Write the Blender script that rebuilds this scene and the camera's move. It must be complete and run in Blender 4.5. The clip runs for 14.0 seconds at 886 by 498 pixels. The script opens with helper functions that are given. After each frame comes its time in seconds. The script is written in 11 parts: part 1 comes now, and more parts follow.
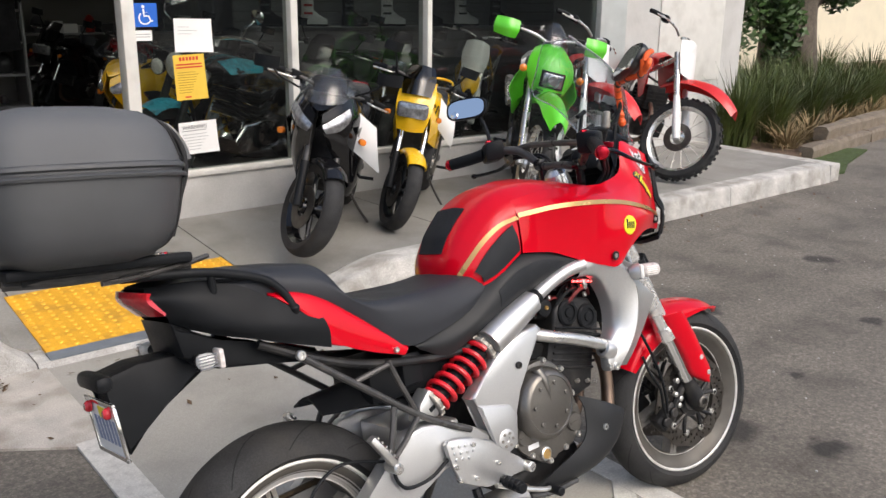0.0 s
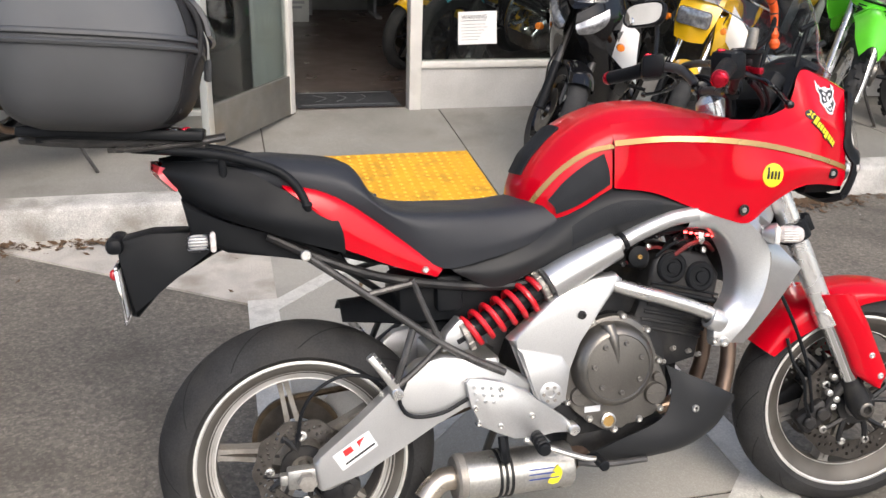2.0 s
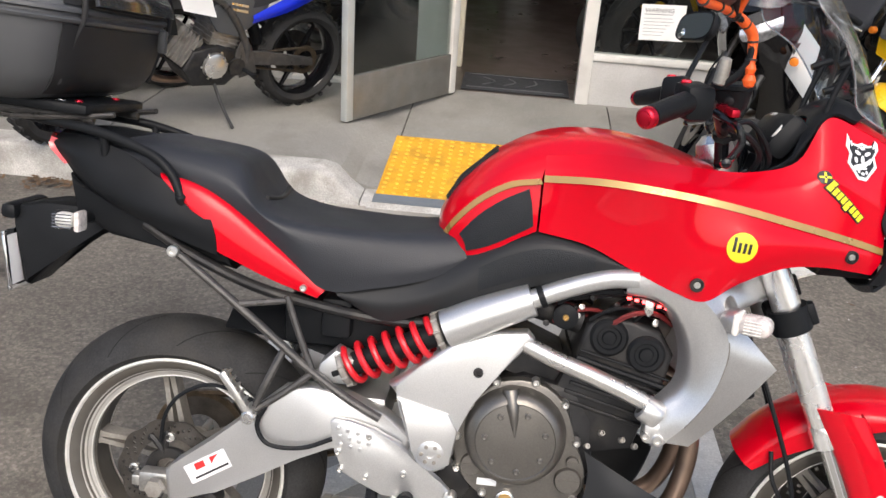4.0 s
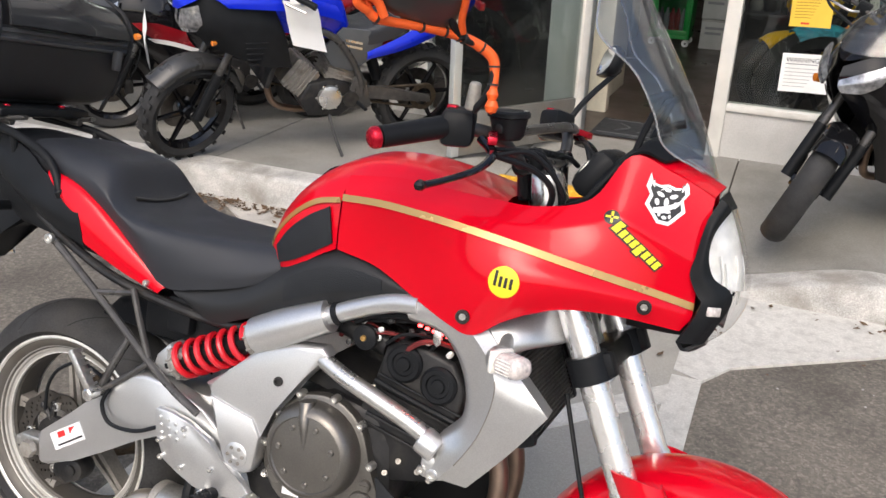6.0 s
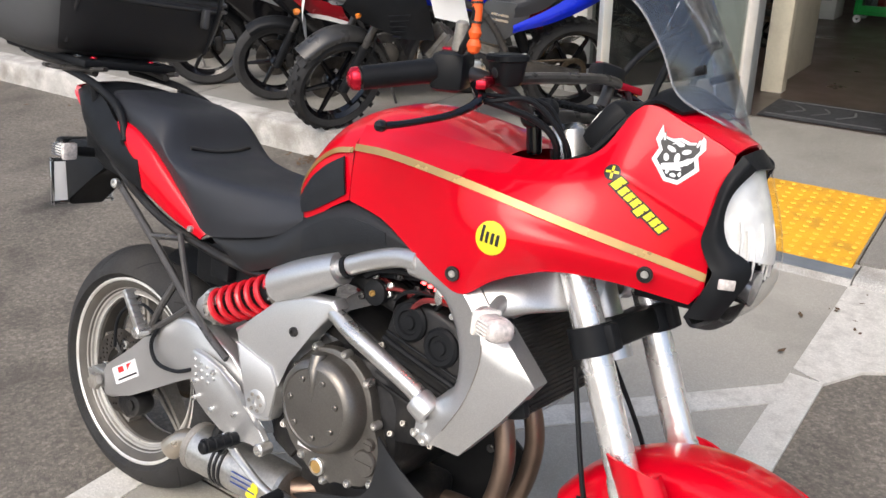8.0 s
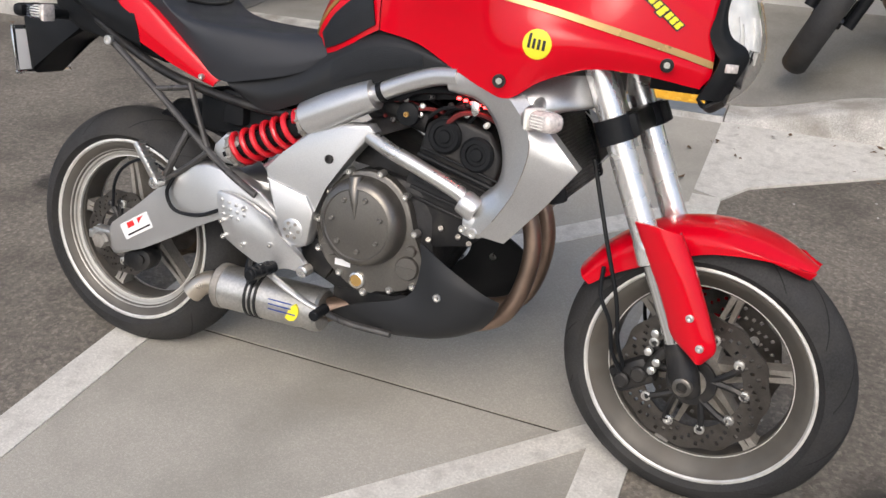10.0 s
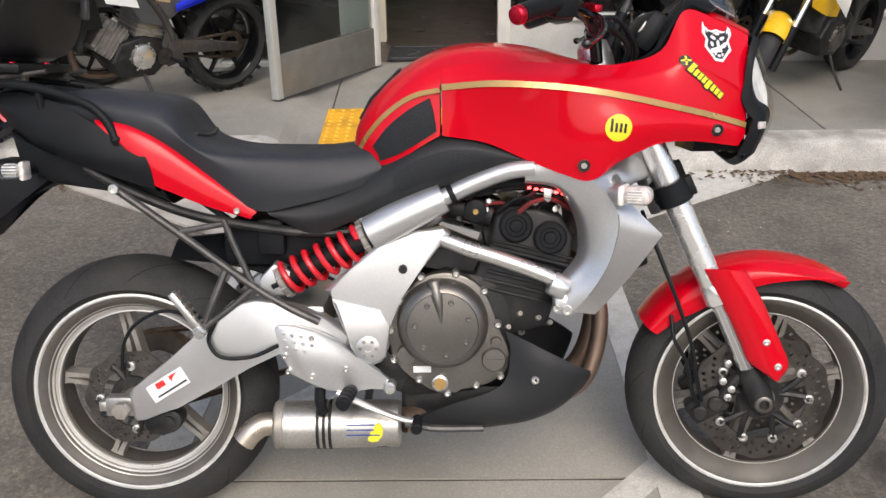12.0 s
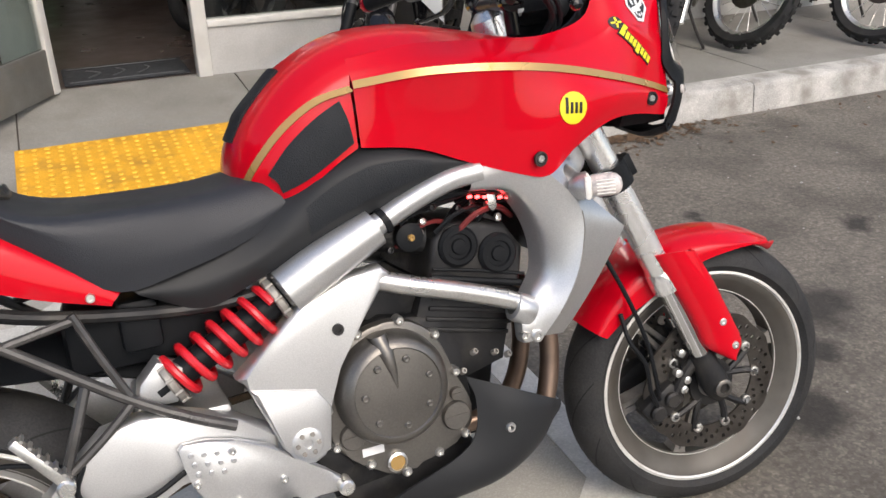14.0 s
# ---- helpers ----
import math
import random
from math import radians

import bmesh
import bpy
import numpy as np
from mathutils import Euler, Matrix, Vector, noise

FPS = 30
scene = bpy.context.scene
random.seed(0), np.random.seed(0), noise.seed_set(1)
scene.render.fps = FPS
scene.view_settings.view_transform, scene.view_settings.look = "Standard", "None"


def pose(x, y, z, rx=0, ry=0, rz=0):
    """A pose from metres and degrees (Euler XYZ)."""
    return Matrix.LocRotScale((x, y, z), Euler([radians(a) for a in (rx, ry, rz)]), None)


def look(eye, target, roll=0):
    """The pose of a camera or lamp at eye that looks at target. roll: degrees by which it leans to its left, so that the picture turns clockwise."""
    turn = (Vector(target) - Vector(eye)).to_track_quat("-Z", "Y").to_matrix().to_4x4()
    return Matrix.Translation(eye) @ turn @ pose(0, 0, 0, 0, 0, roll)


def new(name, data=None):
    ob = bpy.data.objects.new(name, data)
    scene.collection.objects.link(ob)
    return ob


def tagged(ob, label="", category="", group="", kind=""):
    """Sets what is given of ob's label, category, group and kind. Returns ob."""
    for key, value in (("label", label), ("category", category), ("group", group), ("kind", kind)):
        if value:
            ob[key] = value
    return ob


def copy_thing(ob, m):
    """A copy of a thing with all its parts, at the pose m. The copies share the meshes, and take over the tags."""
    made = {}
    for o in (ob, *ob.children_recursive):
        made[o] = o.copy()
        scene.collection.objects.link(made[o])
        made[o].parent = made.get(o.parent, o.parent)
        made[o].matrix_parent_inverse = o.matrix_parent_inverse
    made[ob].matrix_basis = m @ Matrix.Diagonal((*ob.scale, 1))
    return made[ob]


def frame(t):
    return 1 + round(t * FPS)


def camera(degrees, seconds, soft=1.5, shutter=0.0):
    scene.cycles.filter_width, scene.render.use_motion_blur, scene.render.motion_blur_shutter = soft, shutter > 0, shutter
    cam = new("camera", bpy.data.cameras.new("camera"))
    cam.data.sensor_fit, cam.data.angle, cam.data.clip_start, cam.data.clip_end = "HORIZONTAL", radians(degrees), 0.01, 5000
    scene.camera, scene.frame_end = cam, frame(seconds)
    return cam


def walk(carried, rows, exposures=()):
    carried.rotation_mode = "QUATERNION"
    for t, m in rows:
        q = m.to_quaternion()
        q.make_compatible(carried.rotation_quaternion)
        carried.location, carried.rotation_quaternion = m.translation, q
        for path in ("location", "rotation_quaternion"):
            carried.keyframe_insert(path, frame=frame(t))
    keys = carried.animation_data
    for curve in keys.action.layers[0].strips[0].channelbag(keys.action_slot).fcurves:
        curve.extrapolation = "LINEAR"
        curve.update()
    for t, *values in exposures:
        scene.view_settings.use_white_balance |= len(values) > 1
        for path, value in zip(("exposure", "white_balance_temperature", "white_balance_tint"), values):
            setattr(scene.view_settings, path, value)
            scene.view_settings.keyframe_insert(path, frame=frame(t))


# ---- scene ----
cam = camera(53.8, 14.0)
PATH = [
    (0, (-0.824, -1.488, 1.527), (0.393, -0.003, 0.968), 0.7),
    (0.5, (-0.663, -1.418, 1.521), (0.477, 0.121, 0.947), 1.3),
    (1, (-0.494, -1.428, 1.507), (0.468, 0.207, 0.874), 1.6),
    (1.5, (-0.304, -1.591, 1.517), (0.31, 0.173, 0.802), 1.6),
    (2, (-0.118, -1.615, 1.506), (0.347, 0.165, 0.723), 2.0),
    (2.5, (0.11, -1.572, 1.509), (0.452, 0.225, 0.701), 2.5),
    (2.7, (0.154, -1.565, 1.508), (0.45, 0.239, 0.699), 3.1),
    (5, (1.094, -1.261, 1.55), (0.624, 0.47, 0.666), 2.8),
    (5.5, (1.296, -1.222, 1.532), (0.688, 0.482, 0.681), 2.6),
    (6, (1.427, -1.258, 1.535), (0.745, 0.45, 0.749), 2.3),
    (6.5, (1.565, -1.247, 1.564), (0.702, 0.43, 0.899), 1.5),
    (7, (1.639, -1.11, 1.574), (0.59, 0.487, 0.983), 1.4),
    (7.5, (1.684, -1.022, 1.525), (0.574, 0.499, 0.852), 0.6),
    (8, (1.704, -1.048, 1.456), (0.626, 0.425, 0.64), -0.4),
    (8.5, (1.752, -1.196, 1.384), (0.758, 0.239, 0.408), -1.9),
    (8.7, (1.772, -1.259, 1.384), (0.795, 0.175, 0.389), -2.0),
    (10.8, (1.201, -1.614, 1.42), (0.809, 0.095, 0.459), 1.3),
    (11, (1.137, -1.66, 1.435), (0.81, 0.074, 0.494), 1.0),
    (11.5, (0.956, -1.709, 1.443), (0.733, 0.068, 0.552), -0.3),
    (12, (0.711, -1.656, 1.455), (0.695, 0.147, 0.589), -0.7),
    (12.5, (0.476, -1.669, 1.453), (0.77, 0.14, 0.652), -0.6),
    (13, (0.285, -1.616, 1.464), (0.805, 0.108, 0.593), -0.1),
    (13.5, (0.265, -1.413, 1.415), (0.898, 0.251, 0.503), -0.7),
    (14, (0.283, -1.19, 1.333), (1.019, 0.46, 0.474), -1.0),
]
walk(cam, [(t, look(eye, target, roll)) for t, eye, target, roll in PATH],
     [(0.0, -0.03), (0.5, 0.1), (0.9, 0.18), (2.7, 0.17), (5.5, 0.13), (6.5, 0.12), (7.4, 0.28), (8.0, 0.18), (8.6, -0.1), (11.0, -0.1), (12.2, -0.06), (13.0, -0.01), (14.0, -0.03)])

# ---- light ----
world = bpy.data.worlds.new("world")
scene.world = world
world.use_nodes = True
_nt = world.node_tree
_sky = _nt.nodes.new("ShaderNodeTexSky")
_sky.sky_type = "NISHITA"
_sky.sun_disc = False
SUN_EL, SUN_AZ = 48.0, 172.0
_sky.sun_elevation, _sky.sun_rotation = radians(SUN_EL), radians(SUN_AZ)
_sky.air_density, _sky.dust_density, _sky.ozone_density = 1.0, 4.5, 1.25
_nt.nodes["Background"].inputs[1].default_value = 0.225
_nt.links.new(_sky.outputs[0], _nt.nodes["Background"].inputs[0])
_sun = new("sun", bpy.data.lights.new("sun", "SUN"))
_sun.data.energy, _sun.data.angle, _sun.data.color = 0.9, radians(40), (1.0, 0.985, 0.965)
_az, _el = radians(SUN_AZ), radians(SUN_EL)
_to_sun = Vector((math.sin(_az) * math.cos(_el), math.cos(_az) * math.cos(_el), math.sin(_el)))
_sun.matrix_world = look(_to_sun * 30, (0, 0, 0))


# ---- materials ----
def mat(name, col, rough=0.5, metal=0.0, var=0.0, scale=20.0, fine=0.0, fscale=200.0, bump=0.0, bscale=80.0,
        coat=0.0, dirt=None, dirt_amt=0.0, dscale=6.0, rvar=0.1, rand=0.0, spec=0.5, trans=0.0, ior=1.45, stones=0.0, sscale=150.0):
    """A surface with variation at two scales, grain, blotches of dirt and fine relief."""
    m = bpy.data.materials.new(name)
    m.use_nodes = True
    nt = m.node_tree
    n, l = nt.nodes, nt.links
    b = n["Principled BSDF"]
    b.inputs["Roughness"].default_value, b.inputs["Metallic"].default_value = rough, metal
    b.inputs["Specular IOR Level"].default_value = spec
    b.inputs["Coat Weight"].default_value, b.inputs["Coat Roughness"].default_value = coat, 0.04
    if trans:
        b.inputs["Transmission Weight"].default_value, b.inputs["IOR"].default_value = trans, ior
    co = n.new("ShaderNodeTexCoord").outputs["Object"]

    def noise_at(sc, det=4.0):
        t = n.new("ShaderNodeTexNoise")
        t.inputs["Scale"].default_value, t.inputs["Detail"].default_value = sc, det
        l.new(co, t.inputs["Vector"])
        return t.outputs["Fac"]

    def ramp(src, lo, hi):
        r = n.new("ShaderNodeMapRange")
        r.inputs[1].default_value, r.inputs[2].default_value, r.inputs[3].default_value, r.inputs[4].default_value = 0.3, 0.7, lo, hi
        l.new(src, r.inputs[0])
        return r.outputs[0]

    def mix(kind, a, c, fac):
        x = n.new("ShaderNodeMix")
        x.data_type, x.blend_type = "RGBA", kind
        for sock, val in ((x.inputs[0], fac), (x.inputs[6], a), (x.inputs[7], c)):
            if isinstance(val, (int, float)):
                sock.default_value = val
            elif isinstance(val, tuple):
                sock.default_value = (*val[:3], 1)
            else:
                l.new(val, sock)
        return x.outputs[2]

    out = tuple(col)
    if var:
        v = n.new("ShaderNodeCombineColor")
        src = ramp(noise_at(scale), 1 - var, 1 + var)
        for i in range(3):
            l.new(src, v.inputs[i])
        out = mix("MULTIPLY", out, v.outputs[0], 1.0)
    if fine:
        v = n.new("ShaderNodeCombineColor")
        src = ramp(noise_at(fscale, 2.0), 1 - fine, 1 + fine)
        for i in range(3):
            l.new(src, v.inputs[i])
        out = mix("MULTIPLY", out, v.outputs[0], 1.0)
    if stones:
        vo, sp, v = n.new("ShaderNodeTexVoronoi"), n.new("ShaderNodeSeparateColor"), n.new("ShaderNodeCombineColor")
        vo.inputs["Scale"].default_value = sscale
        l.new(co, vo.inputs["Vector"]), l.new(vo.outputs["Color"], sp.inputs[0])
        pw, r = n.new("ShaderNodeMath"), n.new("ShaderNodeMapRange")
        pw.operation, pw.inputs[1].default_value = "POWER", 2.5
        r.inputs[3].default_value, r.inputs[4].default_value = 1 - stones * 0.35, 1 + stones
        l.new(sp.outputs[0], pw.inputs[0]), l.new(pw.outputs[0], r.inputs[0])
        for i in range(3):
            l.new(r.outputs[0], v.inputs[i])
        out = mix("MULTIPLY", out, v.outputs[0], 1.0)
    if rand:
        v = n.new("ShaderNodeCombineColor")
        r = n.new("ShaderNodeMapRange")
        r.inputs[3].default_value, r.inputs[4].default_value = 1 - rand, 1 + rand
        l.new(n.new("ShaderNodeObjectInfo").outputs["Random"], r.inputs[0])
        for i in range(3):
            l.new(r.outputs[0], v.inputs[i])
        out = mix("MULTIPLY", out, v.outputs[0], 1.0)
    if dirt:
        d = n.new("ShaderNodeMapRange")
        d.inputs[1].default_value, d.inputs[2].default_value, d.inputs[3].default_value, d.inputs[4].default_value = 0.48, 0.7, 0, dirt_amt
        l.new(noise_at(dscale, 8.0), d.inputs[0])
        out = mix("MIX", out, tuple(dirt), d.outputs[0])
    if isinstance(out, tuple):
        b.inputs["Base Color"].default_value = (*out, 1)
    else:
        l.new(out, b.inputs["Base Color"])
    if rvar:
        l.new(ramp(noise_at(scale * 0.7 if scale else 9.0), max(0.02, rough - rvar), min(1, rough + rvar)), b.inputs["Roughness"])
    if bump:
        bp = n.new("ShaderNodeBump")
        bp.inputs["Strength"].default_value, bp.inputs["Distance"].default_value = bump, 0.004
        l.new(noise_at(bscale, 5.0), bp.inputs["Height"])
        l.new(bp.outputs[0], b.inputs["Normal"])
    return m


def stains(m, spots, col):
    """Round oil stains with ragged rims at given places (x, y, radius) of a ground material."""
    n, l = m.node_tree.nodes, m.node_tree.links
    b = n["Principled BSDF"]
    src = b.inputs["Base Color"].links[0].from_socket
    co, nz, ad = n.new("ShaderNodeTexCoord"), n.new("ShaderNodeTexNoise"), n.new("ShaderNodeVectorMath")
    nz.inputs["Scale"].default_value, nz.inputs["Detail"].default_value = 9.0, 6.0
    l.new(co.outputs["Object"], nz.inputs["Vector"])
    ad.operation = "MULTIPLY_ADD"
    ad.inputs[1].default_value = (0.22, 0.22, 0.0)
    l.new(nz.outputs["Color"], ad.inputs[0]), l.new(co.outputs["Object"], ad.inputs[2])
    for x, y, r in spots:
        d, mr, mx = n.new("ShaderNodeVectorMath"), n.new("ShaderNodeMapRange"), n.new("ShaderNodeMix")
        d.operation = "DISTANCE"
        d.inputs[1].default_value = (x + 0.11, y + 0.11, 0)
        l.new(ad.outputs[0], d.inputs[0]), l.new(d.outputs["Value"], mr.inputs[0])
        mr.inputs[1].default_value, mr.inputs[2].default_value, mr.inputs[3].default_value, mr.inputs[4].default_value = r * 0.4, r, 0.85, 0.0
        mx.data_type = "RGBA"
        l.new(mr.outputs[0], mx.inputs[0]), l.new(src, mx.inputs[6])
        mx.inputs[7].default_value = (*col, 1)
        src = mx.outputs[2]
    l.new(src, b.inputs["Base Color"])


def glass(name, col=(1, 1, 1), rough=0.0, clear=0.8, gloss=0.6, base=0.03, haze=0.0):
    """Thin clear pane: see-through with a real reflection."""
    m = bpy.data.materials.new(name)
    m.use_nodes = True
    n, l = m.node_tree.nodes, m.node_tree.links
    n.clear()
    o, t, g, x = n.new("ShaderNodeOutputMaterial"), n.new("ShaderNodeBsdfTransparent"), n.new("ShaderNodeBsdfGlossy"), n.new("ShaderNodeMixShader")
    f = n.new("ShaderNodeLayerWeight")
    f.inputs[0].default_value = 0.5
    w4, wm = n.new("ShaderNodeMath"), n.new("ShaderNodeMath")
    w4.operation, w4.inputs[1].default_value = "POWER", 5.0
    wm.operation, wm.inputs[1].default_value, wm.inputs[2].default_value = "MULTIPLY_ADD", gloss, base
    l.new(f.outputs["Facing"], w4.inputs[0]), l.new(w4.outputs[0], wm.inputs[0])
    t.inputs[0].default_value = (*[c * clear for c in col], 1)
    g.inputs["Roughness"].default_value = rough
    g.inputs[0].default_value = (1, 1, 1, 1)
    l.new(wm.outputs[0], x.inputs[0]), l.new(t.outputs[0], x.inputs[1]), l.new(g.outputs[0], x.inputs[2])
    last = x
    # a pale veil mixed over the glass to lighten it
    if haze:
        d, last = n.new("ShaderNodeBsdfDiffuse"), n.new("ShaderNodeMixShader")
        d.inputs[0].default_value, last.inputs[0].default_value = (0.75, 0.77, 0.8, 1), haze
        l.new(x.outputs[0], last.inputs[1]), l.new(d.outputs[0], last.inputs[2])
    l.new(last.outputs[0], o.inputs[0])
    return m


def glow(name, col, strength):
    m = mat(name, col, 0.4, rvar=0)
    b = m.node_tree.nodes["Principled BSDF"]
    b.inputs["Emission Color"].default_value, b.inputs["Emission Strength"].default_value = (*col, 1), strength
    return m


M_ASPHALT = mat("asphalt", (0.152, 0.136, 0.113), 0.9, var=0.22, scale=1.3, fine=0.22, fscale=45, bump=0.8, bscale=170, dirt=(0.05, 0.044, 0.036), dirt_amt=0.55, dscale=3.3, stones=0.4, sscale=130)
stains(M_ASPHALT, ((2.27, 0.5, 0.19), (1.86, 0.09, 0.16), (2.1, 0.3, 0.1), (2.0, -0.2, 0.08), (2.5, 0.2, 0.05), (2.9, 0.9, 0.09), (3.4, 0.3, 0.07), (2.4, 1.2, 0.06), (-0.9, 0.6, 0.12), (-1.4, 0.2, 0.16), (-0.6, -0.3, 0.08), (-2.0, 1.0, 0.2), (-1.1, 1.3, 0.1), (4.2, 1.0, 0.12), (3.8, -0.6, 0.1)), (0.022, 0.02, 0.018))
M_PAD = mat("pad_concrete", (0.345, 0.328, 0.288), 0.85, var=0.06, scale=1.6, fine=0.07, fscale=300, bump=0.2, bscale=300, dirt=(0.17, 0.157, 0.135), dirt_amt=0.45, dscale=2.6, stones=0.15, sscale=320)
M_PAVE = mat("pavement_concrete", (0.25, 0.241, 0.219), 0.82, var=0.12, scale=2.2, fine=0.12, fscale=260, bump=0.25, bscale=260, dirt=(0.15, 0.14, 0.125), dirt_amt=0.55, dscale=3.1, rand=0.05, stones=0.25, sscale=280)
M_KERB = mat("kerb_concrete", (0.44, 0.428, 0.4), 0.85, var=0.24, scale=7.0, fine=0.2, fscale=200, bump=0.5, bscale=170, dirt=(0.2, 0.18, 0.15), dirt_amt=0.75, dscale=6.0, stones=0.15, sscale=200)
M_GUTTER = mat("gutter_concrete", (0.46, 0.43, 0.38), 0.88, var=0.16, scale=7.0, fine=0.2, fscale=200, bump=0.5, bscale=160, dirt=(0.16, 0.12, 0.08), dirt_amt=0.6, dscale=5.0)
M_LINE = mat("line_paint", (0.56, 0.545, 0.5), 0.8, var=0.07, scale=5.0, fine=0.1, fscale=160, bump=0.4, bscale=220, dirt=(0.3, 0.285, 0.255), dirt_amt=0.45, dscale=24.0, stones=0.1, sscale=190)
M_JOINT = mat("joint_dirt", (0.06, 0.052, 0.042), 0.95, var=0.3, scale=30)
M_TACTILE = mat("tactile_yellow", (0.72, 0.37, 0.02), 0.7, var=0.12, scale=6.0, fine=0.1, fscale=150, bump=0.2, bscale=150, dirt=(0.3, 0.16, 0.03), dirt_amt=0.55, dscale=9.0)
M_DOME = mat("tactile_dome", (0.82, 0.46, 0.035), 0.6, var=0.1, scale=8.0, dirt=(0.4, 0.22, 0.04), dirt_amt=0.4, dscale=14.0)
M_TACTEDGE = mat("tactile_edge_grey", (0.14, 0.16, 0.18), 0.7, var=0.15, scale=12)
M_WHITEWALL = mat("white_render", (0.51, 0.505, 0.485), 0.85, var=0.07, scale=4.0, fine=0.06, fscale=120, bump=0.35, bscale=90, dirt=(0.36, 0.355, 0.335), dirt_amt=0.6, dscale=3.0)
M_ALU = mat("painted_aluminium", (0.68, 0.67, 0.63), 0.45, var=0.05, scale=9.0, dirt=(0.4, 0.38, 0.34), dirt_amt=0.35, dscale=7.0)
M_ALUGREY = mat("weathered_aluminium", (0.52, 0.55, 0.54), 0.4, metal=0.3, var=0.08, scale=6.0)
M_KICK = mat("brushed_kickplate", (0.24, 0.236, 0.22), 0.42, metal=0.6, var=0.12, scale=9.0, fine=0.1, fscale=300, dirt=(0.25, 0.22, 0.18), dirt_amt=0.4, dscale=7)
M_CREAM = mat("cream_paint", (0.72, 0.66, 0.5), 0.75, var=0.05, scale=3.0, fine=0.05, fscale=90, bump=0.2)
M_PANE = glass("window_pane", (0.9, 0.94, 0.92), 0.0, 0.78, 0.7, 0.035, 0.003)
M_INFLOOR = mat("dark_shop_floor", (0.058, 0.042, 0.036), 0.35, var=0.2, scale=5.0)
M_INWALL = mat("shop_wall", (0.15, 0.148, 0.14), 0.8, var=0.15, scale=3.0)
M_INCEIL = mat("shop_ceiling", (0.3, 0.3, 0.29), 0.9, var=0.05, scale=3.0)
M_OPPOSITE = mat("unseen_building", (0.16, 0.15, 0.135), 0.9, var=0.25, scale=0.3, fine=0.2, fscale=1.5)
M_SLAT = mat("slatwall_board", (0.2, 0.2, 0.2), 0.6, var=0.1, scale=8.0)
M_MAT = mat("rubber_mat", (0.022, 0.024, 0.028), 0.85, var=0.3, scale=40, bump=0.5)
M_PAPER = mat("white_paper", (0.82, 0.82, 0.8), 0.75, var=0.03, scale=10)
M_PAPERY = mat("yellow_paper", (0.75, 0.5, 0.06), 0.75, var=0.05, scale=10)
M_INK = mat("dark_ink", (0.05, 0.05, 0.06), 0.7, rvar=0)
M_INKRED = mat("red_ink", (0.6, 0.05, 0.02), 0.7, rvar=0)
M_INKGREY = mat("grey_print", (0.35, 0.35, 0.36), 0.7, rvar=0)
M_SIGNBLUE = mat("sign_blue", (0.01, 0.12, 0.55), 0.5, var=0.05, scale=10)
M_SIGNWHITE = mat("sign_white", (0.85, 0.85, 0.85), 0.5, rvar=0)


# ---- building blocks ----
def part(name, bm, material, parent=None, label="", smooth=35.0):
    """Links a bmesh as one mesh object under a thing or a part."""
    me = bpy.data.meshes.new(name)
    bmesh.ops.recalc_face_normals(bm, faces=bm.faces)
    bm.to_mesh(me)
    bm.free()
    me.materials.append(material)
    if smooth:
        for p in me.polygons:
            p.use_smooth = True
        me.set_sharp_from_angle(angle=radians(smooth))
    ob = new(name, me)
    if parent is not None:
        ob.parent = parent
    if label:
        ob["label"] = label
    return ob


def root(name, label, category, m=None, group="", kind=""):
    ob = new(name)
    if m is not None:
        ob.matrix_world = m
    return tagged(ob, label, category, group, kind)


def B():
    return bmesh.new()


def box(bm, lo, hi, bev=0.0, m=None, seg=2):
    c = [(a + b) / 2 for a, b in zip(lo, hi)]
    s = [abs(b - a) for a, b in zip(lo, hi)]
    vs = bmesh.ops.create_cube(bm, size=1.0)["verts"]
    bmesh.ops.scale(bm, vec=s, verts=vs)
    if bev:
        es = list({e for v in vs for e in v.link_edges})
        r = bmesh.ops.bevel(bm, geom=es, offset=min(bev, min(s) * 0.45), segments=seg, affect="EDGES", profile=0.5)
        vs = list({v for f in r["faces"] for v in f.verts} | {v for v in vs if v.is_valid})
    bmesh.ops.translate(bm, vec=c, verts=vs)
    if m is not None:
        bmesh.ops.transform(bm, matrix=m, verts=vs)
    return bm


def ring(c, t, up, r, n, ry=None, ph=0.0):
    t = Vector(t).normalized()
    a = t.cross(up)
    if a.length < 1e-6:
        a = t.cross(Vector((1, 0, 0)))
    a.normalize()
    b = a.cross(t)
    return [Vector(c) + a * math.cos(ph + k * 2 * math.pi / n) * r + b * math.sin(ph + k * 2 * math.pi / n) * (ry or r) for k in range(n)]


def weld_rings(bm, rings, closed=False, caps=True):
    vs = [[bm.verts.new(p) for p in r] for r in rings]
    n = len(vs[0])
    for i in range(len(vs) - (0 if closed else 1)):
        a, b = vs[i], vs[(i + 1) % len(vs)]
        for k in range(n):
            bm.faces.new((a[k], a[(k + 1) % n], b[(k + 1) % n], b[k]))
    if caps and not closed:
        bm.faces.new(vs[0]), bm.faces.new(vs[-1])
    return bm


def cyl(bm, a, b, r, r2=None, n=20, bev=0.0):
    a, b = Vector(a), Vector(b)
    t = b - a
    up = Vector((0, 0, 1)) if abs(t.normalized().z) < 0.9 else Vector((1, 0, 0))
    r2 = r if r2 is None else r2
    if bev:
        u = t.normalized()
        return weld_rings(bm, [ring(a, t, up, r - bev, n), ring(a + u * bev, t, up, r, n), ring(b - u * bev, t, up, r2, n), ring(b, t, up, r2 - bev, n)])
    return weld_rings(bm, [ring(a, t, up, r, n), ring(b, t, up, r2, n)])


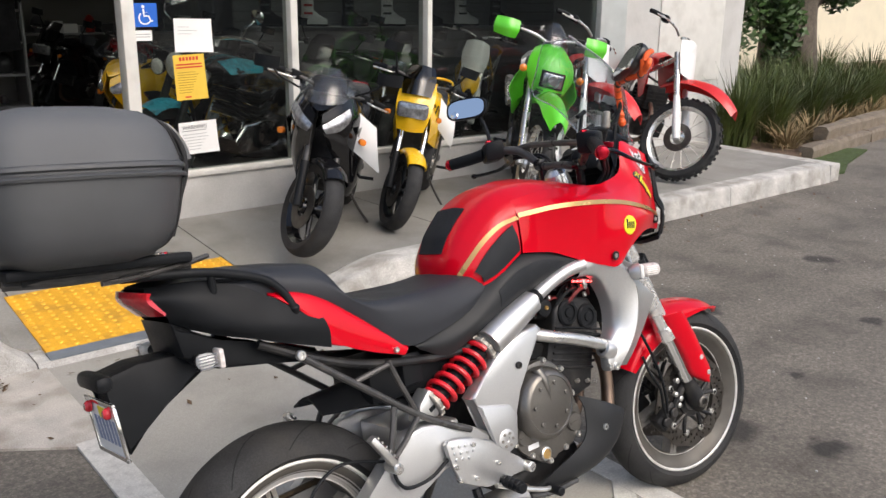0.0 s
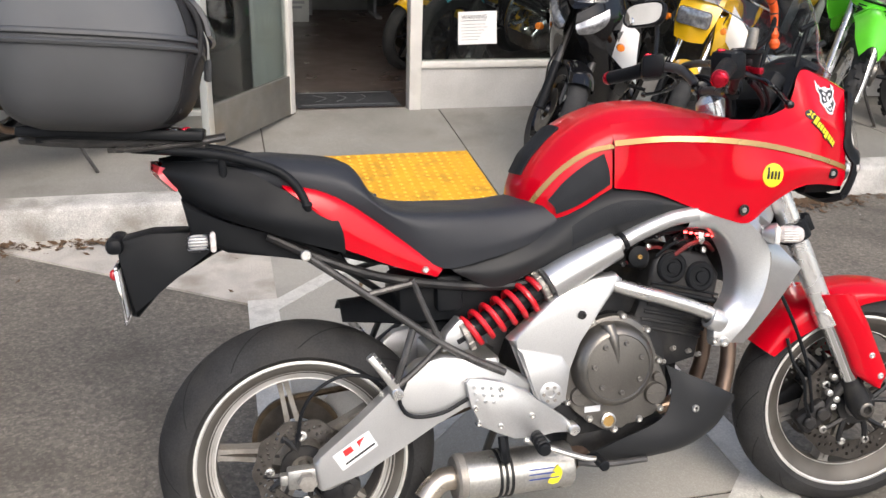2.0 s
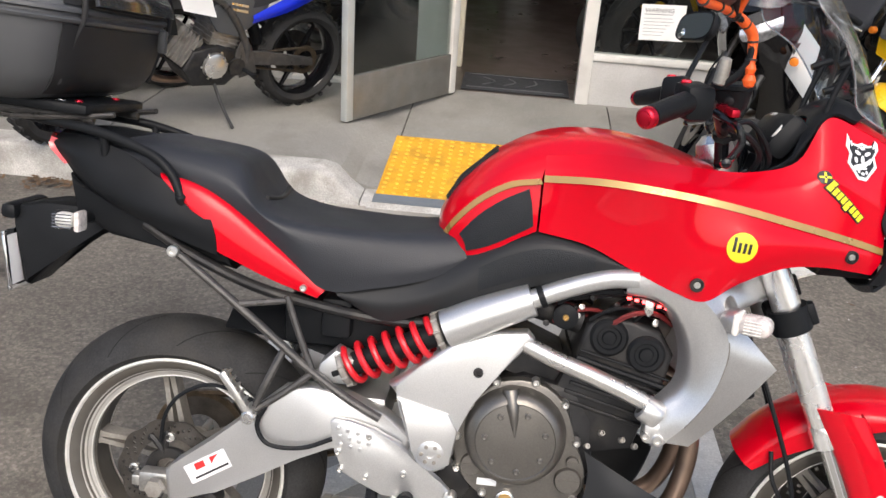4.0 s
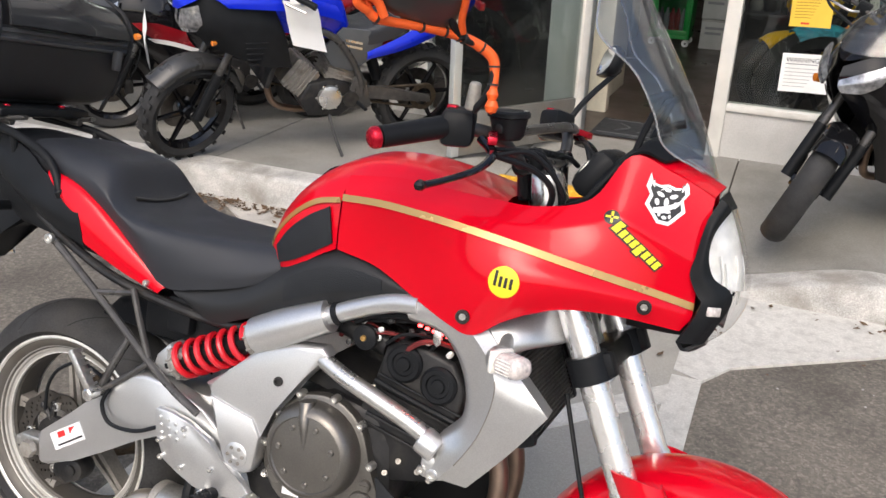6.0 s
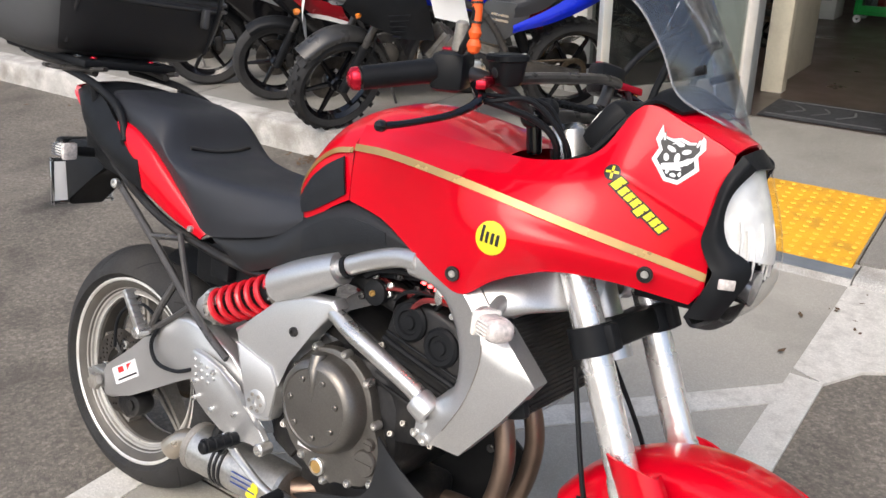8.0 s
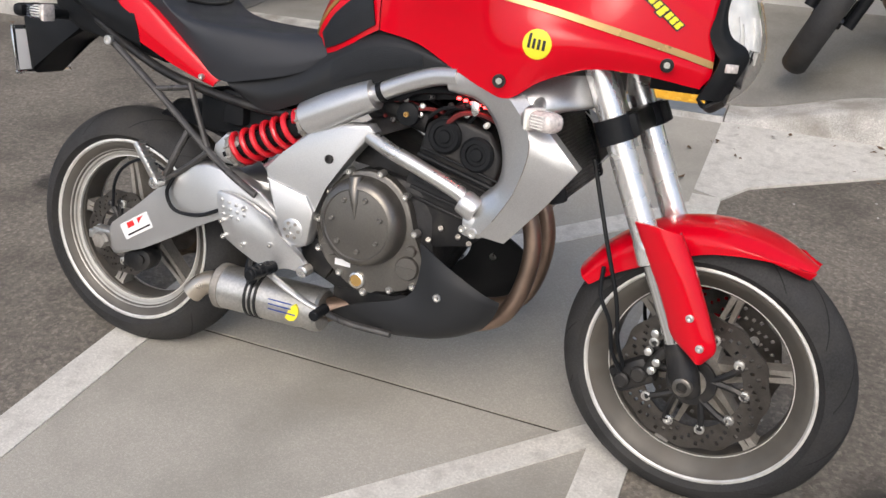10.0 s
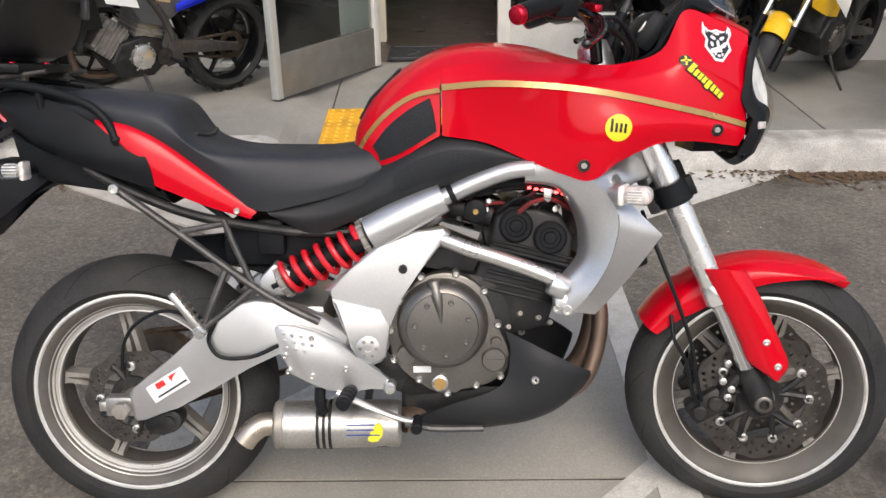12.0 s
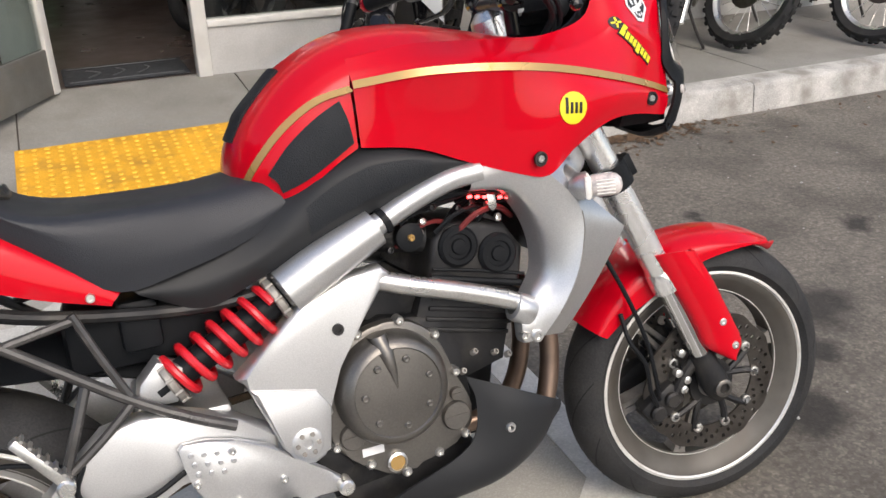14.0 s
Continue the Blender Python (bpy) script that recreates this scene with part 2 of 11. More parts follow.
def smoothed(pts, k=6):
    """Catmull-Rom through the points."""
    P = [Vector(p) for p in pts]
    P = [2 * P[0] - P[1]] + P + [2 * P[-1] - P[-2]]
    out = []
    for i in range(1, len(P) - 2):
        for j in range(k):
            t = j / k
            a, b, c, d = P[i - 1], P[i], P[i + 1], P[i + 2]
            out.append(0.5 * ((2 * b) + (c - a) * t + (2 * a - 5 * b + 4 * c - d) * t * t + (3 * b - a - 3 * c + d) * t ** 3))
    return out + [P[-2]]


def tube(bm, pts, r, n=10, k=6, ends=True, flat=1.0):
    """A round rod along the points; r may be a list, one for each point."""
    path = smoothed(pts, k) if k > 1 and len(pts) > 2 else [Vector(p) for p in pts]
    if isinstance(r, (list, tuple)):
        rs = [v.x for v in smoothed([(q, 0, 0) for q in r], k)] if k > 1 and len(pts) > 2 else list(r)
    else:
        rs = [r] * len(path)
    rings, up = [], None
    for i, p in enumerate(path):
        t = (path[min(i + 1, len(path) - 1)] - path[max(i - 1, 0)]).normalized()
        if up is None:
            up = Vector((0, 0, 1)) if abs(t.z) < 0.9 else Vector((1, 0, 0))
        a = t.cross(up).normalized()
        up = a.cross(t).normalized()
        rings.append([p + a * math.cos(q * 2 * math.pi / n) * rs[i] + up * math.sin(q * 2 * math.pi / n) * rs[i] * flat for q in range(n)])
    return weld_rings(bm, rings, caps=ends)


def lathe(bm, prof, c=(0, 0, 0), axis=(0, 1, 0), n=48, closed=False):
    """A turned shape: prof holds (radius, offset along the axis)."""
    ax = Vector(axis).normalized()
    up = Vector((0, 0, 1)) if abs(ax.z) < 0.9 else Vector((1, 0, 0))
    rings = [ring(Vector(c) + ax * o, ax, up, max(r, 1e-4), n) for r, o in prof]
    return weld_rings(bm, rings, closed=closed, caps=not closed and prof[0][0] > 1e-3)


def slab(bm, outline, v0, v1, bev=0.004, seg=2, round_k=0):
    """A plate: an outline in the (x, z) plane between two y, with rounded edges."""
    if round_k:
        pts = [Vector((u, 0, w)) for u, w in outline]
        m = len(pts)
        loop = smoothed([pts[-1]] + pts + [pts[0], pts[1]], round_k)
        outline = [(p.x, p.z) for p in loop[round_k:-round_k - 1]]
    a = [bm.verts.new((u, v0, w)) for u, w in outline]
    b = [bm.verts.new((u, v1, w)) for u, w in outline]
    n = len(a)
    fa, fb = bm.faces.new(a), bm.faces.new(b[::-1])
    for i in range(n):
        bm.faces.new((a[i], b[i], b[(i + 1) % n], a[(i + 1) % n]))
    if bev:
        es = list(fa.edges) + list(fb.edges)
        bmesh.ops.bevel(bm, geom=es, offset=bev, segments=seg, affect="EDGES", profile=0.5, clamp_overlap=True)
    return bm


def sheet(bm, grid, thick, centre=None):
    """Faces over a grid of points, with an even thickness towards the inside."""
    nu, nv = len(grid), len(grid[0])
    P = grid
    if centre is None:
        n = nu * nv
        centre = Vector((sum(p.x for c in P for p in c) / n, 0.0, sum(p.z for c in P for p in c) / n))
    N = []
    for i in range(nu):
        row = []
        for j in range(nv):
            du = P[min(i + 1, nu - 1)][j] - P[max(i - 1, 0)][j]
            dv = P[i][min(j + 1, nv - 1)] - P[i][max(j - 1, 0)]
            row.append(du.cross(dv).normalized())
        N.append(row)
    mid, nm = P[nu // 2][nv // 2], N[nu // 2][nv // 2]
    sg = -1.0 if nm.dot(mid - centre) > 0 else 1.0

    def quad(q):
        q = [v for k, v in enumerate(q) if all((v.co - o.co).length > 1e-6 for o in q[:k])]
        if len(q) > 2:
            bm.faces.new(q)

    g = [[bm.verts.new(p) for p in c] for c in P]
    for i in range(nu - 1):
        for j in range(nv - 1):
            quad((g[i][j], g[i + 1][j], g[i + 1][j + 1], g[i][j + 1]))
    if thick:
        h = [[bm.verts.new(P[i][j] + N[i][j] * sg * thick) for j in range(nv)] for i in range(nu)]
        for i in range(nu - 1):
            for j in range(nv - 1):
                quad((h[i][j], h[i][j + 1], h[i + 1][j + 1], h[i + 1][j]))
        rim = [(i, 0) for i in range(nu)] + [(nu - 1, j) for j in range(1, nv)] + [(i, nv - 1) for i in range(nu - 2, -1, -1)] + [(0, j) for j in range(nv - 2, 0, -1)]
        for k in range(len(rim)):
            (i, j), (x, y) = rim[k], rim[(k + 1) % len(rim)]
            quad((g[i][j], h[i][j], h[x][y], g[x][y]))
    return bm


def skin(bm, rows, ku=5, kv=5, thick=0.0, mirror=False, centre=None):
    """A smooth panel through rows of points (all rows of one length)."""
    rs = [smoothed(r, ku) for r in rows]
    cols = [smoothed([r[i] for r in rs], kv) for i in range(len(rs[0]))] if len(rows) > 2 else [[r[i] for r in rs] for i in range(len(rs[0]))]
    for sgn in ((1, -1) if mirror else (1,)):
        sheet(bm, [[Vector((p.x, p.y * sgn, p.z)) for p in c] for c in cols], thick, centre)
    return bm


def skin_grid(rows, ku=5, kv=5):
    """The points of a smooth panel, column by column."""
    rs = [smoothed(r, ku) for r in rows]
    return [smoothed([r[i] for r in rs], kv) for i in range(len(rs[0]))]


def raised(grid, i0, i1, j0, j1, lift, sgn):
    """A patch of a panel's points, lifted off it to one side."""
    out = []
    for i in range(i0, i1 + 1):
        row = []
        for j in range(j0, j1 + 1):
            du = grid[min(i + 1, len(grid) - 1)][j] - grid[max(i - 1, 0)][j]
            dv = grid[i][min(j + 1, len(grid[0]) - 1)] - grid[i][max(j - 1, 0)]
            n = du.cross(dv).normalized()
            row.append(grid[i][j] + n * (lift if n.y * sgn > 0 else -lift))
        out.append(row)
    return out


def bolt(parent, c, axis, r=0.008, material=None, name="bolt"):
    """A socket-head bolt, its head along the axis."""
    bm = B()
    ax = Vector(axis).normalized()
    lathe(bm, [(r, -0.006), (r, 0.003), (r * 0.85, 0.005), (r * 0.5, 0.005), (r * 0.45, 0.001), (0, 0.001)], c, ax, 12)
    return part(name, bm, material, parent)


def bars(bm, x0, x1, z0, z1, n, y=0.0, fill=0.45, ragged=0.25):
    """Lines of unreadable writing, as plain bars on a sheet in the (x, z) plane."""
    for i in range(n):
        zc = z1 + (z0 - z1) * (i + 0.5) / n
        h = (z1 - z0) / n * fill / 2
        xe = x1 - (x1 - x0) * random.random() * ragged
        box(bm, (x0, y - 0.0008, zc - h), (xe, y, zc + h))
    return bm


def text_mesh(body, size, depth=0.001):
    """Letters of the built-in font as a bmesh, in the (x, y) plane."""
    cu = bpy.data.curves.new("letters", "FONT")
    cu.body, cu.size, cu.extrude, cu.align_x, cu.align_y = body, size, depth, "CENTER", "CENTER"
    ob = bpy.data.objects.new("letters", cu)
    scene.collection.objects.link(ob)
    dg = bpy.context.evaluated_depsgraph_get()
    me = bpy.data.meshes.new_from_object(ob.evaluated_get(dg))
    bm = B()
    bm.from_mesh(me)
    bpy.data.objects.remove(ob)
    bpy.data.curves.remove(cu)
    return bm


# ---- ground, kerb, pavement ----
bm = B()
box(bm, (-260, -260, -0.3), (260, 260, 0.0))
tagged(part("ground", bm, M_ASPHALT, smooth=0), "grey worn asphalt car park with dark oil spots", "asphalt", kind="structure")

LINE_L, LINE_R = (-0.08, 0.03), (1.21, 1.31)


def ground_plate(name, outline, z0, z1, material, label, category, parent=None):
    bm = B()
    a = [bm.verts.new((x, y, z1)) for x, y in outline]
    b = [bm.verts.new((x, y, z0)) for x, y in outline]
    bm.faces.new(a), bm.faces.new(b[::-1])
    for i in range(len(a)):
        bm.faces.new((a[i], b[i], b[(i + 1) % len(a)], a[(i + 1) % len(a)]))
    ob = part(name, bm, material, parent, smooth=0)
    return tagged(ob, label, category, kind="structure") if parent is None else ob


pad = ground_plate("access_pad", [(LINE_L[1] - 0.06, -4.2), (LINE_R[0] + 0.06, -4.2), (LINE_R[0] + 0.06, 2.15), (LINE_L[1] - 0.06, 2.15)], -0.1, 0.003, M_JOINT,
                   "smooth grey concrete pad between two painted lines", "concrete pad")
for ya, yb in ((-4.2, -1.9), (-1.892, 0.036), (0.046, 2.148)):
    ground_plate("slab", [(LINE_L[1] - 0.055, ya), (LINE_R[0] + 0.055, ya), (LINE_R[0] + 0.055, yb), (LINE_L[1] - 0.055, yb)], -0.05, 0.008, M_PAD, "", "", pad)
for i, (xa, xb) in enumerate((LINE_L, LINE_R)):
    ground_plate("painted_line_%d" % (i + 1), [(xa, -4.2), (xb, -4.2), (xb, 1.42), (xa, 1.42)], -0.05, 0.012, M_LINE, "worn white painted parking line on the ground", "painted line")
# diagonal hatching of the access aisle
for i, (y0, wd) in enumerate(((1.33, 0.09), (0.04, 0.13), (-1.17, 0.1), (-2.42, 0.1))):
    xa, xb = LINE_L[1], LINE_R[0]
    yl = y0
    pts = [(xa, yl), (xb, yl + (xb - xa) * 1.0), (xb, yl + (xb - xa) + wd), (xa, yl + wd)]
    if i == 0:
        pts = [(xa, yl), (xa + 0.45, yl + 0.45), (xa + 0.4, yl + 0.4 + wd), (xa, yl + wd)]
    ground_plate("hatch_line_%d" % (i + 1), pts, -0.05, 0.0115, M_LINE, "faded white diagonal hatching line on concrete", "painted line")
# light concrete flares towards the kerb
ground_plate("gutter_left", [(-0.075, 1.4), (0.03, 1.4), (0.03, 2.16), (-1.2, 2.16)], -0.05, 0.010, M_GUTTER, "pale gutter concrete with leaf stains by the ramp", "concrete")
ground_plate("gutter_right", [(1.21, 1.46), (1.31, 1.42), (1.39, 1.555), (2.11, 2.03), (2.3, 2.16), (1.21, 2.16)], -0.05, 0.010, M_LINE, "pale painted gutter concrete beside the ramp", "concrete")


def pave_z(x, y):
    """The pavement's height: 0.15 m, with the dropped ramp before the door."""
    a = min(max((x + 0.16) / 0.16, 0), 1) * min(max((1.85 - x) / 0.62, 0), 1)
    a = a * a * (3 - 2 * a)
    return 0.15 - a * 0.128 * min(max((3.6 - y) / 1.43, 0), 1)


def field(bm, x0, x1, y0, y1, lift=0.0, deep=0.2, step=0.06):
    nx, ny = max(2, int((x1 - x0) / step)), max(2, int((y1 - y0) / 0.15))
    if x1 < -0.3 or x0 > 1.9:
        nx, ny = 2, 2
    g = [[bm.verts.new((x0 + (x1 - x0) * i / nx, y0 + (y1 - y0) * j / ny, pave_z(x0 + (x1 - x0) * i / nx, y0 + (y1 - y0) * j / ny) + lift)) for j in range(ny + 1)] for i in range(nx + 1)]
    for i in range(nx):
        for j in range(ny):
            bm.faces.new((g[i][j], g[i + 1][j], g[i + 1][j + 1], g[i][j + 1]))
    edge = [g[i][0] for i in range(nx + 1)] + [g[nx][j] for j in range(1, ny + 1)] + [g[i][ny] for i in range(nx - 1, -1, -1)] + [g[0][j] for j in range(ny - 1, 0, -1)]
    low = [bm.verts.new((v.co.x, v.co.y, -deep)) for v in edge]
    for i in range(len(edge)):
        k = (i + 1) % len(edge)
        bm.faces.new((edge[i], edge[k], low[k], low[i]))
    return bm


bm = B()
field(bm, -13.9, -0.17, 2.36, 3.74, -0.012)
field(bm, -0.17, 1.9, 2.36, 3.74, -0.012)
field(bm, 1.9, 6.48, 2.36, 3.74, -0.012)
pave = tagged(part("pavement", bm, M_JOINT, smooth=0), "raised grey concrete pavement before the shop", "pavement", kind="structure")
joints = [-14.0, -9.2, -6.6, -4.0, -2.65, -1.3, 0.08, 1.2, 2.5, 3.8, 5.1, 6.5]
for xa, xb in zip(joints, joints[1:]):
    bm = B()
    field(bm, xa + 0.004, xb - 0.004, 2.335, 3.75)
    part("slab", bm, M_PAVE, pave, smooth=20)


def kerb_run(name, x0, x1, label):
    """A kerb along x with a slightly battered face and a rounded top edge; it follows the ramp down."""
    bm = B()
    n = max(2, int((x1 - x0) / 0.06)) if x1 > -0.4 and x0 < 1.95 else 2
    rings = []
    for i in range(n + 1):
        x = x0 + (x1 - x0) * i / n
        h = max(pave_z(x, 2.2) + 0.002, 0.02)
        rings.append([Vector((x, y, z)) for y, z in ((2.15, -0.1), (2.155, 0.0), (2.17, h - 0.02), (2.178, h - 0.006), (2.192, h), (2.33, h), (2.33, -0.1))])
    weld_rings(bm, rings)
    return tagged(part(name, bm, M_KERB, smooth=50), label, "kerb", kind="structure")


cuts = [-14.0, -11.0, -8.1, -5.2, -2.3, 0.0, 1.215, 3.55, 5.0, 6.5]
for i, (xa, xb) in enumerate(zip(cuts, cuts[1:])):
    kerb_run("kerb_%d" % (i + 1), xa + 0.003, xb - 0.003, "pale weathered concrete kerb with dirt in its joints")
bm = B()
box(bm, (6.503, 2.16, -0.1), (6.66, 3.72, 0.152), 0.012)
tagged(part("kerb_side", bm, M_KERB), "pale concrete kerb at the end of the pavement", "kerb", kind="structure")

# tactile ramp mat with truncated domes
TX0, TX1, TY0, TY1 = 0.06, 1.19, 2.26, 2.94
bm = B()
field(bm, TX0, TX1, TY0, TY1, 0.006, -0.0)
mat_ob = root("tactile_mat", "worn yellow tactile paving mat with rows of raised domes", "tactile paving")
part("base", bm, M_TACTILE, mat_ob, smooth=20)
bm = B()
weld_rings(bm, [ring((0, 0, 0), (0, 0, 1), Vector((1, 0, 0)), 0.0125, 10), ring((0, 0, 0.004), (0, 0, 1), Vector((1, 0, 0)), 0.0105, 10), ring((0, 0, 0.006), (0, 0, 1), Vector((1, 0, 0)), 0.006, 10)])
dome = part("dome", bm, M_DOME, mat_ob)
nxd, nyd = 21, 14
for i in range(nxd):
    for j in range(nyd):
        x, y = TX0 + (i + 0.5) * (TX1 - TX0) / nxd, TY0 + (j + 0.5) * (TY1 - TY0) / nyd
        if i or j:
            c = dome.copy()
            scene.collection.objects.link(c)
        else:
            c = dome
        c.matrix_local = Matrix.Translation((x, y, pave_z(x, y) + 0.005))
bm = B()
field(bm, TX0 - 0.005, TX1 + 0.02, TY0 - 0.075, TY0 - 0.002, 0.007, -0.0)
part("front_edge", bm, M_TACTEDGE, mat_ob, "dark grey ribbed front strip")

# ---- shop front ----
FY = 3.72
SILL, GLASS0, TOP = 0.41, 0.445, 2.55


def wall_box(name, lo, hi, material, label, category="wall", bev=0.0):
    bm = B()
    box(bm, lo, hi, bev)
    return tagged(part(name, bm, material, smooth=0 if not bev else 35), label, category, kind="structure")


wall_box("wall_sill_right", (1.085, FY - 0.03, 0.0), (5.13, FY + 0.17, SILL), M_WHITEWALL, "low rough white rendered wall under the shop window")
wall_box("wall_sill_left", (-4.9, FY - 0.03, 0.0), (-0.84, FY + 0.17, SILL), M_WHITEWALL, "low rough white rendered wall under the shop window")
wall_box("wall_header", (-9.4, FY - 0.04, TOP), (7.3, FY + 0.2, 4.4), M_WHITEWALL, "white rendered wall over the shop windows")
wall_box("wall_right", (5.47, FY - 0.04, 0.0), (7.3, FY + 0.2, TOP), M_WHITEWALL, "white rendered shop wall with a flush cabinet door")
wall_box("wall_right_return", (7.1, FY + 0.2, 0.0), (7.3, 12.5, 4.4), M_WHITEWALL, "white rendered side wall of the shop")
wall_box("wall_left", (-6.3, FY - 0.04, 0.0), (-4.9, FY + 0.2, TOP), M_WHITEWALL, "white rendered shop wall between windows")
wall_box("wall_far_left", (-14, FY - 0.04, 0.0), (-9.4, FY + 0.2, 4.4), M_WHITEWALL, "white rendered shop wall")
wall_box("wall_back", (-8, 12.3, 0.0), (7.4, 12.5, 4.4), M_INWALL, "dark back wall of the showroom")
wall_box("wall_inner_left", (-8.0, FY + 0.2, 0.0), (-7.8, 12.3, 4.4), M_INWALL, "dark side wall of the showroom")
wall_box("floor_shop", (-7.8, FY + 0.0, 0.02), (7.4, 12.3, 0.147), M_INFLOOR, "dark brown polished showroom floor", "floor")
wall_box("ceiling_shop", (-7.8, FY + 0.2, 3.0), (7.4, 12.3, 3.1), M_INCEIL, "grey showroom ceiling", "ceiling")
# unseen overhang, added so that facade and pavement lie in shade
wall_box("eaves", (-14, FY - 0.6, 2.85), (7.3, FY - 0.04, 3.0), M_WHITEWALL, "unseen white overhang added to shade the shop front", "eaves")
wall_box("roof", (-14, FY - 0.04, 4.4), (7.3, 12.5, 4.5), M_KERB, "flat pale shop roof", "roof")


def window(name, x0, x1, label, z0=SILL, panes=1):
    w = root(name, label, "window", kind="structure")
    bm = B()
    box(bm, (x0, FY - 0.045, z0), (x1, FY + 0.06, z0 + 0.035), 0.004)
    part("window_sill", bm, M_ALU, w)
    bm = B()
    box(bm, (x0, FY - 0.03, TOP - 0.05), (x1, FY + 0.05, TOP), 0.004)
    part("window_frame", bm, M_ALU, w)
    bm = B()
    box(bm, (x0 + 0.002, FY + 0.006, z0 + 0.03), (x1 - 0.002, FY + 0.012, TOP - 0.045))
    part("pane", bm, M_PANE, w, smooth=0).visible_shadow = False
    return w


def post(name, x0, x1, z0=SILL, label="off-white painted metal window post", material=None, y0=-0.05, y1=0.06):
    bm = B()
    box(bm, (x0, FY + y0, z0), (x1, FY + y1, TOP), 0.005)
    return tagged(part(name, bm, material or M_ALU), label, "window post", kind="structure")


WIN = "large shop window with motorcycles behind it"
for i, (xa, xb) in enumerate(((1.085, 2.105), (2.157, 3.234), (3.278, 5.13), (-1.85, -0.82), (-2.9, -1.9), (-4.05, -3.01), (-4.9, -4.14))):
    window("window_%d" % (i + 1), xa, xb, WIN)
for i, (xa, xb) in enumerate(((2.105, 2.157), (3.234, 3.278), (-1.9, -1.85), (-3.01, -2.9), (-4.14, -4.05))):
    post("window_post_%d" % (i + 1), xa, xb)
post("window_post_6", 5.13, 5.47, 0.0, "weathered grey metal corner post", M_ALUGREY)
post("door_jamb_right", 1.01, 1.085, 0.14, "off-white painted metal door jamb")
post("door_jamb_left", 0.06, 0.29, 0.14, "pale painted metal door jamb, slightly dented", M_ALUGREY, -0.06, 0.08)
post("door_post_left", -0.82, -0.69, 0.14, "off-white painted metal post beside the side light")
w = window("window_8", -0.69, 0.06, "narrow shop window beside the door", 0.14)
wall_box("door_header", (0.06, FY - 0.05, 2.2), (1.085, FY + 0.08, TOP), M_ALU, "off-white metal panel over the door")
# cabinet door and trim on the white wall
bm = B()
box(bm, (5.95, FY - 0.055, 0.75), (6.95, FY - 0.035, 2.3), 0.004)
tagged(part("cabinet_panel", bm, M_ALU), "flush off-white metal cabinet door in the wall", "cabinet door", kind="structure")

# open glazed door
HX, HY = 0.285, FY - 0.07
ang = math.degrees(math.atan2(2.88 - HY, -0.215 - HX))
DL = math.hypot(2.88 - HY, -0.215 - HX)
door = root("door_1", "glazed shop door in an off-white frame, standing open", "door", pose(HX, HY, 0.0, 0, 0, ang), kind="structure")
bm = B()
box(bm, (0.0, -0.022, 0.165), (0.055, 0.022, 2.18), 0.003)
part("hinge_stile", bm, M_ALU, door)
bm = B()
box(bm, (DL - 0.048, -0.022, 0.165), (DL, 0.022, 2.18), 0.003)
part("lock_stile", bm, M_ALUGREY, door)
bm = B()
box(bm, (0.055, -0.018, 0.165), (DL - 0.048, 0.018, 0.395), 0.003)
part("kick_plate", bm, M_KICK, door, "scuffed brushed metal kick plate")
bm = B()
box(bm, (0.055, -0.02, 2.08), (DL - 0.048, 0.02, 2.18), 0.003)
part("top_rail", bm, M_ALU, door)
bm = B()
box(bm, (0.055, -0.003, 0.395), (DL - 0.048, 0.003, 2.08))
part("pane", bm, M_PANE, door, smooth=0).visible_shadow = False
for sgn in (1, -1):
    bm = B()
    box(bm, (DL - 0.085, 0.022 * sgn, 1.04), (DL + 0.005, 0.062 * sgn, 1.24), 0.006)
    part("door_handle", bm, M_ALU, door, "off-white pull handle plate")
bm = B()
for k in range(2):
    box(bm, (DL - 0.19 - 0.11 * k, -0.006, 1.22), (DL - 0.115 - 0.11 * k, -0.0035, 1.36), 0.0)
    box(bm, (DL - 0.19 - 0.11 * k, 0.0035, 1.22), (DL - 0.115 - 0.11 * k, 0.006, 1.36), 0.0)
part("number_bars", bm, M_SIGNWHITE, door, "two plain white bars", smooth=0)
bm = B()
box(bm, (DL - 0.055, -0.03, 1.46), (DL - 0.025, -0.022, 1.62), 0.003)
part("lock_plate", bm, M_KICK, door)

# unseen plain buildings behind the camera, added for reflections in paint and glass
wall_box("wall_opposite", (-60, -27, 0.0), (60, -26, 2.6), M_OPPOSITE, "unseen plain building across the car park, added for reflections")
wall_box("wall_opposite_left", (-61, -26, 0.0), (-60, 30, 3.0), M_OPPOSITE, "unseen plain building at the far end, added for reflections")
wall_box("wall_opposite_right", (60, -26, 0.0), (61, 30, 3.0), M_OPPOSITE, "unseen plain building at the far end, added for reflections")


# ---- the red motorcycle ----
from mathutils.bvhtree import BVHTree

M_RED = mat("red_gloss_paint", (0.57, 0.0012, 0.012), 0.32, coat=0.6, rvar=0.04, var=0.03, scale=3.0, spec=0.05)
M_GOLD = mat("gold_stripe", (0.45, 0.28, 0.09), 0.3, metal=0.4, coat=0.6, var=0.1, scale=12)
M_SILVER = mat("silver_frame_paint", (0.61, 0.61, 0.605), 0.36, metal=0.8, var=0.07, scale=9, fine=0.07, fscale=420, coat=0.15, rvar=0.05, dirt=(0.4, 0.38, 0.34), dirt_amt=0.12, dscale=9.0)
M_ALLOY = mat("bright_alloy", (0.68, 0.67, 0.64), 0.3, metal=0.9, var=0.1, scale=20, fine=0.08, fscale=300)
M_CHROME = mat("chrome", (0.8, 0.8, 0.8), 0.1, metal=1.0, var=0.03, scale=20, rvar=0.04)
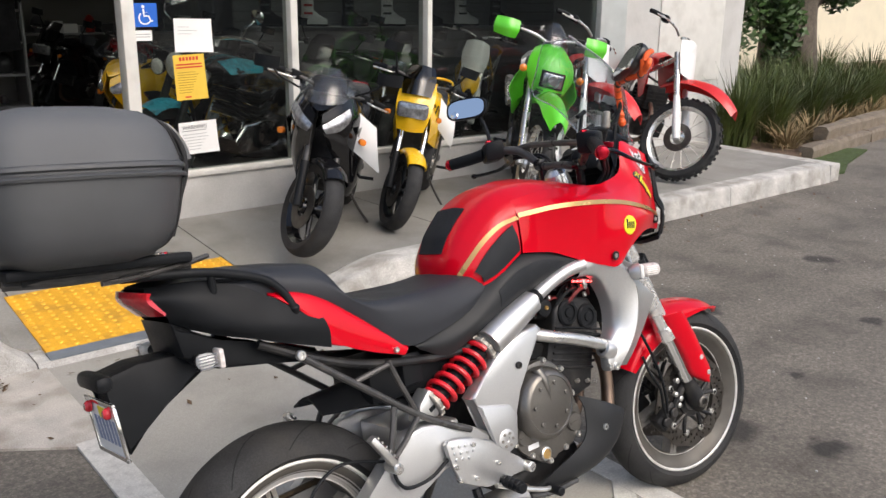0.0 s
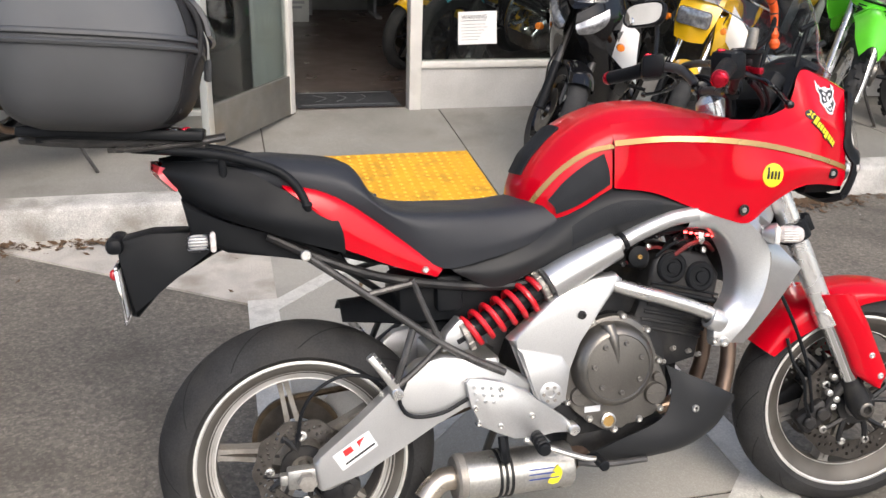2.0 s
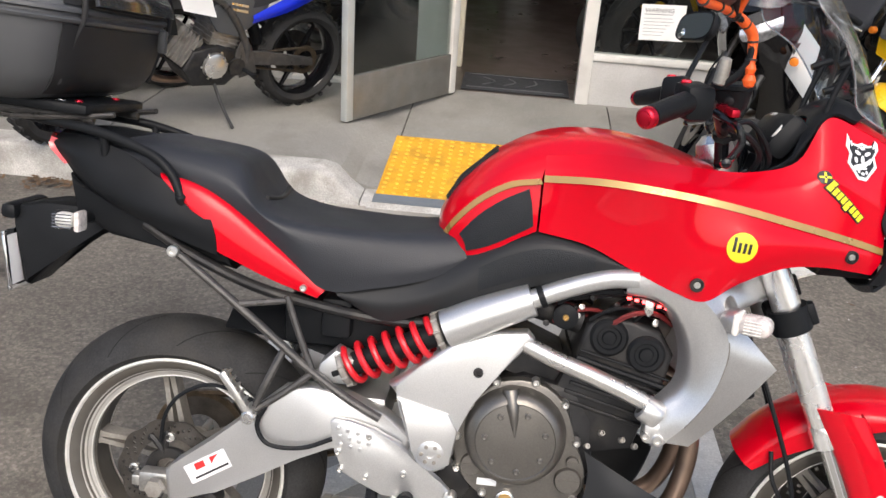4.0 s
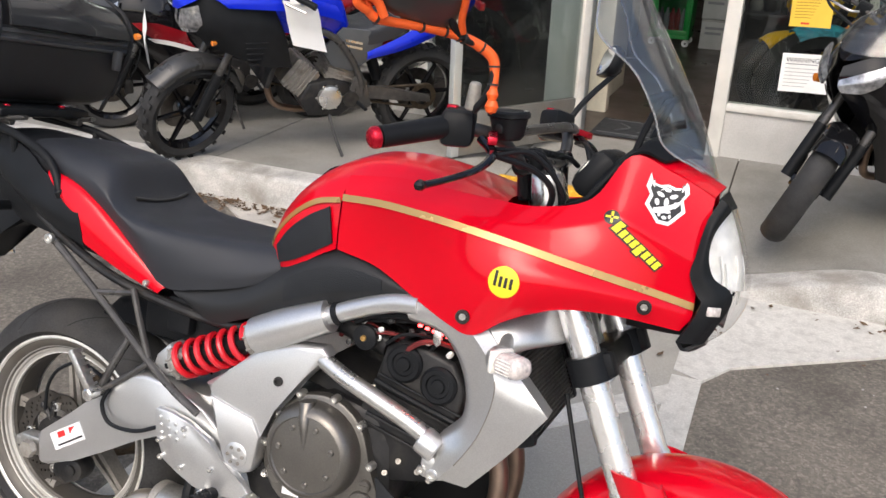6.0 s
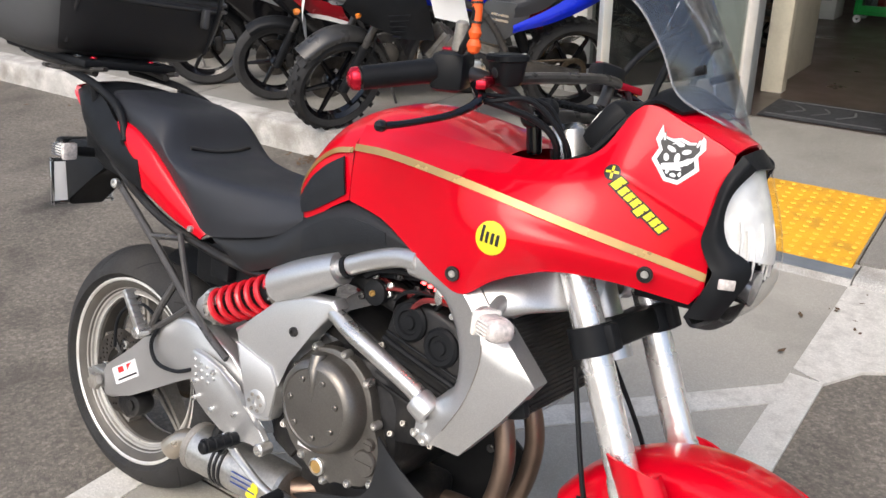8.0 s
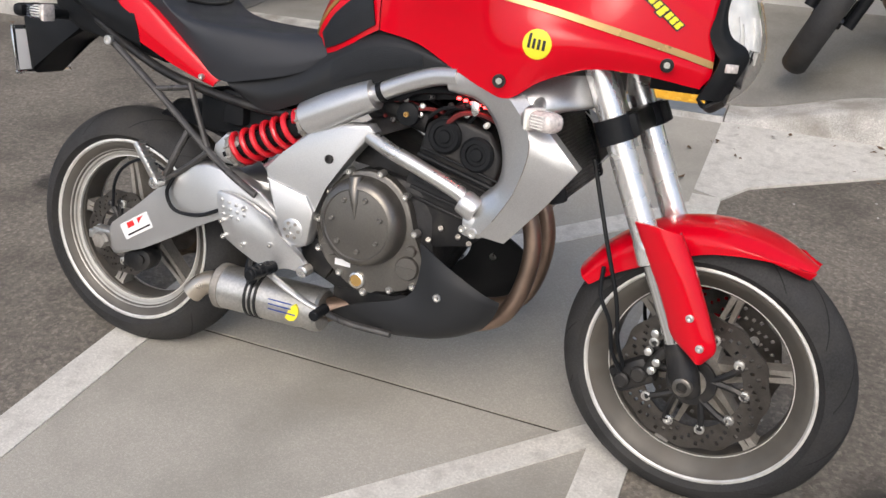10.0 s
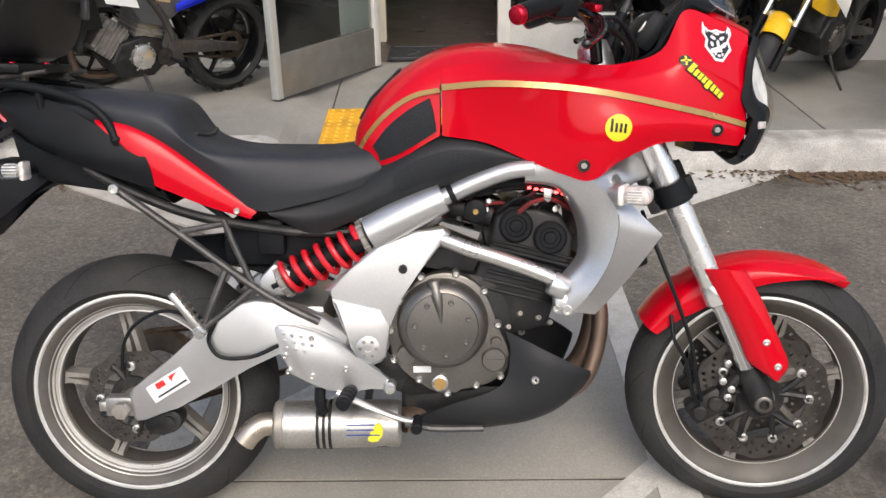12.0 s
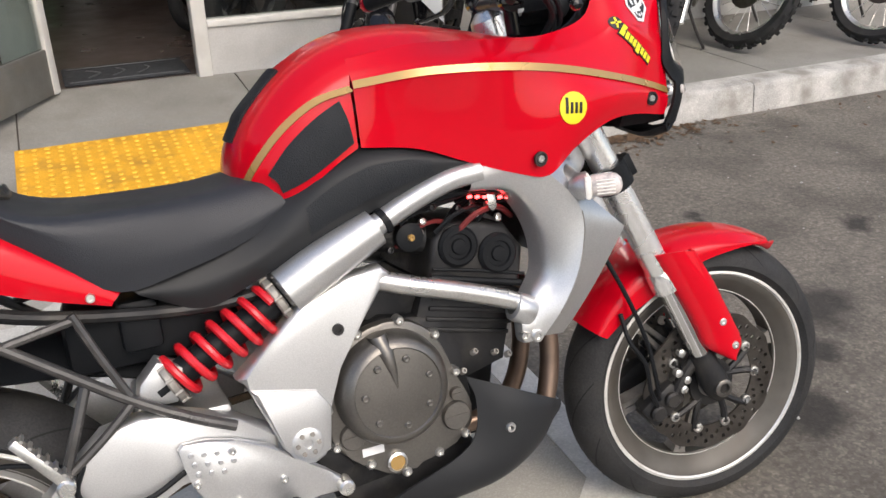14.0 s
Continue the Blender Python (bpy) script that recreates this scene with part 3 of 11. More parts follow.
M_WHEEL = mat("silver_wheel_paint", (0.32, 0.3, 0.27), 0.42, metal=0.45, var=0.2, scale=14, fine=0.1, fscale=200, dirt=(0.12, 0.1, 0.075), dirt_amt=0.6, dscale=16)
M_RIMLIP = mat("worn_rim_lip", (0.78, 0.77, 0.73), 0.36, metal=0.45, var=0.08, scale=14, dirt=(0.4, 0.35, 0.28), dirt_amt=0.35, dscale=30)
M_BAND = mat("silver_rim_band", (0.5, 0.485, 0.455), 0.36, metal=0.5, var=0.08, scale=12, dirt=(0.32, 0.28, 0.22), dirt_amt=0.45, dscale=22)
M_FROST = mat("frosted_lens", (0.6, 0.55, 0.52), 0.18, coat=0.8, var=0.3, scale=55, fine=0.2, fscale=160)
M_TYRE = mat("tyre_rubber", (0.03, 0.03, 0.0305), 0.72, spec=0.25, var=0.25, scale=12, fine=0.2, fscale=250, bump=0.2, bscale=300, dirt=(0.05, 0.046, 0.04), dirt_amt=0.5, dscale=9)
M_GROOVE = mat("tread_groove", (0.008, 0.008, 0.008), 0.9, rvar=0)
M_ENGINE = mat("bronze_engine_paint", (0.165, 0.155, 0.14), 0.36, metal=0.75, var=0.1, scale=12, fine=0.08, fscale=300, bump=0.1, bscale=200)
M_ENGDARK = mat("dark_engine_metal", (0.022, 0.022, 0.023), 0.45, spec=0.35, metal=0.35, var=0.25, scale=20, bump=0.25, bscale=90, dirt=(0.11, 0.1, 0.085), dirt_amt=0.3, dscale=18)
# the sky's sheen on the mirror shell is lightened into this black
M_SHELL = mat("dark_grey_plastic", (0.035, 0.035, 0.035), 0.32, spec=0.5, var=0.25, scale=18, rvar=0.12)
M_BLACK = mat("black_plastic", (0.011, 0.012, 0.0135), 0.4, spec=0.13, var=0.15, scale=14, bump=0.15, bscale=700, rvar=0.1)
M_SATIN = mat("satin_dark_plastic", (0.019, 0.02, 0.0215), 0.5, spec=0.28, var=0.1, scale=9, bump=0.05, bscale=700, rvar=0.05)
M_BLACKGLOSS = mat("black_gloss_paint", (0.006, 0.006, 0.007), 0.1, coat=0.35, rvar=0.04, spec=0.25)
M_BLACKTUBE = mat("black_powder_coat", (0.045, 0.043, 0.041), 0.34, var=0.15, scale=30, dirt=(0.12, 0.11, 0.1), dirt_amt=0.3, dscale=30)
M_SEAT = mat("seat_vinyl", (0.024, 0.026, 0.031), 0.42, spec=0.35, var=0.1, scale=8, bump=0.25, bscale=520, rvar=0.08)
M_PADRUB = mat("grip_pad_rubber", (0.0125, 0.0145, 0.0175), 0.62, spec=0.3, var=0.06, scale=20, bump=0.35, bscale=420)
M_SPRING = mat("red_spring", (0.62, 0.01, 0.02), 0.35, coat=0.5, var=0.08, scale=30)
M_ANOD = mat("red_anodised", (0.55, 0.01, 0.03), 0.25, metal=0.7, rvar=0.05)
M_DISC = mat("brake_disc_steel", (0.11, 0.1, 0.09), 0.38, metal=0.85, var=0.25, scale=30, fine=0.1, fscale=400)
M_BRONZE = mat("heat_tinted_pipe", (0.26, 0.185, 0.14), 0.38, metal=0.85, var=0.25, scale=12)
M_CLEAR = glass("clear_screen", (0.9, 0.93, 0.96), 0.01, 0.9, 0.8, 0.06, 0.012)
M_EDGE = glass("screen_edge", (0.9, 0.93, 0.95), 0.1, 0.6, 0.8, 0.15, 0.2)
M_LAMP = mat("lamp_inside", (0.34, 0.345, 0.36), 0.12, metal=0.7, var=0.45, scale=45, rvar=0.05)
# brake dust, with the shade deep in the rim put into its colour
M_BARREL = mat("shaded_dusty_barrel", (0.1, 0.092, 0.08), 0.55, metal=0.25, var=0.2, scale=14, dirt=(0.09, 0.075, 0.06), dirt_amt=0.6, dscale=12)
M_LENS = glass("clear_lens", (0.97, 0.97, 0.97), 0.05, 0.97, 0.5)
M_BOWL = mat("silvered_lamp_bowl", (0.86, 0.85, 0.81), 0.42, metal=0.4, var=0.12, scale=40, rvar=0.08)
M_REFLECT = mat("lamp_reflector", (0.86, 0.84, 0.78), 0.3, metal=0.1, var=0.08, scale=60)
M_REDLENS = mat("red_lens", (0.55, 0.02, 0.03), 0.12, coat=0.8, var=0.2, scale=60, rvar=0.02)
M_AMBER = mat("amber_lens", (0.7, 0.2, 0.02), 0.2, coat=0.5, rvar=0.02)
M_LED = glow("red_led", (1.0, 0.04, 0.04), 14.0)
M_FORK = mat("fork_alloy", (0.86, 0.85, 0.83), 0.24, metal=0.75, var=0.05, scale=20, fine=0.05, fscale=300)
M_PIPE = mat("pale_tinted_steel", (0.52, 0.46, 0.38), 0.3, metal=0.85, var=0.2, scale=14)
M_MUFFLER = mat("brushed_steel", (0.5, 0.49, 0.46), 0.36, metal=0.85, var=0.12, scale=9, fine=0.12, fscale=180, dirt=(0.22, 0.2, 0.17), dirt_amt=0.4, dscale=12)
M_CASE = mat("grey_case_plastic", (0.0921, 0.0959, 0.1007), 0.52, var=0.08, scale=6, bump=0.3, bscale=900, rvar=0.06)
# darker copy of the lid's grey, holding the lower shell's shade
M_CASEDARK = mat("shaded_case_plastic", (0.062, 0.064, 0.067), 0.45, var=0.1, scale=8, bump=0.25, bscale=900, rvar=0.06)
M_CASEBLACK = mat("black_case_front", (0.019, 0.019, 0.02), 0.6, spec=0.3, var=0.1, scale=8, bump=0.4, bscale=600, rvar=0.06)
M_CASEPANEL = mat("smoky_case_panel", (0.03, 0.031, 0.034), 0.16, coat=0.5, rvar=0.04)
M_ORANGE = mat("orange_wrap", (0.82, 0.115, 0.016), 0.5, var=0.1, scale=30, bump=0.2, bscale=60)
M_YELLOW = mat("sticker_yellow", (0.85, 0.72, 0.03), 0.4, rvar=0.05)
M_STICKW = mat("sticker_white", (0.8, 0.8, 0.8), 0.4, rvar=0.05)
M_STICKK = mat("sticker_black", (0.015, 0.015, 0.015), 0.4, rvar=0.05)
M_STICKR = mat("sticker_red", (0.7, 0.03, 0.03), 0.4, rvar=0.05)
M_PLATEBAR = mat("faded_plate_blue", (0.2, 0.24, 0.36), 0.5, rvar=0.05)
M_STICKBL = mat("sticker_blue", (0.02, 0.06, 0.3), 0.4, rvar=0.05)
M_MIRROR = mat("mirror_silver", (0.9, 0.9, 0.9), 0.02, metal=1.0, rvar=0)
M_CHAIN = mat("oily_chain", (0.1, 0.075, 0.05), 0.45, metal=0.7, var=0.3, scale=60)

LEAN, CONTACT = 14.0, -0.025
BIKE = root("motorcycle", "glossy red touring motorcycle leaning on its side stand", "motorcycle", Matrix.Translation((0, CONTACT, 0)) @ Matrix.Rotation(radians(-LEAN), 4, "X"))
# steering: the fork is turned to the right about the raked axis
RAKE, STEER, AXIS_U = radians(25), radians(-8.5), 1.518
AX = Vector((-math.sin(RAKE), 0, math.cos(RAKE)))
FW = Vector((math.cos(RAKE), 0, math.sin(RAKE)))
TURN_M = Matrix.Translation((AXIS_U, 0, 0)) @ Matrix.Rotation(STEER, 4, AX) @ Matrix.Translation((-AXIS_U, 0, 0))
FC = Vector((AXIS_U, 0, 0)) + AX * 0.305 + FW * 0.03
RC = Vector((0, 0, 0.303))


def steered(bm):
    bmesh.ops.transform(bm, matrix=TURN_M, verts=bm.verts)
    return bm


def same(bm):
    return bm


def leg(s, side=-1, off=0.0, fwd=0.03):
    """A point on a fork leg, s metres up the steering axis."""
    return Vector((AXIS_U, 0, 0)) + AX * s + FW * fwd + Vector((0, side * (0.094 + off), 0))


def wavy_disc(bm, c, r0, r1, v, thick, waves, na=120, nr=6, holes=True):
    """A petal brake disc with drilled openings."""
    g = []
    for i in range(na):
        a = i * 2 * math.pi / na
        row = []
        for j in range(nr + 1):
            r = r0 + (r1 - r0) * j / nr
            if j == nr:
                r += 0.003 * math.cos(waves * a)
            row.append(bm.verts.new((c[0] + r * math.cos(a), v, c[2] + r * math.sin(a))))
        g.append(row)
    fs = []
    for i in range(na):
        for j in range(nr):
            if holes and 0 < j < nr - 1 and (i + 2 * j) % 6 == 0:
                continue
            fs.append(bm.faces.new((g[i][j], g[(i + 1) % na][j], g[(i + 1) % na][j + 1], g[i][j + 1])))
    ret = bmesh.ops.extrude_face_region(bm, geom=fs)
    bmesh.ops.translate(bm, vec=(0, thick, 0), verts=[e for e in ret["geom"] if isinstance(e, bmesh.types.BMVert)])
    return bm


def make_wheel(parent, name, c, R, half, rim_r, fx, spokes, discs, crown, front=True):
    """A cast wheel: rim with spokes and hub; tyre, discs and valve are parts of it."""
    bm = B()
    hw = half * 0.82
    lathe(bm, [(rim_r, -hw), (rim_r + 0.009, -hw), (rim_r + 0.009, -hw + 0.007), (rim_r - 0.006, -hw + 0.013), (rim_r - 0.026, -hw * 0.45), (rim_r - 0.026, hw * 0.45),
               (rim_r - 0.006, hw - 0.013), (rim_r + 0.009, hw - 0.007), (rim_r + 0.009, hw), (rim_r, hw), (rim_r - 0.012, hw - 0.008), (rim_r - 0.038, hw * 0.42),
               (rim_r - 0.038, -hw * 0.42), (rim_r - 0.012, -hw + 0.008)], c, (0, 1, 0), 72, True)
    rim = part(name, fx(bm), M_BARREL, parent, "silver cast wheel with brake dust")
    for k in range(spokes):
        a0 = k * 2 * math.pi / spokes + (0.26 if front else 0.5)
        for dv in (-0.011, 0.011):
            bm = B()
            rings = []
            for r, wd, th in ((0.035, 0.02, 0.011), (0.08, 0.012, 0.007), (0.14, 0.010, 0.006), (rim_r - 0.045, 0.012, 0.007), (rim_r - 0.03, 0.026, 0.010)):
                d = Vector((math.cos(a0), 0, math.sin(a0)))
                s = Vector((-math.sin(a0), 0, math.cos(a0)))
                p = Vector(c) + d * r + s * dv * 0.9 * (1.5 - r / rim_r)
                rings.append([p + s * wd * 0.5 + Vector((0, -th - 0.012, 0)), p - s * wd * 0.5 + Vector((0, -th - 0.012, 0)), p - s * wd * 0.5 + Vector((0, th + 0.012, 0)), p + s * wd * 0.5 + Vector((0, th + 0.012, 0))])
            weld_rings(bm, rings)
            part("spoke", fx(bm), M_WHEEL, rim)
    bm = B()
    lathe(bm, [(0.014, -0.075), (0.03, -0.075), (0.036, -0.055), (0.048, -0.03), (0.05, 0.03), (0.036, 0.055), (0.03, 0.075), (0.014, 0.075)], c, (0, 1, 0), 24, True)
    part("hub", fx(bm), M_WHEEL, rim)
    for sgn in (-1, 1):
        bm = B()
        lathe(bm, [(rim_r - 0.009, sgn * (hw - 0.012)), (rim_r + 0.0115, sgn * (hw - 0.003)), (rim_r + 0.012, sgn * (hw + 0.0025)), (rim_r + 0.007, sgn * (hw + 0.0035)), (rim_r + 0.002, sgn * (hw - 0.002)), (rim_r - 0.001, sgn * (hw - 0.006)), (rim_r - 0.004, sgn * (hw - 0.004)), (rim_r - 0.007, sgn * (hw - 0.005)), (rim_r - 0.01, sgn * (hw - 0.011))], c, (0, 1, 0), 72, True)
        part("rim_lip", fx(bm), M_RIMLIP, rim)
        bm = B()
        lathe(bm, [(rim_r - 0.011, sgn * (hw - 0.009)), (rim_r - 0.0165, sgn * (hw - 0.012)), (rim_r - 0.018, sgn * (hw - 0.017)), (rim_r - 0.0245, sgn * (hw - 0.019)), (rim_r - 0.026, sgn * (hw - 0.024)), (rim_r - 0.034, sgn * (hw - 0.026)), (rim_r - 0.036, sgn * (hw - 0.031)), (rim_r - 0.03, sgn * (hw - 0.03)), (rim_r - 0.01, sgn * (hw - 0.012))], c, (0, 1, 0), 72, True)
        part("rim_band", fx(bm), M_BAND, rim)
        for dr, dh in ((-0.034, 0.0265),):
            bm = B()
            lathe(bm, [(rim_r + dr - 0.0016, sgn * (hw - dh - 0.001)), (rim_r + dr + 0.0014, sgn * (hw - dh - 0.001)), (rim_r + dr + 0.0014, sgn * (hw - dh + 0.0016)), (rim_r + dr - 0.001, sgn * (hw - dh + 0.0018))], c, (0, 1, 0), 72, True)
            part("rim_ridge", fx(bm), M_RIMLIP, rim)
    bm = B()
    prof = [(rim_r + 0.002, -hw + 0.004), (rim_r + 0.016, -hw - 0.002)]
    for k in range(17):
        t = -1 + k / 8
        a = t * 1.36
        v = math.sin(a) / math.sin(1.36) * half
        r = R - crown * (1 - math.cos(a)) * 1.12
        prof.append((r, v))
    prof += [(rim_r + 0.016, hw + 0.002), (rim_r + 0.002, hw - 0.004)]
    lathe(bm, prof, c, (0, 1, 0), 96, True)
    part("tyre", fx(bm), M_TYRE, rim, "worn black road tyre")
    bm = B()
    n = 26 if front else 22
    for k in range(n):
        sgn = 1 if k % 2 else -1
        a0 = k * 2 * math.pi / n
        pts = []
        for q in range(7):
            f = q / 6
            av = sgn * (0.12 + 1.0 * f)
            v = math.sin(av) / math.sin(1.36) * half
            r = R - crown * (1 - math.cos(av)) * 1.12 + 0.0007
            ad = a0 - (0.42 if front else -0.42) * f ** 0.8
            pts.append((Vector((c[0] + r * math.cos(ad), v, c[2] + r * math.sin(ad))), ad, 0.0085 * (1 - 0.55 * f)))
        L = [[bm.verts.new(p + Vector((-math.sin(ad), 0, math.cos(ad))) * wd * sd) for sd in (-0.5, 0.5)] for p, ad, wd in pts]
        for q in range(6):
            bm.faces.new((L[q][0], L[q][1], L[q + 1][1], L[q + 1][0]))
    tagged(part("tread_groove", fx(bm), M_GROOVE, rim), kind="stuff")
    for v, r0, r1, w in discs:
        bm = B()
        wavy_disc(bm, c, r0, r1, v, 0.005, w)
        d = part("brake_disc", fx(bm), M_DISC, rim, "drilled steel petal disc")
        bm = B()
        lathe(bm, [(0.03, v - 0.006), (0.05, v - 0.006), (0.052, v), (0.05, v + 0.006), (0.03, v + 0.006)], c, (0, 1, 0), 24, True)
        part("disc_carrier", fx(bm), M_ENGDARK, rim)
        for k in range(5 if front else 4):
            a0 = k * 2 * math.pi / (5 if front else 4) + 0.3
            for da in (-0.28, 0.28):
                bm = B()
                tube(bm, [(c[0] + 0.04 * math.cos(a0), v, c[2] + 0.04 * math.sin(a0)), (c[0] + 0.08 * math.cos(a0 + da * 0.7), v, c[2] + 0.08 * math.sin(a0 + da * 0.7)), (c[0] + (r0 + 0.006) * math.cos(a0 + da), v, c[2] + (r0 + 0.006) * math.sin(a0 + da))], 0.007, 6, 4)
                part("carrier_arm", fx(bm), M_ENGDARK, rim)
        for k in range(10 if front else 4):
            a0 = k * 2 * math.pi / (10 if front else 4) + 0.02
            s = -1 if v < 0 else 1
            bm = B()
            lathe(bm, [(0.0105, s * -0.004), (0.0105, s * 0.005), (0.0065, s * 0.006), (0.0055, s * 0.002), (0, s * 0.002)], (c[0] + (r0 + 0.004) * math.cos(a0), v, c[2] + (r0 + 0.004) * math.sin(a0)), (0, 1, 0), 10)
            part("disc_button", fx(bm), M_ALLOY, rim)
    return rim


rear = make_wheel(BIKE, "rear_wheel", RC, 0.309, 0.08, 0.222, same, 5, [(-0.088, 0.07, 0.108, 10)], 0.072, False)
make_wheel(BIKE, "front_wheel", FC, 0.296, 0.06, 0.222, steered, 6, [(-0.066, 0.1, 0.15, 12), (0.066, 0.1, 0.15, 12)], 0.056)

# --- rear end ---
SW = [(0.022, 0.282), (0.016, 0.338), (0.03, 0.352), (0.11, 0.415), (0.189, 0.484), (0.245, 0.536), (0.3, 0.545), (0.354, 0.54), (0.44, 0.505), (0.5, 0.47), (0.49, 0.42), (0.4, 0.445), (0.34, 0.435), (0.28, 0.395), (0.206, 0.352), (0.12, 0.305), (0.05, 0.276), (0.03, 0.274)]
bm = B()
slab(bm, SW, -0.162, -0.118, 0.01, 3)
swing = part("swing_arm", bm, M_SILVER, BIKE, "silver gull-arched swing arm")
bm = B()
slab(bm, SW, 0.118, 0.15, 0.01, 2)
part("swing_arm", bm, M_SILVER, BIKE)
bm = B()
box(bm, (0.3, -0.12, 0.44), (0.44, 0.12, 0.52), 0.01)
part("swing_arm_bridge", bm, M_SILVER, BIKE)
bm = B()
box(bm, (-0.04, -0.154, 0.283), (0.05, -0.12, 0.327), 0.006)
box(bm, (-0.055, -0.15, 0.294), (-0.038, -0.126, 0.316), 0.003)
part("chain_adjuster", bm, M_MUFFLER, BIKE, "worn steel chain adjuster")
bm = B()
cyl(bm, (0, -0.175, 0.303), (0, 0.165, 0.303), 0.011, n=14)
lathe(bm, [(0.0, -0.0), (0.019, 0.0), (0.021, 0.012), (0.011, 0.013)], (0, -0.176, 0.303), (0, 1, 0), 6)
part("rear_axle", bm, M_WHEEL, BIKE)
bm = B()
slab(bm, [(0.035, 0.265), (0.07, 0.285), (0.105, 0.285), (0.118, 0.262), (0.1, 0.235), (0.06, 0.228), (0.035, 0.24)], -0.13, -0.082, 0.01, 2, round_k=3)
lathe(bm, [(0.013, -0.004), (0.013, 0.004), (0.0001, 0.006)], (0.088, -0.131, 0.262), (0, -1, 0), 14)
part("rear_caliper", bm, M_ENGDARK, BIKE)
bm = B()
tube(bm, [(0.215, -0.168, 0.5), (0.2, -0.172, 0.46), (0.225, -0.175, 0.425), (0.29, -0.175, 0.425), (0.35, -0.172, 0.45)], 0.0045, 8)
part("brake_hose", bm, M_BLACK, BIKE)
bm = B()
tube(bm, [(-0.012, -0.112, 0.375), (0.0, -0.118, 0.44), (0.035, -0.12, 0.487), (0.1, -0.122, 0.512), (0.2, -0.14, 0.49)], 0.004, 8)
part("brake_hose", bm, M_BLACK, BIKE)
# chain, sprocket on the far side
bm = B()
lathe(bm, [(0.05, 0.093), (0.098, 0.093), (0.1, 0.097), (0.098, 0.101), (0.05, 0.101)], RC, (0, 1, 0), 40, True)
part("sprocket", bm, M_DISC, BIKE)
bm = B()
for zz in (0.1, -0.1):
    tube(bm, [(0, 0.097, 0.303 + zz), (0.5, 0.097, 0.4 + zz * 0.45)], 0.008, 6, 1)
lathe(bm, [(0.094, 0.091), (0.106, 0.091), (0.106, 0.103), (0.094, 0.103)], RC, (0, 1, 0), 40, True)
part("chain", bm, M_CHAIN, BIKE)
# sticker on the swing arm
bm = B()
slab(bm, [(0.075, 0.318), (0.152, 0.365), (0.133, 0.4), (0.055, 0.352)], -0.1636, -0.162, 0)
st = part("sticker", bm, M_STICKW, BIKE, "white sticker with red marks", smooth=0)
bm = B()
for (a, b) in ((0.082, 0.358), (0.112, 0.376)):
    slab(bm, [(a, b - 0.009), (a + 0.004 + (0.014 if a < 0.1 else 0), b + 0.002), (a + 0.012, b + 0.013), (a - 0.006, b + 0.003)], -0.1646, -0.1632, 0)
part("sticker_mark", bm, M_STICKR, st, smooth=0)
bm = B()
slab(bm, [(0.083, 0.33), (0.146, 0.369), (0.144, 0.3725), (0.081, 0.3335)], -0.1646, -0.1632, 0)
part("sticker_mark", bm, M_STICKK, st, smooth=0)

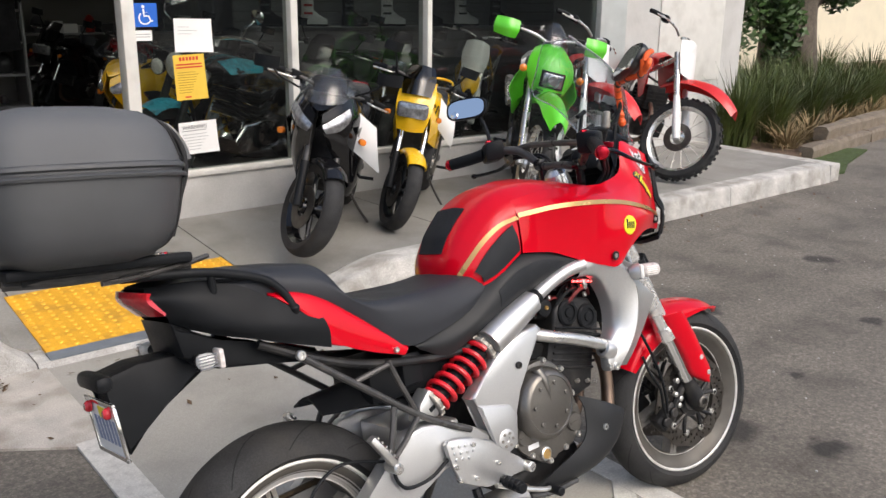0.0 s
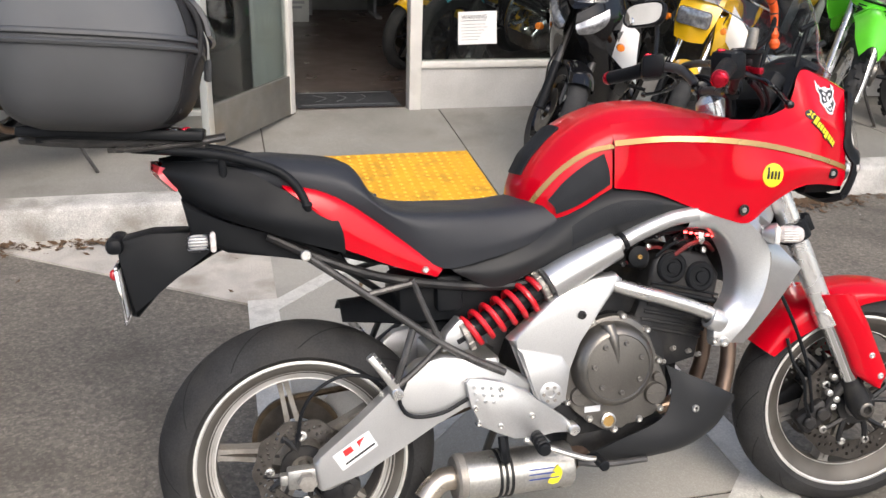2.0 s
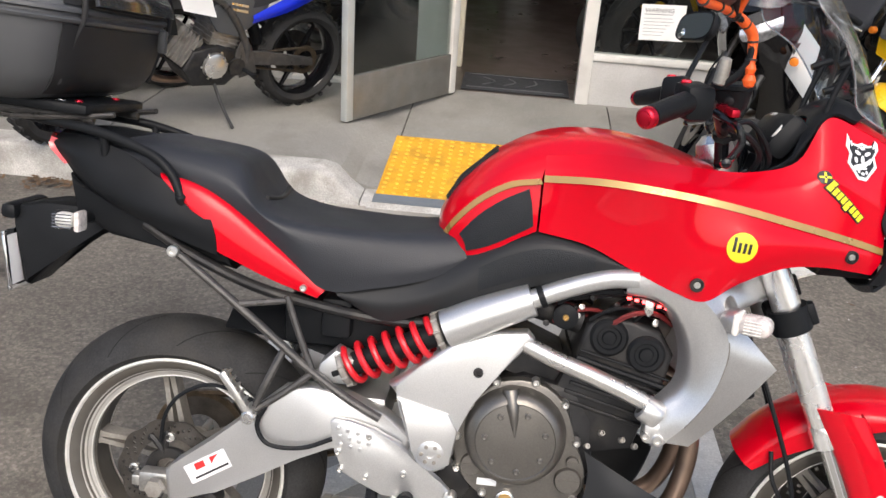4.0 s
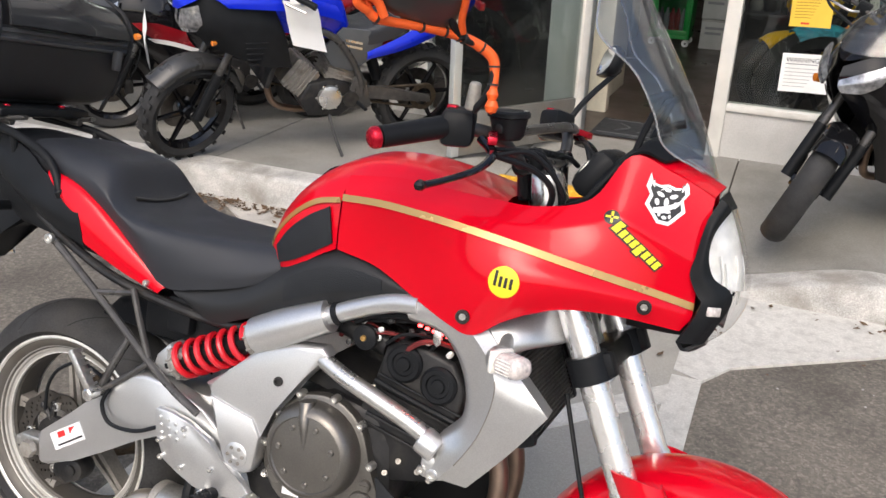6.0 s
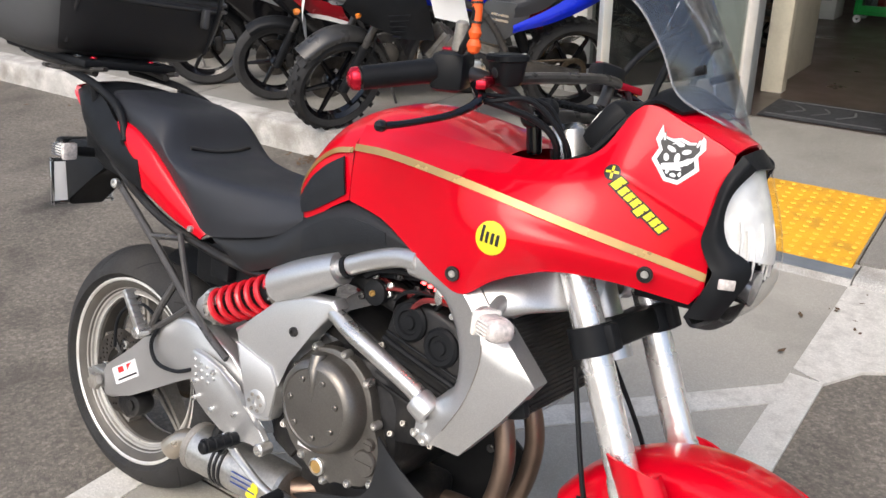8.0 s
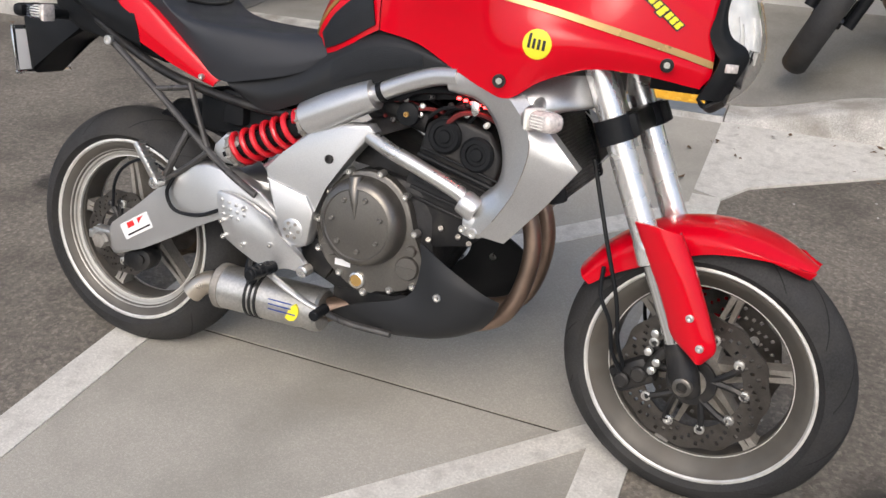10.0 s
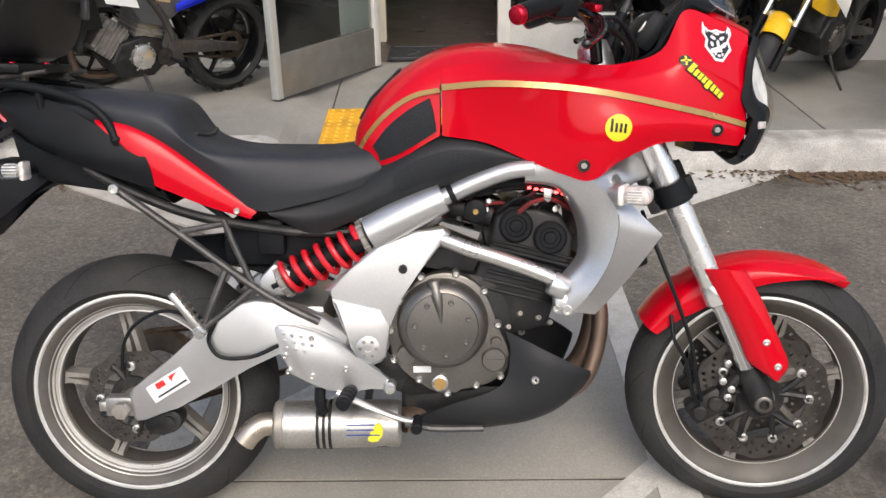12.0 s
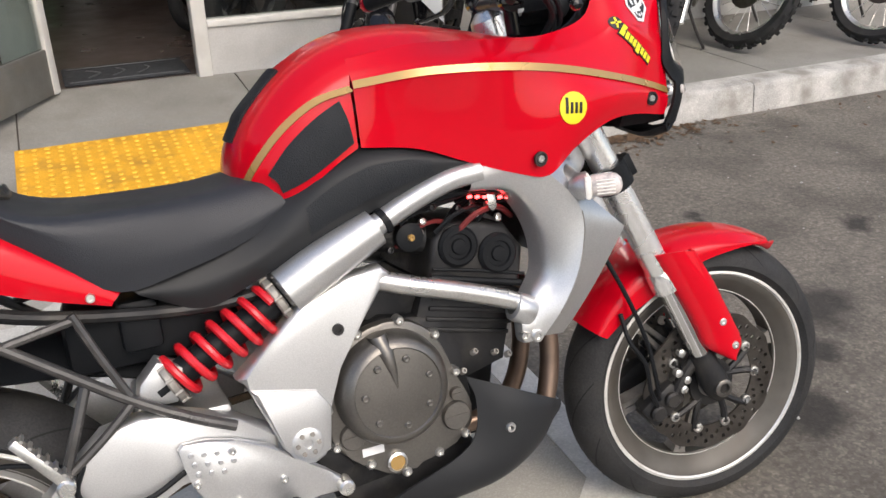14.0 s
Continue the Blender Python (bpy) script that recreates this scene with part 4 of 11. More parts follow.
# pillion foot rest brackets
for sgn in (-1, 1):
    v = 0.148 * sgn
    bm = B()
    tube(bm, [(0.02, v, 0.782), (0.15, v, 0.684), (0.29, v * 1.04, 0.578), (0.37, v * 1.1, 0.53), (0.435, v * 1.12, 0.498)], 0.0085, 10)
    part("foot_rest_bracket", bm, M_BLACKTUBE, BIKE)
    bm = B()
    tube(bm, [(0.15, v, 0.69), (0.24, v, 0.706)], 0.0068, 8, 1)
    part("bracket_brace", bm, M_BLACKTUBE, BIKE)
    bm = B()
    tube(bm, [(0.24, v, 0.715), (0.265, v * 1.02, 0.65), (0.295, v * 1.04, 0.58)], 0.0068, 8)
    part("bracket_brace", bm, M_BLACKTUBE, BIKE)
    bm = B()
    tube(bm, [(0.3, v * 1.04, 0.572), (0.25, v * 1.1, 0.53), (0.19, v * 1.15, 0.487)], 0.007, 8)
    part("peg_arm", bm, M_BLACKTUBE, BIKE)
    bm = B()
    tube(bm, [(0.24, v, 0.61), (0.215, v * 1.1, 0.55), (0.19, v * 1.15, 0.49)], 0.008, 8)
    part("peg_arm", bm, M_BLACKTUBE, BIKE)
    bm = B()
    box(bm, (-0.05, -0.011, -0.008), (0.05, 0.011, 0.008), 0.004, Matrix.Translation((0.165, v * 1.32, 0.53)) @ Matrix.Rotation(radians(55), 4, "Y"))
    peg = part("pillion_peg", bm, M_ALLOY, BIKE, "serrated alloy foot rest")
    for k in range(6):
        bm = B()
        box(bm, (-0.045 + k * 0.015, -0.013, 0.007), (-0.04 + k * 0.015, 0.013, 0.012), 0, Matrix.Translation((0.165, v * 1.32, 0.53)) @ Matrix.Rotation(radians(55), 4, "Y"))
        part("serration", bm, M_ALLOY, peg)
    bm = B()
    cyl(bm, (0.19, v * 1.1, 0.487), (0.19, v * 1.42, 0.487), 0.013, n=12, bev=0.003)
    part("peg_pivot", bm, M_ALLOY, BIKE)
    bolt(BIKE, (0.022, v * 1.08, 0.782), (0, sgn, 0), 0.011, M_ALLOY)
    # sub-frame tubes
    bm = B()
    tube(bm, [(-0.05, 0.115 * sgn, 0.82), (0.06, 0.125 * sgn, 0.765), (0.2, 0.128 * sgn, 0.715), (0.42, 0.12 * sgn, 0.68), (0.56, 0.12 * sgn, 0.69)], 0.0105, 10)
    part("sub_frame_tube", bm, M_ENGDARK, BIKE)
    # grab rails
    bm = B()
    tube(bm, [(-0.3, 0.095 * sgn, 1.004), (-0.16, 0.122 * sgn, 0.992), (-0.075, 0.132 * sgn, 0.972), (-0.02, 0.138 * sgn, 0.95), (0.012, 0.142 * sgn, 0.92), (0.03, 0.146 * sgn, 0.884)], [0.008, 0.0095, 0.0095, 0.0095, 0.009, 0.009], 12)
    cyl(bm, (0.03, 0.15 * sgn, 0.888), (0.033, 0.14 * sgn, 0.866), 0.011, n=12, bev=0.003)
    cyl(bm, (-0.13, 0.124 * sgn, 0.988), (-0.128, 0.118 * sgn, 0.94), 0.008, n=10)
    part("grab_rail", bm, M_BLACK, BIKE)

# tail fairing
for sgn in (-1, 1):
    bm = B()
    q = lambda u, v, w: (u, v * sgn, w)
    skin(bm, [[q(-0.245, 0.06, 0.974), q(-0.17, 0.1, 0.975), q(-0.08, 0.125, 0.952), q(-0.02, 0.138, 0.917), q(0.05, 0.144, 0.888)],
              [q(-0.25, 0.085, 0.958), q(-0.17, 0.122, 0.94), q(-0.07, 0.14, 0.91), q(0.01, 0.15, 0.88), q(0.084, 0.153, 0.86)],
              [q(-0.22, 0.085, 0.918), q(-0.16, 0.124, 0.893), q(-0.07, 0.147, 0.862), q(0.015, 0.158, 0.842), q(0.1, 0.158, 0.822)],
              [q(-0.21, 0.075, 0.897), q(-0.145, 0.108, 0.864), q(-0.06, 0.134, 0.834), q(0.02, 0.146, 0.806), q(0.104, 0.148, 0.779)]], thick=0.006)
    part("tail_panel", bm, M_BLACK, BIKE)
    bm = B()
    skin(bm, [[q(-0.015, 0.115, 0.925), q(0.05, 0.118, 0.912), q(0.115, 0.12, 0.884), q(0.185, 0.124, 0.836), q(0.315, 0.13, 0.735)],
              [q(-0.012, 0.138, 0.917), q(0.055, 0.144, 0.904), q(0.115, 0.146, 0.873), q(0.185, 0.146, 0.82), q(0.308, 0.14, 0.728)],
              [q(0.03, 0.152, 0.882), q(0.08, 0.156, 0.848), q(0.13, 0.155, 0.815), q(0.2, 0.151, 0.772), q(0.298, 0.142, 0.718)],
              [q(0.06, 0.149, 0.858), q(0.092, 0.15, 0.797), q(0.14, 0.15, 0.772), q(0.21, 0.146, 0.742), q(0.296, 0.14, 0.714)]], thick=0.005)
    part("tail_side_cover", bm, M_RED, BIKE, "glossy red side cover")
    bolt(BIKE, (0.27, 0.147 * sgn, 0.733), (0, sgn, 0), 0.007, M_ALLOY)
bm = B()
skin(bm, [[(-0.245, -0.06, 0.975), (-0.17, -0.1, 0.976), (-0.05, -0.12, 0.96)], [(-0.258, 0, 0.98), (-0.17, 0, 0.99), (-0.05, 0, 0.978)], [(-0.245, 0.06, 0.975), (-0.17, 0.1, 0.976), (-0.05, 0.12, 0.96)]], thick=0.005)
part("tail_top", bm, M_BLACK, BIKE)
bm = B()
skin(bm, [[(-0.25, -0.088, 0.968), (-0.268, -0.045, 0.972), (-0.274, 0, 0.973), (-0.268, 0.045, 0.972), (-0.25, 0.088, 0.968)],
          [(-0.252, -0.092, 0.948), (-0.268, -0.047, 0.95), (-0.273, 0, 0.95), (-0.268, 0.047, 0.95), (-0.252, 0.092, 0.948)],
          [(-0.222, -0.09, 0.916), (-0.237, -0.045, 0.916), (-0.242, 0, 0.916), (-0.237, 0.045, 0.916), (-0.222, 0.09, 0.916)]], thick=0.012)
part("tail_lamp", bm, M_REDLENS, BIKE, "clear-red tail lamp lens")
bm = B()
slab(bm, [(-0.215, 0.9), (-0.12, 0.845), (0.02, 0.79), (0.1, 0.775), (0.12, 0.74), (0.0, 0.765), (-0.13, 0.785), (-0.2, 0.825)], -0.09, 0.09, 0.01)
part("tail_underside", bm, M_BLACK, BIKE)
bm = B()
slab(bm, [(-0.2, 0.83), (-0.28, 0.832), (-0.36, 0.815), (-0.357, 0.797), (-0.335, 0.79), (-0.332, 0.66), (-0.318, 0.655), (-0.24, 0.745), (-0.14, 0.785)], -0.052, 0.052, 0.012)
part("plate_holder", bm, M_BLACK, BIKE)
bm = B()
box(bm, (-0.369, -0.07, 0.792), (-0.335, 0.07, 0.825), 0.012)
part("plate_lamp", bm, M_BLACK, BIKE)
PL = Matrix.Translation((-0.343, 0.0, 0.712)) @ Matrix.Rotation(radians(-6), 4, "Y")
bm = B()
box(bm, (-0.0015, -0.09, -0.06), (0.0015, 0.09, 0.06), 0.001, PL)
plate = part("number_plate", bm, M_STICKW, BIKE, "white number plate with plain bars")
bm = B()
for lo, hi in (((-0.09, -0.06), (0.09, -0.05)), ((-0.09, 0.05), (0.09, 0.06)), ((-0.09, -0.06), (-0.081, 0.06)), ((0.081, -0.06), (0.09, 0.06))):
    box(bm, (-0.0045, lo[0], lo[1]), (0.0025, hi[0], hi[1]), 0.001, PL)
part("plate_frame", bm, M_CHROME, plate)
bm = B()
for k in range(6):
    box(bm, (-0.0025, -0.066 + k * 0.0225, -0.03), (-0.0014, -0.052 + k * 0.0225, 0.022), 0, PL)
part("plate_bar", bm, M_PLATEBAR, plate, smooth=0)
bm = B()
box(bm, (-0.0028, -0.03, 0.022), (-0.0014, 0.02, 0.045), 0, PL)
part("plate_tab", bm, M_YELLOW, plate, smooth=0)
for v in (-0.06, 0.06):
    bm = B()
    lathe(bm, [(0.012, 0.0), (0.012, 0.008), (0.007, 0.013), (0, 0.013)], PL @ Vector((-0.004, v, 0.04)), (-1, 0, 0.1), 14)
    part("plate_reflector", bm, M_REDLENS, plate)
for sgn in (-1, 1):
    bm = B()
    cyl(bm, (-0.17, 0.06 * sgn, 0.815), (-0.18, 0.145 * sgn, 0.82), 0.012, n=12)
    part("indicator_stalk", bm, M_BLACK, BIKE)
    bm = B()
    box(bm, (-0.208, min(0.143 * sgn, 0.178 * sgn), 0.803), (-0.158, max(0.143 * sgn, 0.178 * sgn), 0.841), 0.013, seg=3)
    ind = part("indicator", bm, M_LENS, BIKE, "clear ribbed indicator lens")
    ind.visible_shadow = False
    bm = B()
    box(bm, (-0.203, min(0.147 * sgn, 0.174 * sgn), 0.807), (-0.166, max(0.147 * sgn, 0.174 * sgn), 0.837), 0.011)
    part("reflector", bm, M_REFLECT, ind)
    for k in range(5):
        bm = B()
        zz = 0.81 + 0.006 * k
        cyl(bm, (-0.203, 0.1765 * sgn, zz), (-0.166, 0.1765 * sgn, zz), 0.0012, n=5)
        part("lens_rib", bm, M_LAMP, ind)
    bm = B()
    box(bm, (-0.162, min(0.142 * sgn, 0.179 * sgn), 0.802), (-0.15, max(0.142 * sgn, 0.179 * sgn), 0.842), 0.006)
    part("indicator_back", bm, M_FROST, ind)

# --- seat ---
top = [(-0.15, 0, 0.973), (-0.06, 0, 0.983), (0.03, 0, 0.974), (0.1, 0, 0.964), (0.138, 0, 0.945), (0.178, 0, 0.886), (0.245, 0, 0.859), (0.35, 0, 0.853), (0.45, 0, 0.853), (0.515, 0, 0.866)]
r1 = [(-0.15, -0.07, 0.968), (-0.06, -0.082, 0.979), (0.03, -0.09, 0.972), (0.1, -0.092, 0.962), (0.138, -0.093, 0.942), (0.178, -0.095, 0.884), (0.245, -0.095, 0.857), (0.35, -0.09, 0.851), (0.45, -0.078, 0.852), (0.53, -0.07, 0.862)]
r2 = [(-0.15, -0.1, 0.951), (-0.06, -0.115, 0.958), (0.03, -0.125, 0.95), (0.1, -0.132, 0.934), (0.142, -0.137, 0.908), (0.182, -0.142, 0.868), (0.25, -0.142, 0.845), (0.355, -0.135, 0.838), (0.46, -0.12, 0.84), (0.555, -0.11, 0.85)]
r3 = [(-0.14, -0.108, 0.933), (-0.05, -0.122, 0.936), (0.04, -0.134, 0.924), (0.1, -0.139, 0.904), (0.15, -0.142, 0.879), (0.21, -0.145, 0.838), (0.29, -0.148, 0.79), (0.375, -0.148, 0.783), (0.48, -0.14, 0.795), (0.57, -0.13, 0.82)]
r4 = [(-0.13, -0.104, 0.913), (-0.04, -0.118, 0.908), (0.045, -0.128, 0.888), (0.105, -0.131, 0.862), (0.165, -0.134, 0.836), (0.235, -0.138, 0.784), (0.31, -0.142, 0.732), (0.4, -0.143, 0.744), (0.5, -0.137, 0.77), (0.575, -0.128, 0.808)]
bm = B()
skin(bm, [top, r1, r2, r3, r4], 4, 4, mirror=True)
bmesh.ops.remove_doubles(bm, verts=bm.verts, dist=0.0005)
part("seat", bm, M_SEAT, BIKE, "black vinyl two-step seat", smooth=60)
bm = B()
tube(bm, [(0.178, -0.085, 0.888), (0.186, -0.03, 0.881), (0.186, 0.03, 0.881), (0.178, 0.085, 0.888)], 0.0045, 8)
part("seat_seam", bm, M_STICKK, BIKE)

# black side covers under the tank, with raised knee pads
for sgn in (-1, 1):
    bm = B()
    q = lambda u, v, w: Vector((u, v * sgn, w))
    cover_rows = [[q(0.325, 0.118, 0.745), q(0.42, 0.12, 0.765), q(0.51, 0.12, 0.795), q(0.575, 0.116, 0.836), q(0.63, 0.12, 0.868), q(0.69, 0.125, 0.888), q(0.745, 0.134, 0.886), q(0.8, 0.147, 0.87), q(0.866, 0.166, 0.84)],
                  [q(0.328, 0.134, 0.732), q(0.42, 0.138, 0.732), q(0.51, 0.142, 0.757), q(0.58, 0.148, 0.803), q(0.635, 0.154, 0.838), q(0.695, 0.158, 0.86), q(0.748, 0.162, 0.862), q(0.802, 0.167, 0.853), q(0.867, 0.173, 0.836)],
                  [q(0.335, 0.138, 0.722), q(0.422, 0.143, 0.71), q(0.505, 0.148, 0.733), q(0.58, 0.154, 0.768), q(0.64, 0.158, 0.798), q(0.7, 0.162, 0.82), q(0.752, 0.165, 0.831), q(0.804, 0.168, 0.835), q(0.868, 0.172, 0.831)],
                  [q(0.345, 0.13, 0.714), q(0.425, 0.132, 0.68), q(0.5, 0.136, 0.704), q(0.58, 0.142, 0.737), q(0.645, 0.146, 0.762), q(0.705, 0.15, 0.783), q(0.757, 0.155, 0.799), q(0.808, 0.161, 0.813), q(0.869, 0.169, 0.827)]]
    g = skin_grid(cover_rows, 4, 5)
    sheet(bm, g, 0.006, Vector((0.6, 0, 0.75)))
    part("side_cover", bm, M_SATIN, BIKE, "satin black side cover")
    bm = B()
    sheet(bm, raised(g, 13, 28, 6, 12, 0.0018, sgn), 0.004, Vector((0.6, 0, 0.75)))
    part("grip_pad", bm, M_PADRUB, BIKE, "smooth black knee pad")

# --- tank and fairing ---
T0 = [(0.503, 0, 0.845), (0.51, 0, 0.895), (0.545, 0, 0.955), (0.61, 0, 1.018), (0.7, 0, 1.062), (0.8, 0, 1.072), (0.9, 0, 1.06), (1.0, 0, 1.03)]
T1 = [(0.505, -0.045, 0.845), (0.518, -0.06, 0.895), (0.553, -0.068, 0.952), (0.615, -0.073, 1.01), (0.7, -0.077, 1.05), (0.8, -0.082, 1.06), (0.9, -0.085, 1.048), (1.0, -0.085, 1.028)]
T2 = [(0.515, -0.078, 0.84), (0.535, -0.098, 0.888), (0.573, -0.112, 0.937), (0.628, -0.122, 0.986), (0.7, -0.128, 1.02), (0.8, -0.135, 1.03), (0.9, -0.138, 1.026), (1.0, -0.13, 1.02)]
T3 = [(0.535, -0.1, 0.832), (0.556, -0.12, 0.866), (0.598, -0.135, 0.916), (0.642, -0.141, 0.951), (0.693, -0.146, 0.974)]
T4 = [(0.543, -0.11, 0.824), (0.57, -0.13, 0.845), (0.612, -0.143, 0.88), (0.655, -0.147, 0.912), (0.693, -0.148, 0.932)]
T5 = [(0.55, -0.115, 0.814), (0.588, -0.132, 0.82), (0.622, -0.142, 0.842), (0.656, -0.146, 0.864), (0.693, -0.147, 0.884)]
bm = B()
skin(bm, [T0, T1, T2], 5, 5, mirror=True)
skin(bm, [T2[:5], [(a[0] * 0.5 + b[0] * 0.5, (a[1] + b[1]) * 0.5 - 0.004, a[2] * 0.5 + b[2] * 0.5) for a, b in zip(T2, T3)], T3, T4, T5], 5, 4, mirror=True)
bmesh.ops.remove_doubles(bm, verts=bm.verts, dist=0.003)
part("fuel_tank", bm, M_RED, BIKE, "glossy red fuel tank", smooth=70)
bm = B()
lathe(bm, [(0.0, 0.012), (0.03, 0.012), (0.036, 0.008), (0.038, 0.0), (0.038, -0.02)], (0.85, 0, 1.045), (0.1, 0, 1), 24)
part("fuel_cap", bm, M_BLACK, BIKE)
FU = [[(0.697, -0.127, 1.021), (0.8, -0.134, 1.0325), (0.9, -0.137, 1.0285), (0.98, -0.136, 1.0235), (1.06, -0.127, 1.024), (1.143, -0.117, 1.05), (1.193, -0.089, 1.129), (1.262, -0.077, 1.111), (1.335, -0.062, 1.08)],
      [(0.697, -0.14, 0.999), (0.8, -0.164, 1.008), (0.89, -0.177, 1.003), (0.975, -0.179, 0.998), (1.06, -0.17, 0.993), (1.143, -0.15, 1.008), (1.2, -0.143, 1.026), (1.264, -0.118, 1.0), (1.331, -0.082, 0.968)],
      [(0.697, -0.149, 0.975), (0.79, -0.186, 0.982), (0.88, -0.207, 0.979), (0.97, -0.213, 0.97), (1.055, -0.203, 0.956), (1.135, -0.18, 0.939), (1.215, -0.147, 0.921), (1.28, -0.112, 0.905), (1.334, -0.081, 0.89)],
      [(0.697, -0.151, 0.93), (0.788, -0.172, 0.928), (0.875, -0.19, 0.912), (0.965, -0.212, 0.893), (1.048, -0.219, 0.902), (1.13, -0.198, 0.904), (1.215, -0.156, 0.898), (1.277, -0.119, 0.888), (1.332, -0.084, 0.874)],
      [(0.697, -0.15, 0.884), (0.785, -0.163, 0.87), (0.862, -0.178, 0.838), (0.94, -0.197, 0.808), (0.995, -0.203, 0.797), (1.05, -0.201, 0.834), (1.125, -0.187, 0.866), (1.21, -0.147, 0.868), (1.318, -0.088, 0.852)]]
# the fold along the nose: soft over the tank, tight towards the lamp
FOLD = (0.5, 0.5, 0.55, 0.6, 0.66, 0.74, 0.8, 0.82, 0.82)
near = lambda a, b: [tuple(Vector(x).lerp(Vector(y), f)) for x, y, f in zip(a, b, FOLD)]
UPPER = [FU[0], near(FU[0], FU[1]), FU[1], near(FU[2], FU[1]), FU[2]]
for sgn in (1, -1):
    bm = B()
    for rows_ in (UPPER, FU[2:]):
        skin(bm, [[(p[0], p[1] * sgn, p[2]) for p in r] for r in rows_], 6, 6, thick=0.004)
    part("fairing_side", bm, M_RED, BIKE, "glossy red fairing with a gold stripe", smooth=60)


def stripe(bm, rows_mid, up, wid, off=0.0012):
    """A band that follows a line on the fairing."""
    u = Vector(up).normalized()
    sheet(bm, [[p + u * wid * s for s in (-0.5, 0.5)] for p in smoothed(rows_mid, 6)], 0.0015)
    return bm


for sgn in (-1, 1):
    tank_line = [tuple(Vector(a).lerp(Vector(b), f)) for a, b, f in zip(T2, T3, (0.05, 0.3, 0.45, 0.7, 1.0))]
    for seg, up_, dv_, dw_ in ((FU[2], (0.0, -0.25 * sgn, 1), 0.002, 0.006), (tank_line, (-0.35, -0.5 * sgn, 0.6), 0.0055, 0.002)):
        bm = B()
        stripe(bm, [(p[0], abs(p[1]) * sgn + dv_ * sgn, p[2] + dw_) for p in seg], up_, 0.0125)
        part("gold_stripe", bm, M_GOLD, BIKE)
    # knee pads on the tank
    bm = B()
    q = lambda u, v, w: (u, v * sgn, w)
    skin(bm, [[q(0.552, 0.124, 0.862), q(0.585, 0.137, 0.902), q(0.628, 0.146, 0.936), q(0.672, 0.151, 0.96)],
              [q(0.563, 0.134, 0.848), q(0.602, 0.147, 0.878), q(0.645, 0.154, 0.905), q(0.681, 0.156, 0.927)],
              [q(0.568, 0.134, 0.832), q(0.607, 0.145, 0.847), q(0.645, 0.15, 0.868), q(0.686, 0.153, 0.893)]], 4, 4, thick=0.004)
    part("knee_pad", bm, M_PADRUB, BIKE, "black textured tank grip pad")
    for c in ((0.977, 0.213, 0.827), (1.26, 0.134, 0.889)):
        bm = B()
        lathe(bm, [(0.0125, -0.003), (0.0125, 0.0012), (0.01, 0.0016), (0.0085, -0.001), (0, -0.001)], (c[0], c[1] * sgn, c[2]), (0.1, sgn, -0.1), 16)
        fb = part("fairing_bolt", bm, M_ENGDARK, BIKE)
        bm = B()
        lathe(bm, [(0.006, -0.002), (0.006, 0.0012), (0.003, 0.0014), (0.0028, 0), (0, 0)], (c[0], c[1] * sgn, c[2]), (0.1, sgn, -0.1), 10)
        part("bolt_head", bm, M_ALLOY, fb)


def on_fairing(bm, c, right, up, normal, lift=0.0):
    """Lays a flat sign, drawn in the (x, y) plane, on the fairing at c, following its curve."""
    n = Vector(normal).normalized()
    r = (Vector(right) - n * Vector(right).dot(n)).normalized()
    u = n.cross(r)
    m = Matrix(((r.x, u.x, n.x, c[0]), (r.y, u.y, n.y, c[1]), (r.z, u.z, n.z, c[2]), (0, 0, 0, 1)))
    for _ in range(3):
        long_ = [e for e in bm.edges if e.calc_length() > 0.012]
        if long_:
            bmesh.ops.subdivide_edges(bm, edges=long_, cuts=1, use_grid_fill=True)
    bmesh.ops.triangulate(bm, faces=[f for f in bm.faces if len(f.verts) > 4])
    for v in bm.verts:
        h = v.co.z
        base = m @ Vector((v.co.x, v.co.y, 0))
        hit = FAIR.ray_cast(base + n * 0.06, -n, 0.12)[0]
        v.co = (hit if hit is not None else base) + n * (h + 0.0016 + lift)
    return bm


fb_ = B()
for rows_ in (UPPER, FU[2:]):
    skin(fb_, rows_, 6, 6)
FAIR = BVHTree.FromBMesh(fb_)
fb_.free()
bm = B()
pad_line = lambda g: [Vector((T0[k][0] * (1 - abs(g)) + T1[k][0] * abs(g) - 0.005, -T1[k][1] * g, T0[k][2] * (1 - abs(g)) + T1[k][2] * abs(g) + 0.004)) for k in (1, 2, 3)]
skin(bm, [[r[0].lerp(r[1], 0.25), r[0].lerp(r[1], 0.65), r[1], r[1].lerp(r[2], 0.55), r[2]] for r in (pad_line(g) for g in (0.95, 0.4, -0.1, -0.6))], 4, 4, thick=0.004)
part("tank_pad", bm, M_PADRUB, BIKE, "black textured tank grip pad")

# stickers: a yellow round one, a yellow row of bars with a black edge, a white patch
bm = B()
lathe(bm, [(0.0265, -0.001), (0.0265, 0.0006), (0.026, 0.001), (0.0, 0.001)], (0, 0, 0), (0, 0, 1), 32)
disc_sticker = part("round_sticker", on_fairing(bm, (1.042, -0.2275, 0.902), (1, 0.1, -0.1), (0, 0, 1), (0.05, -1, 0.08)), M_YELLOW, BIKE, "round yellow sticker with black strokes")
for k, h in enumerate((0.026, 0.018, 0.018, 0.018)):
    bm = B()
    box(bm, (-0.0165 + k * 0.009, -0.009, 0.0008), (-0.0115 + k * 0.009, -0.009 + h, 0.0018))
    part("sticker_mark", on_fairing(bm, (1.042, -0.2275, 0.902), (1, 0.1, -0.1), (0, 0, 1), (0.05, -1, 0.08), 0.0006), M_STICKK, disc_sticker, smooth=0)
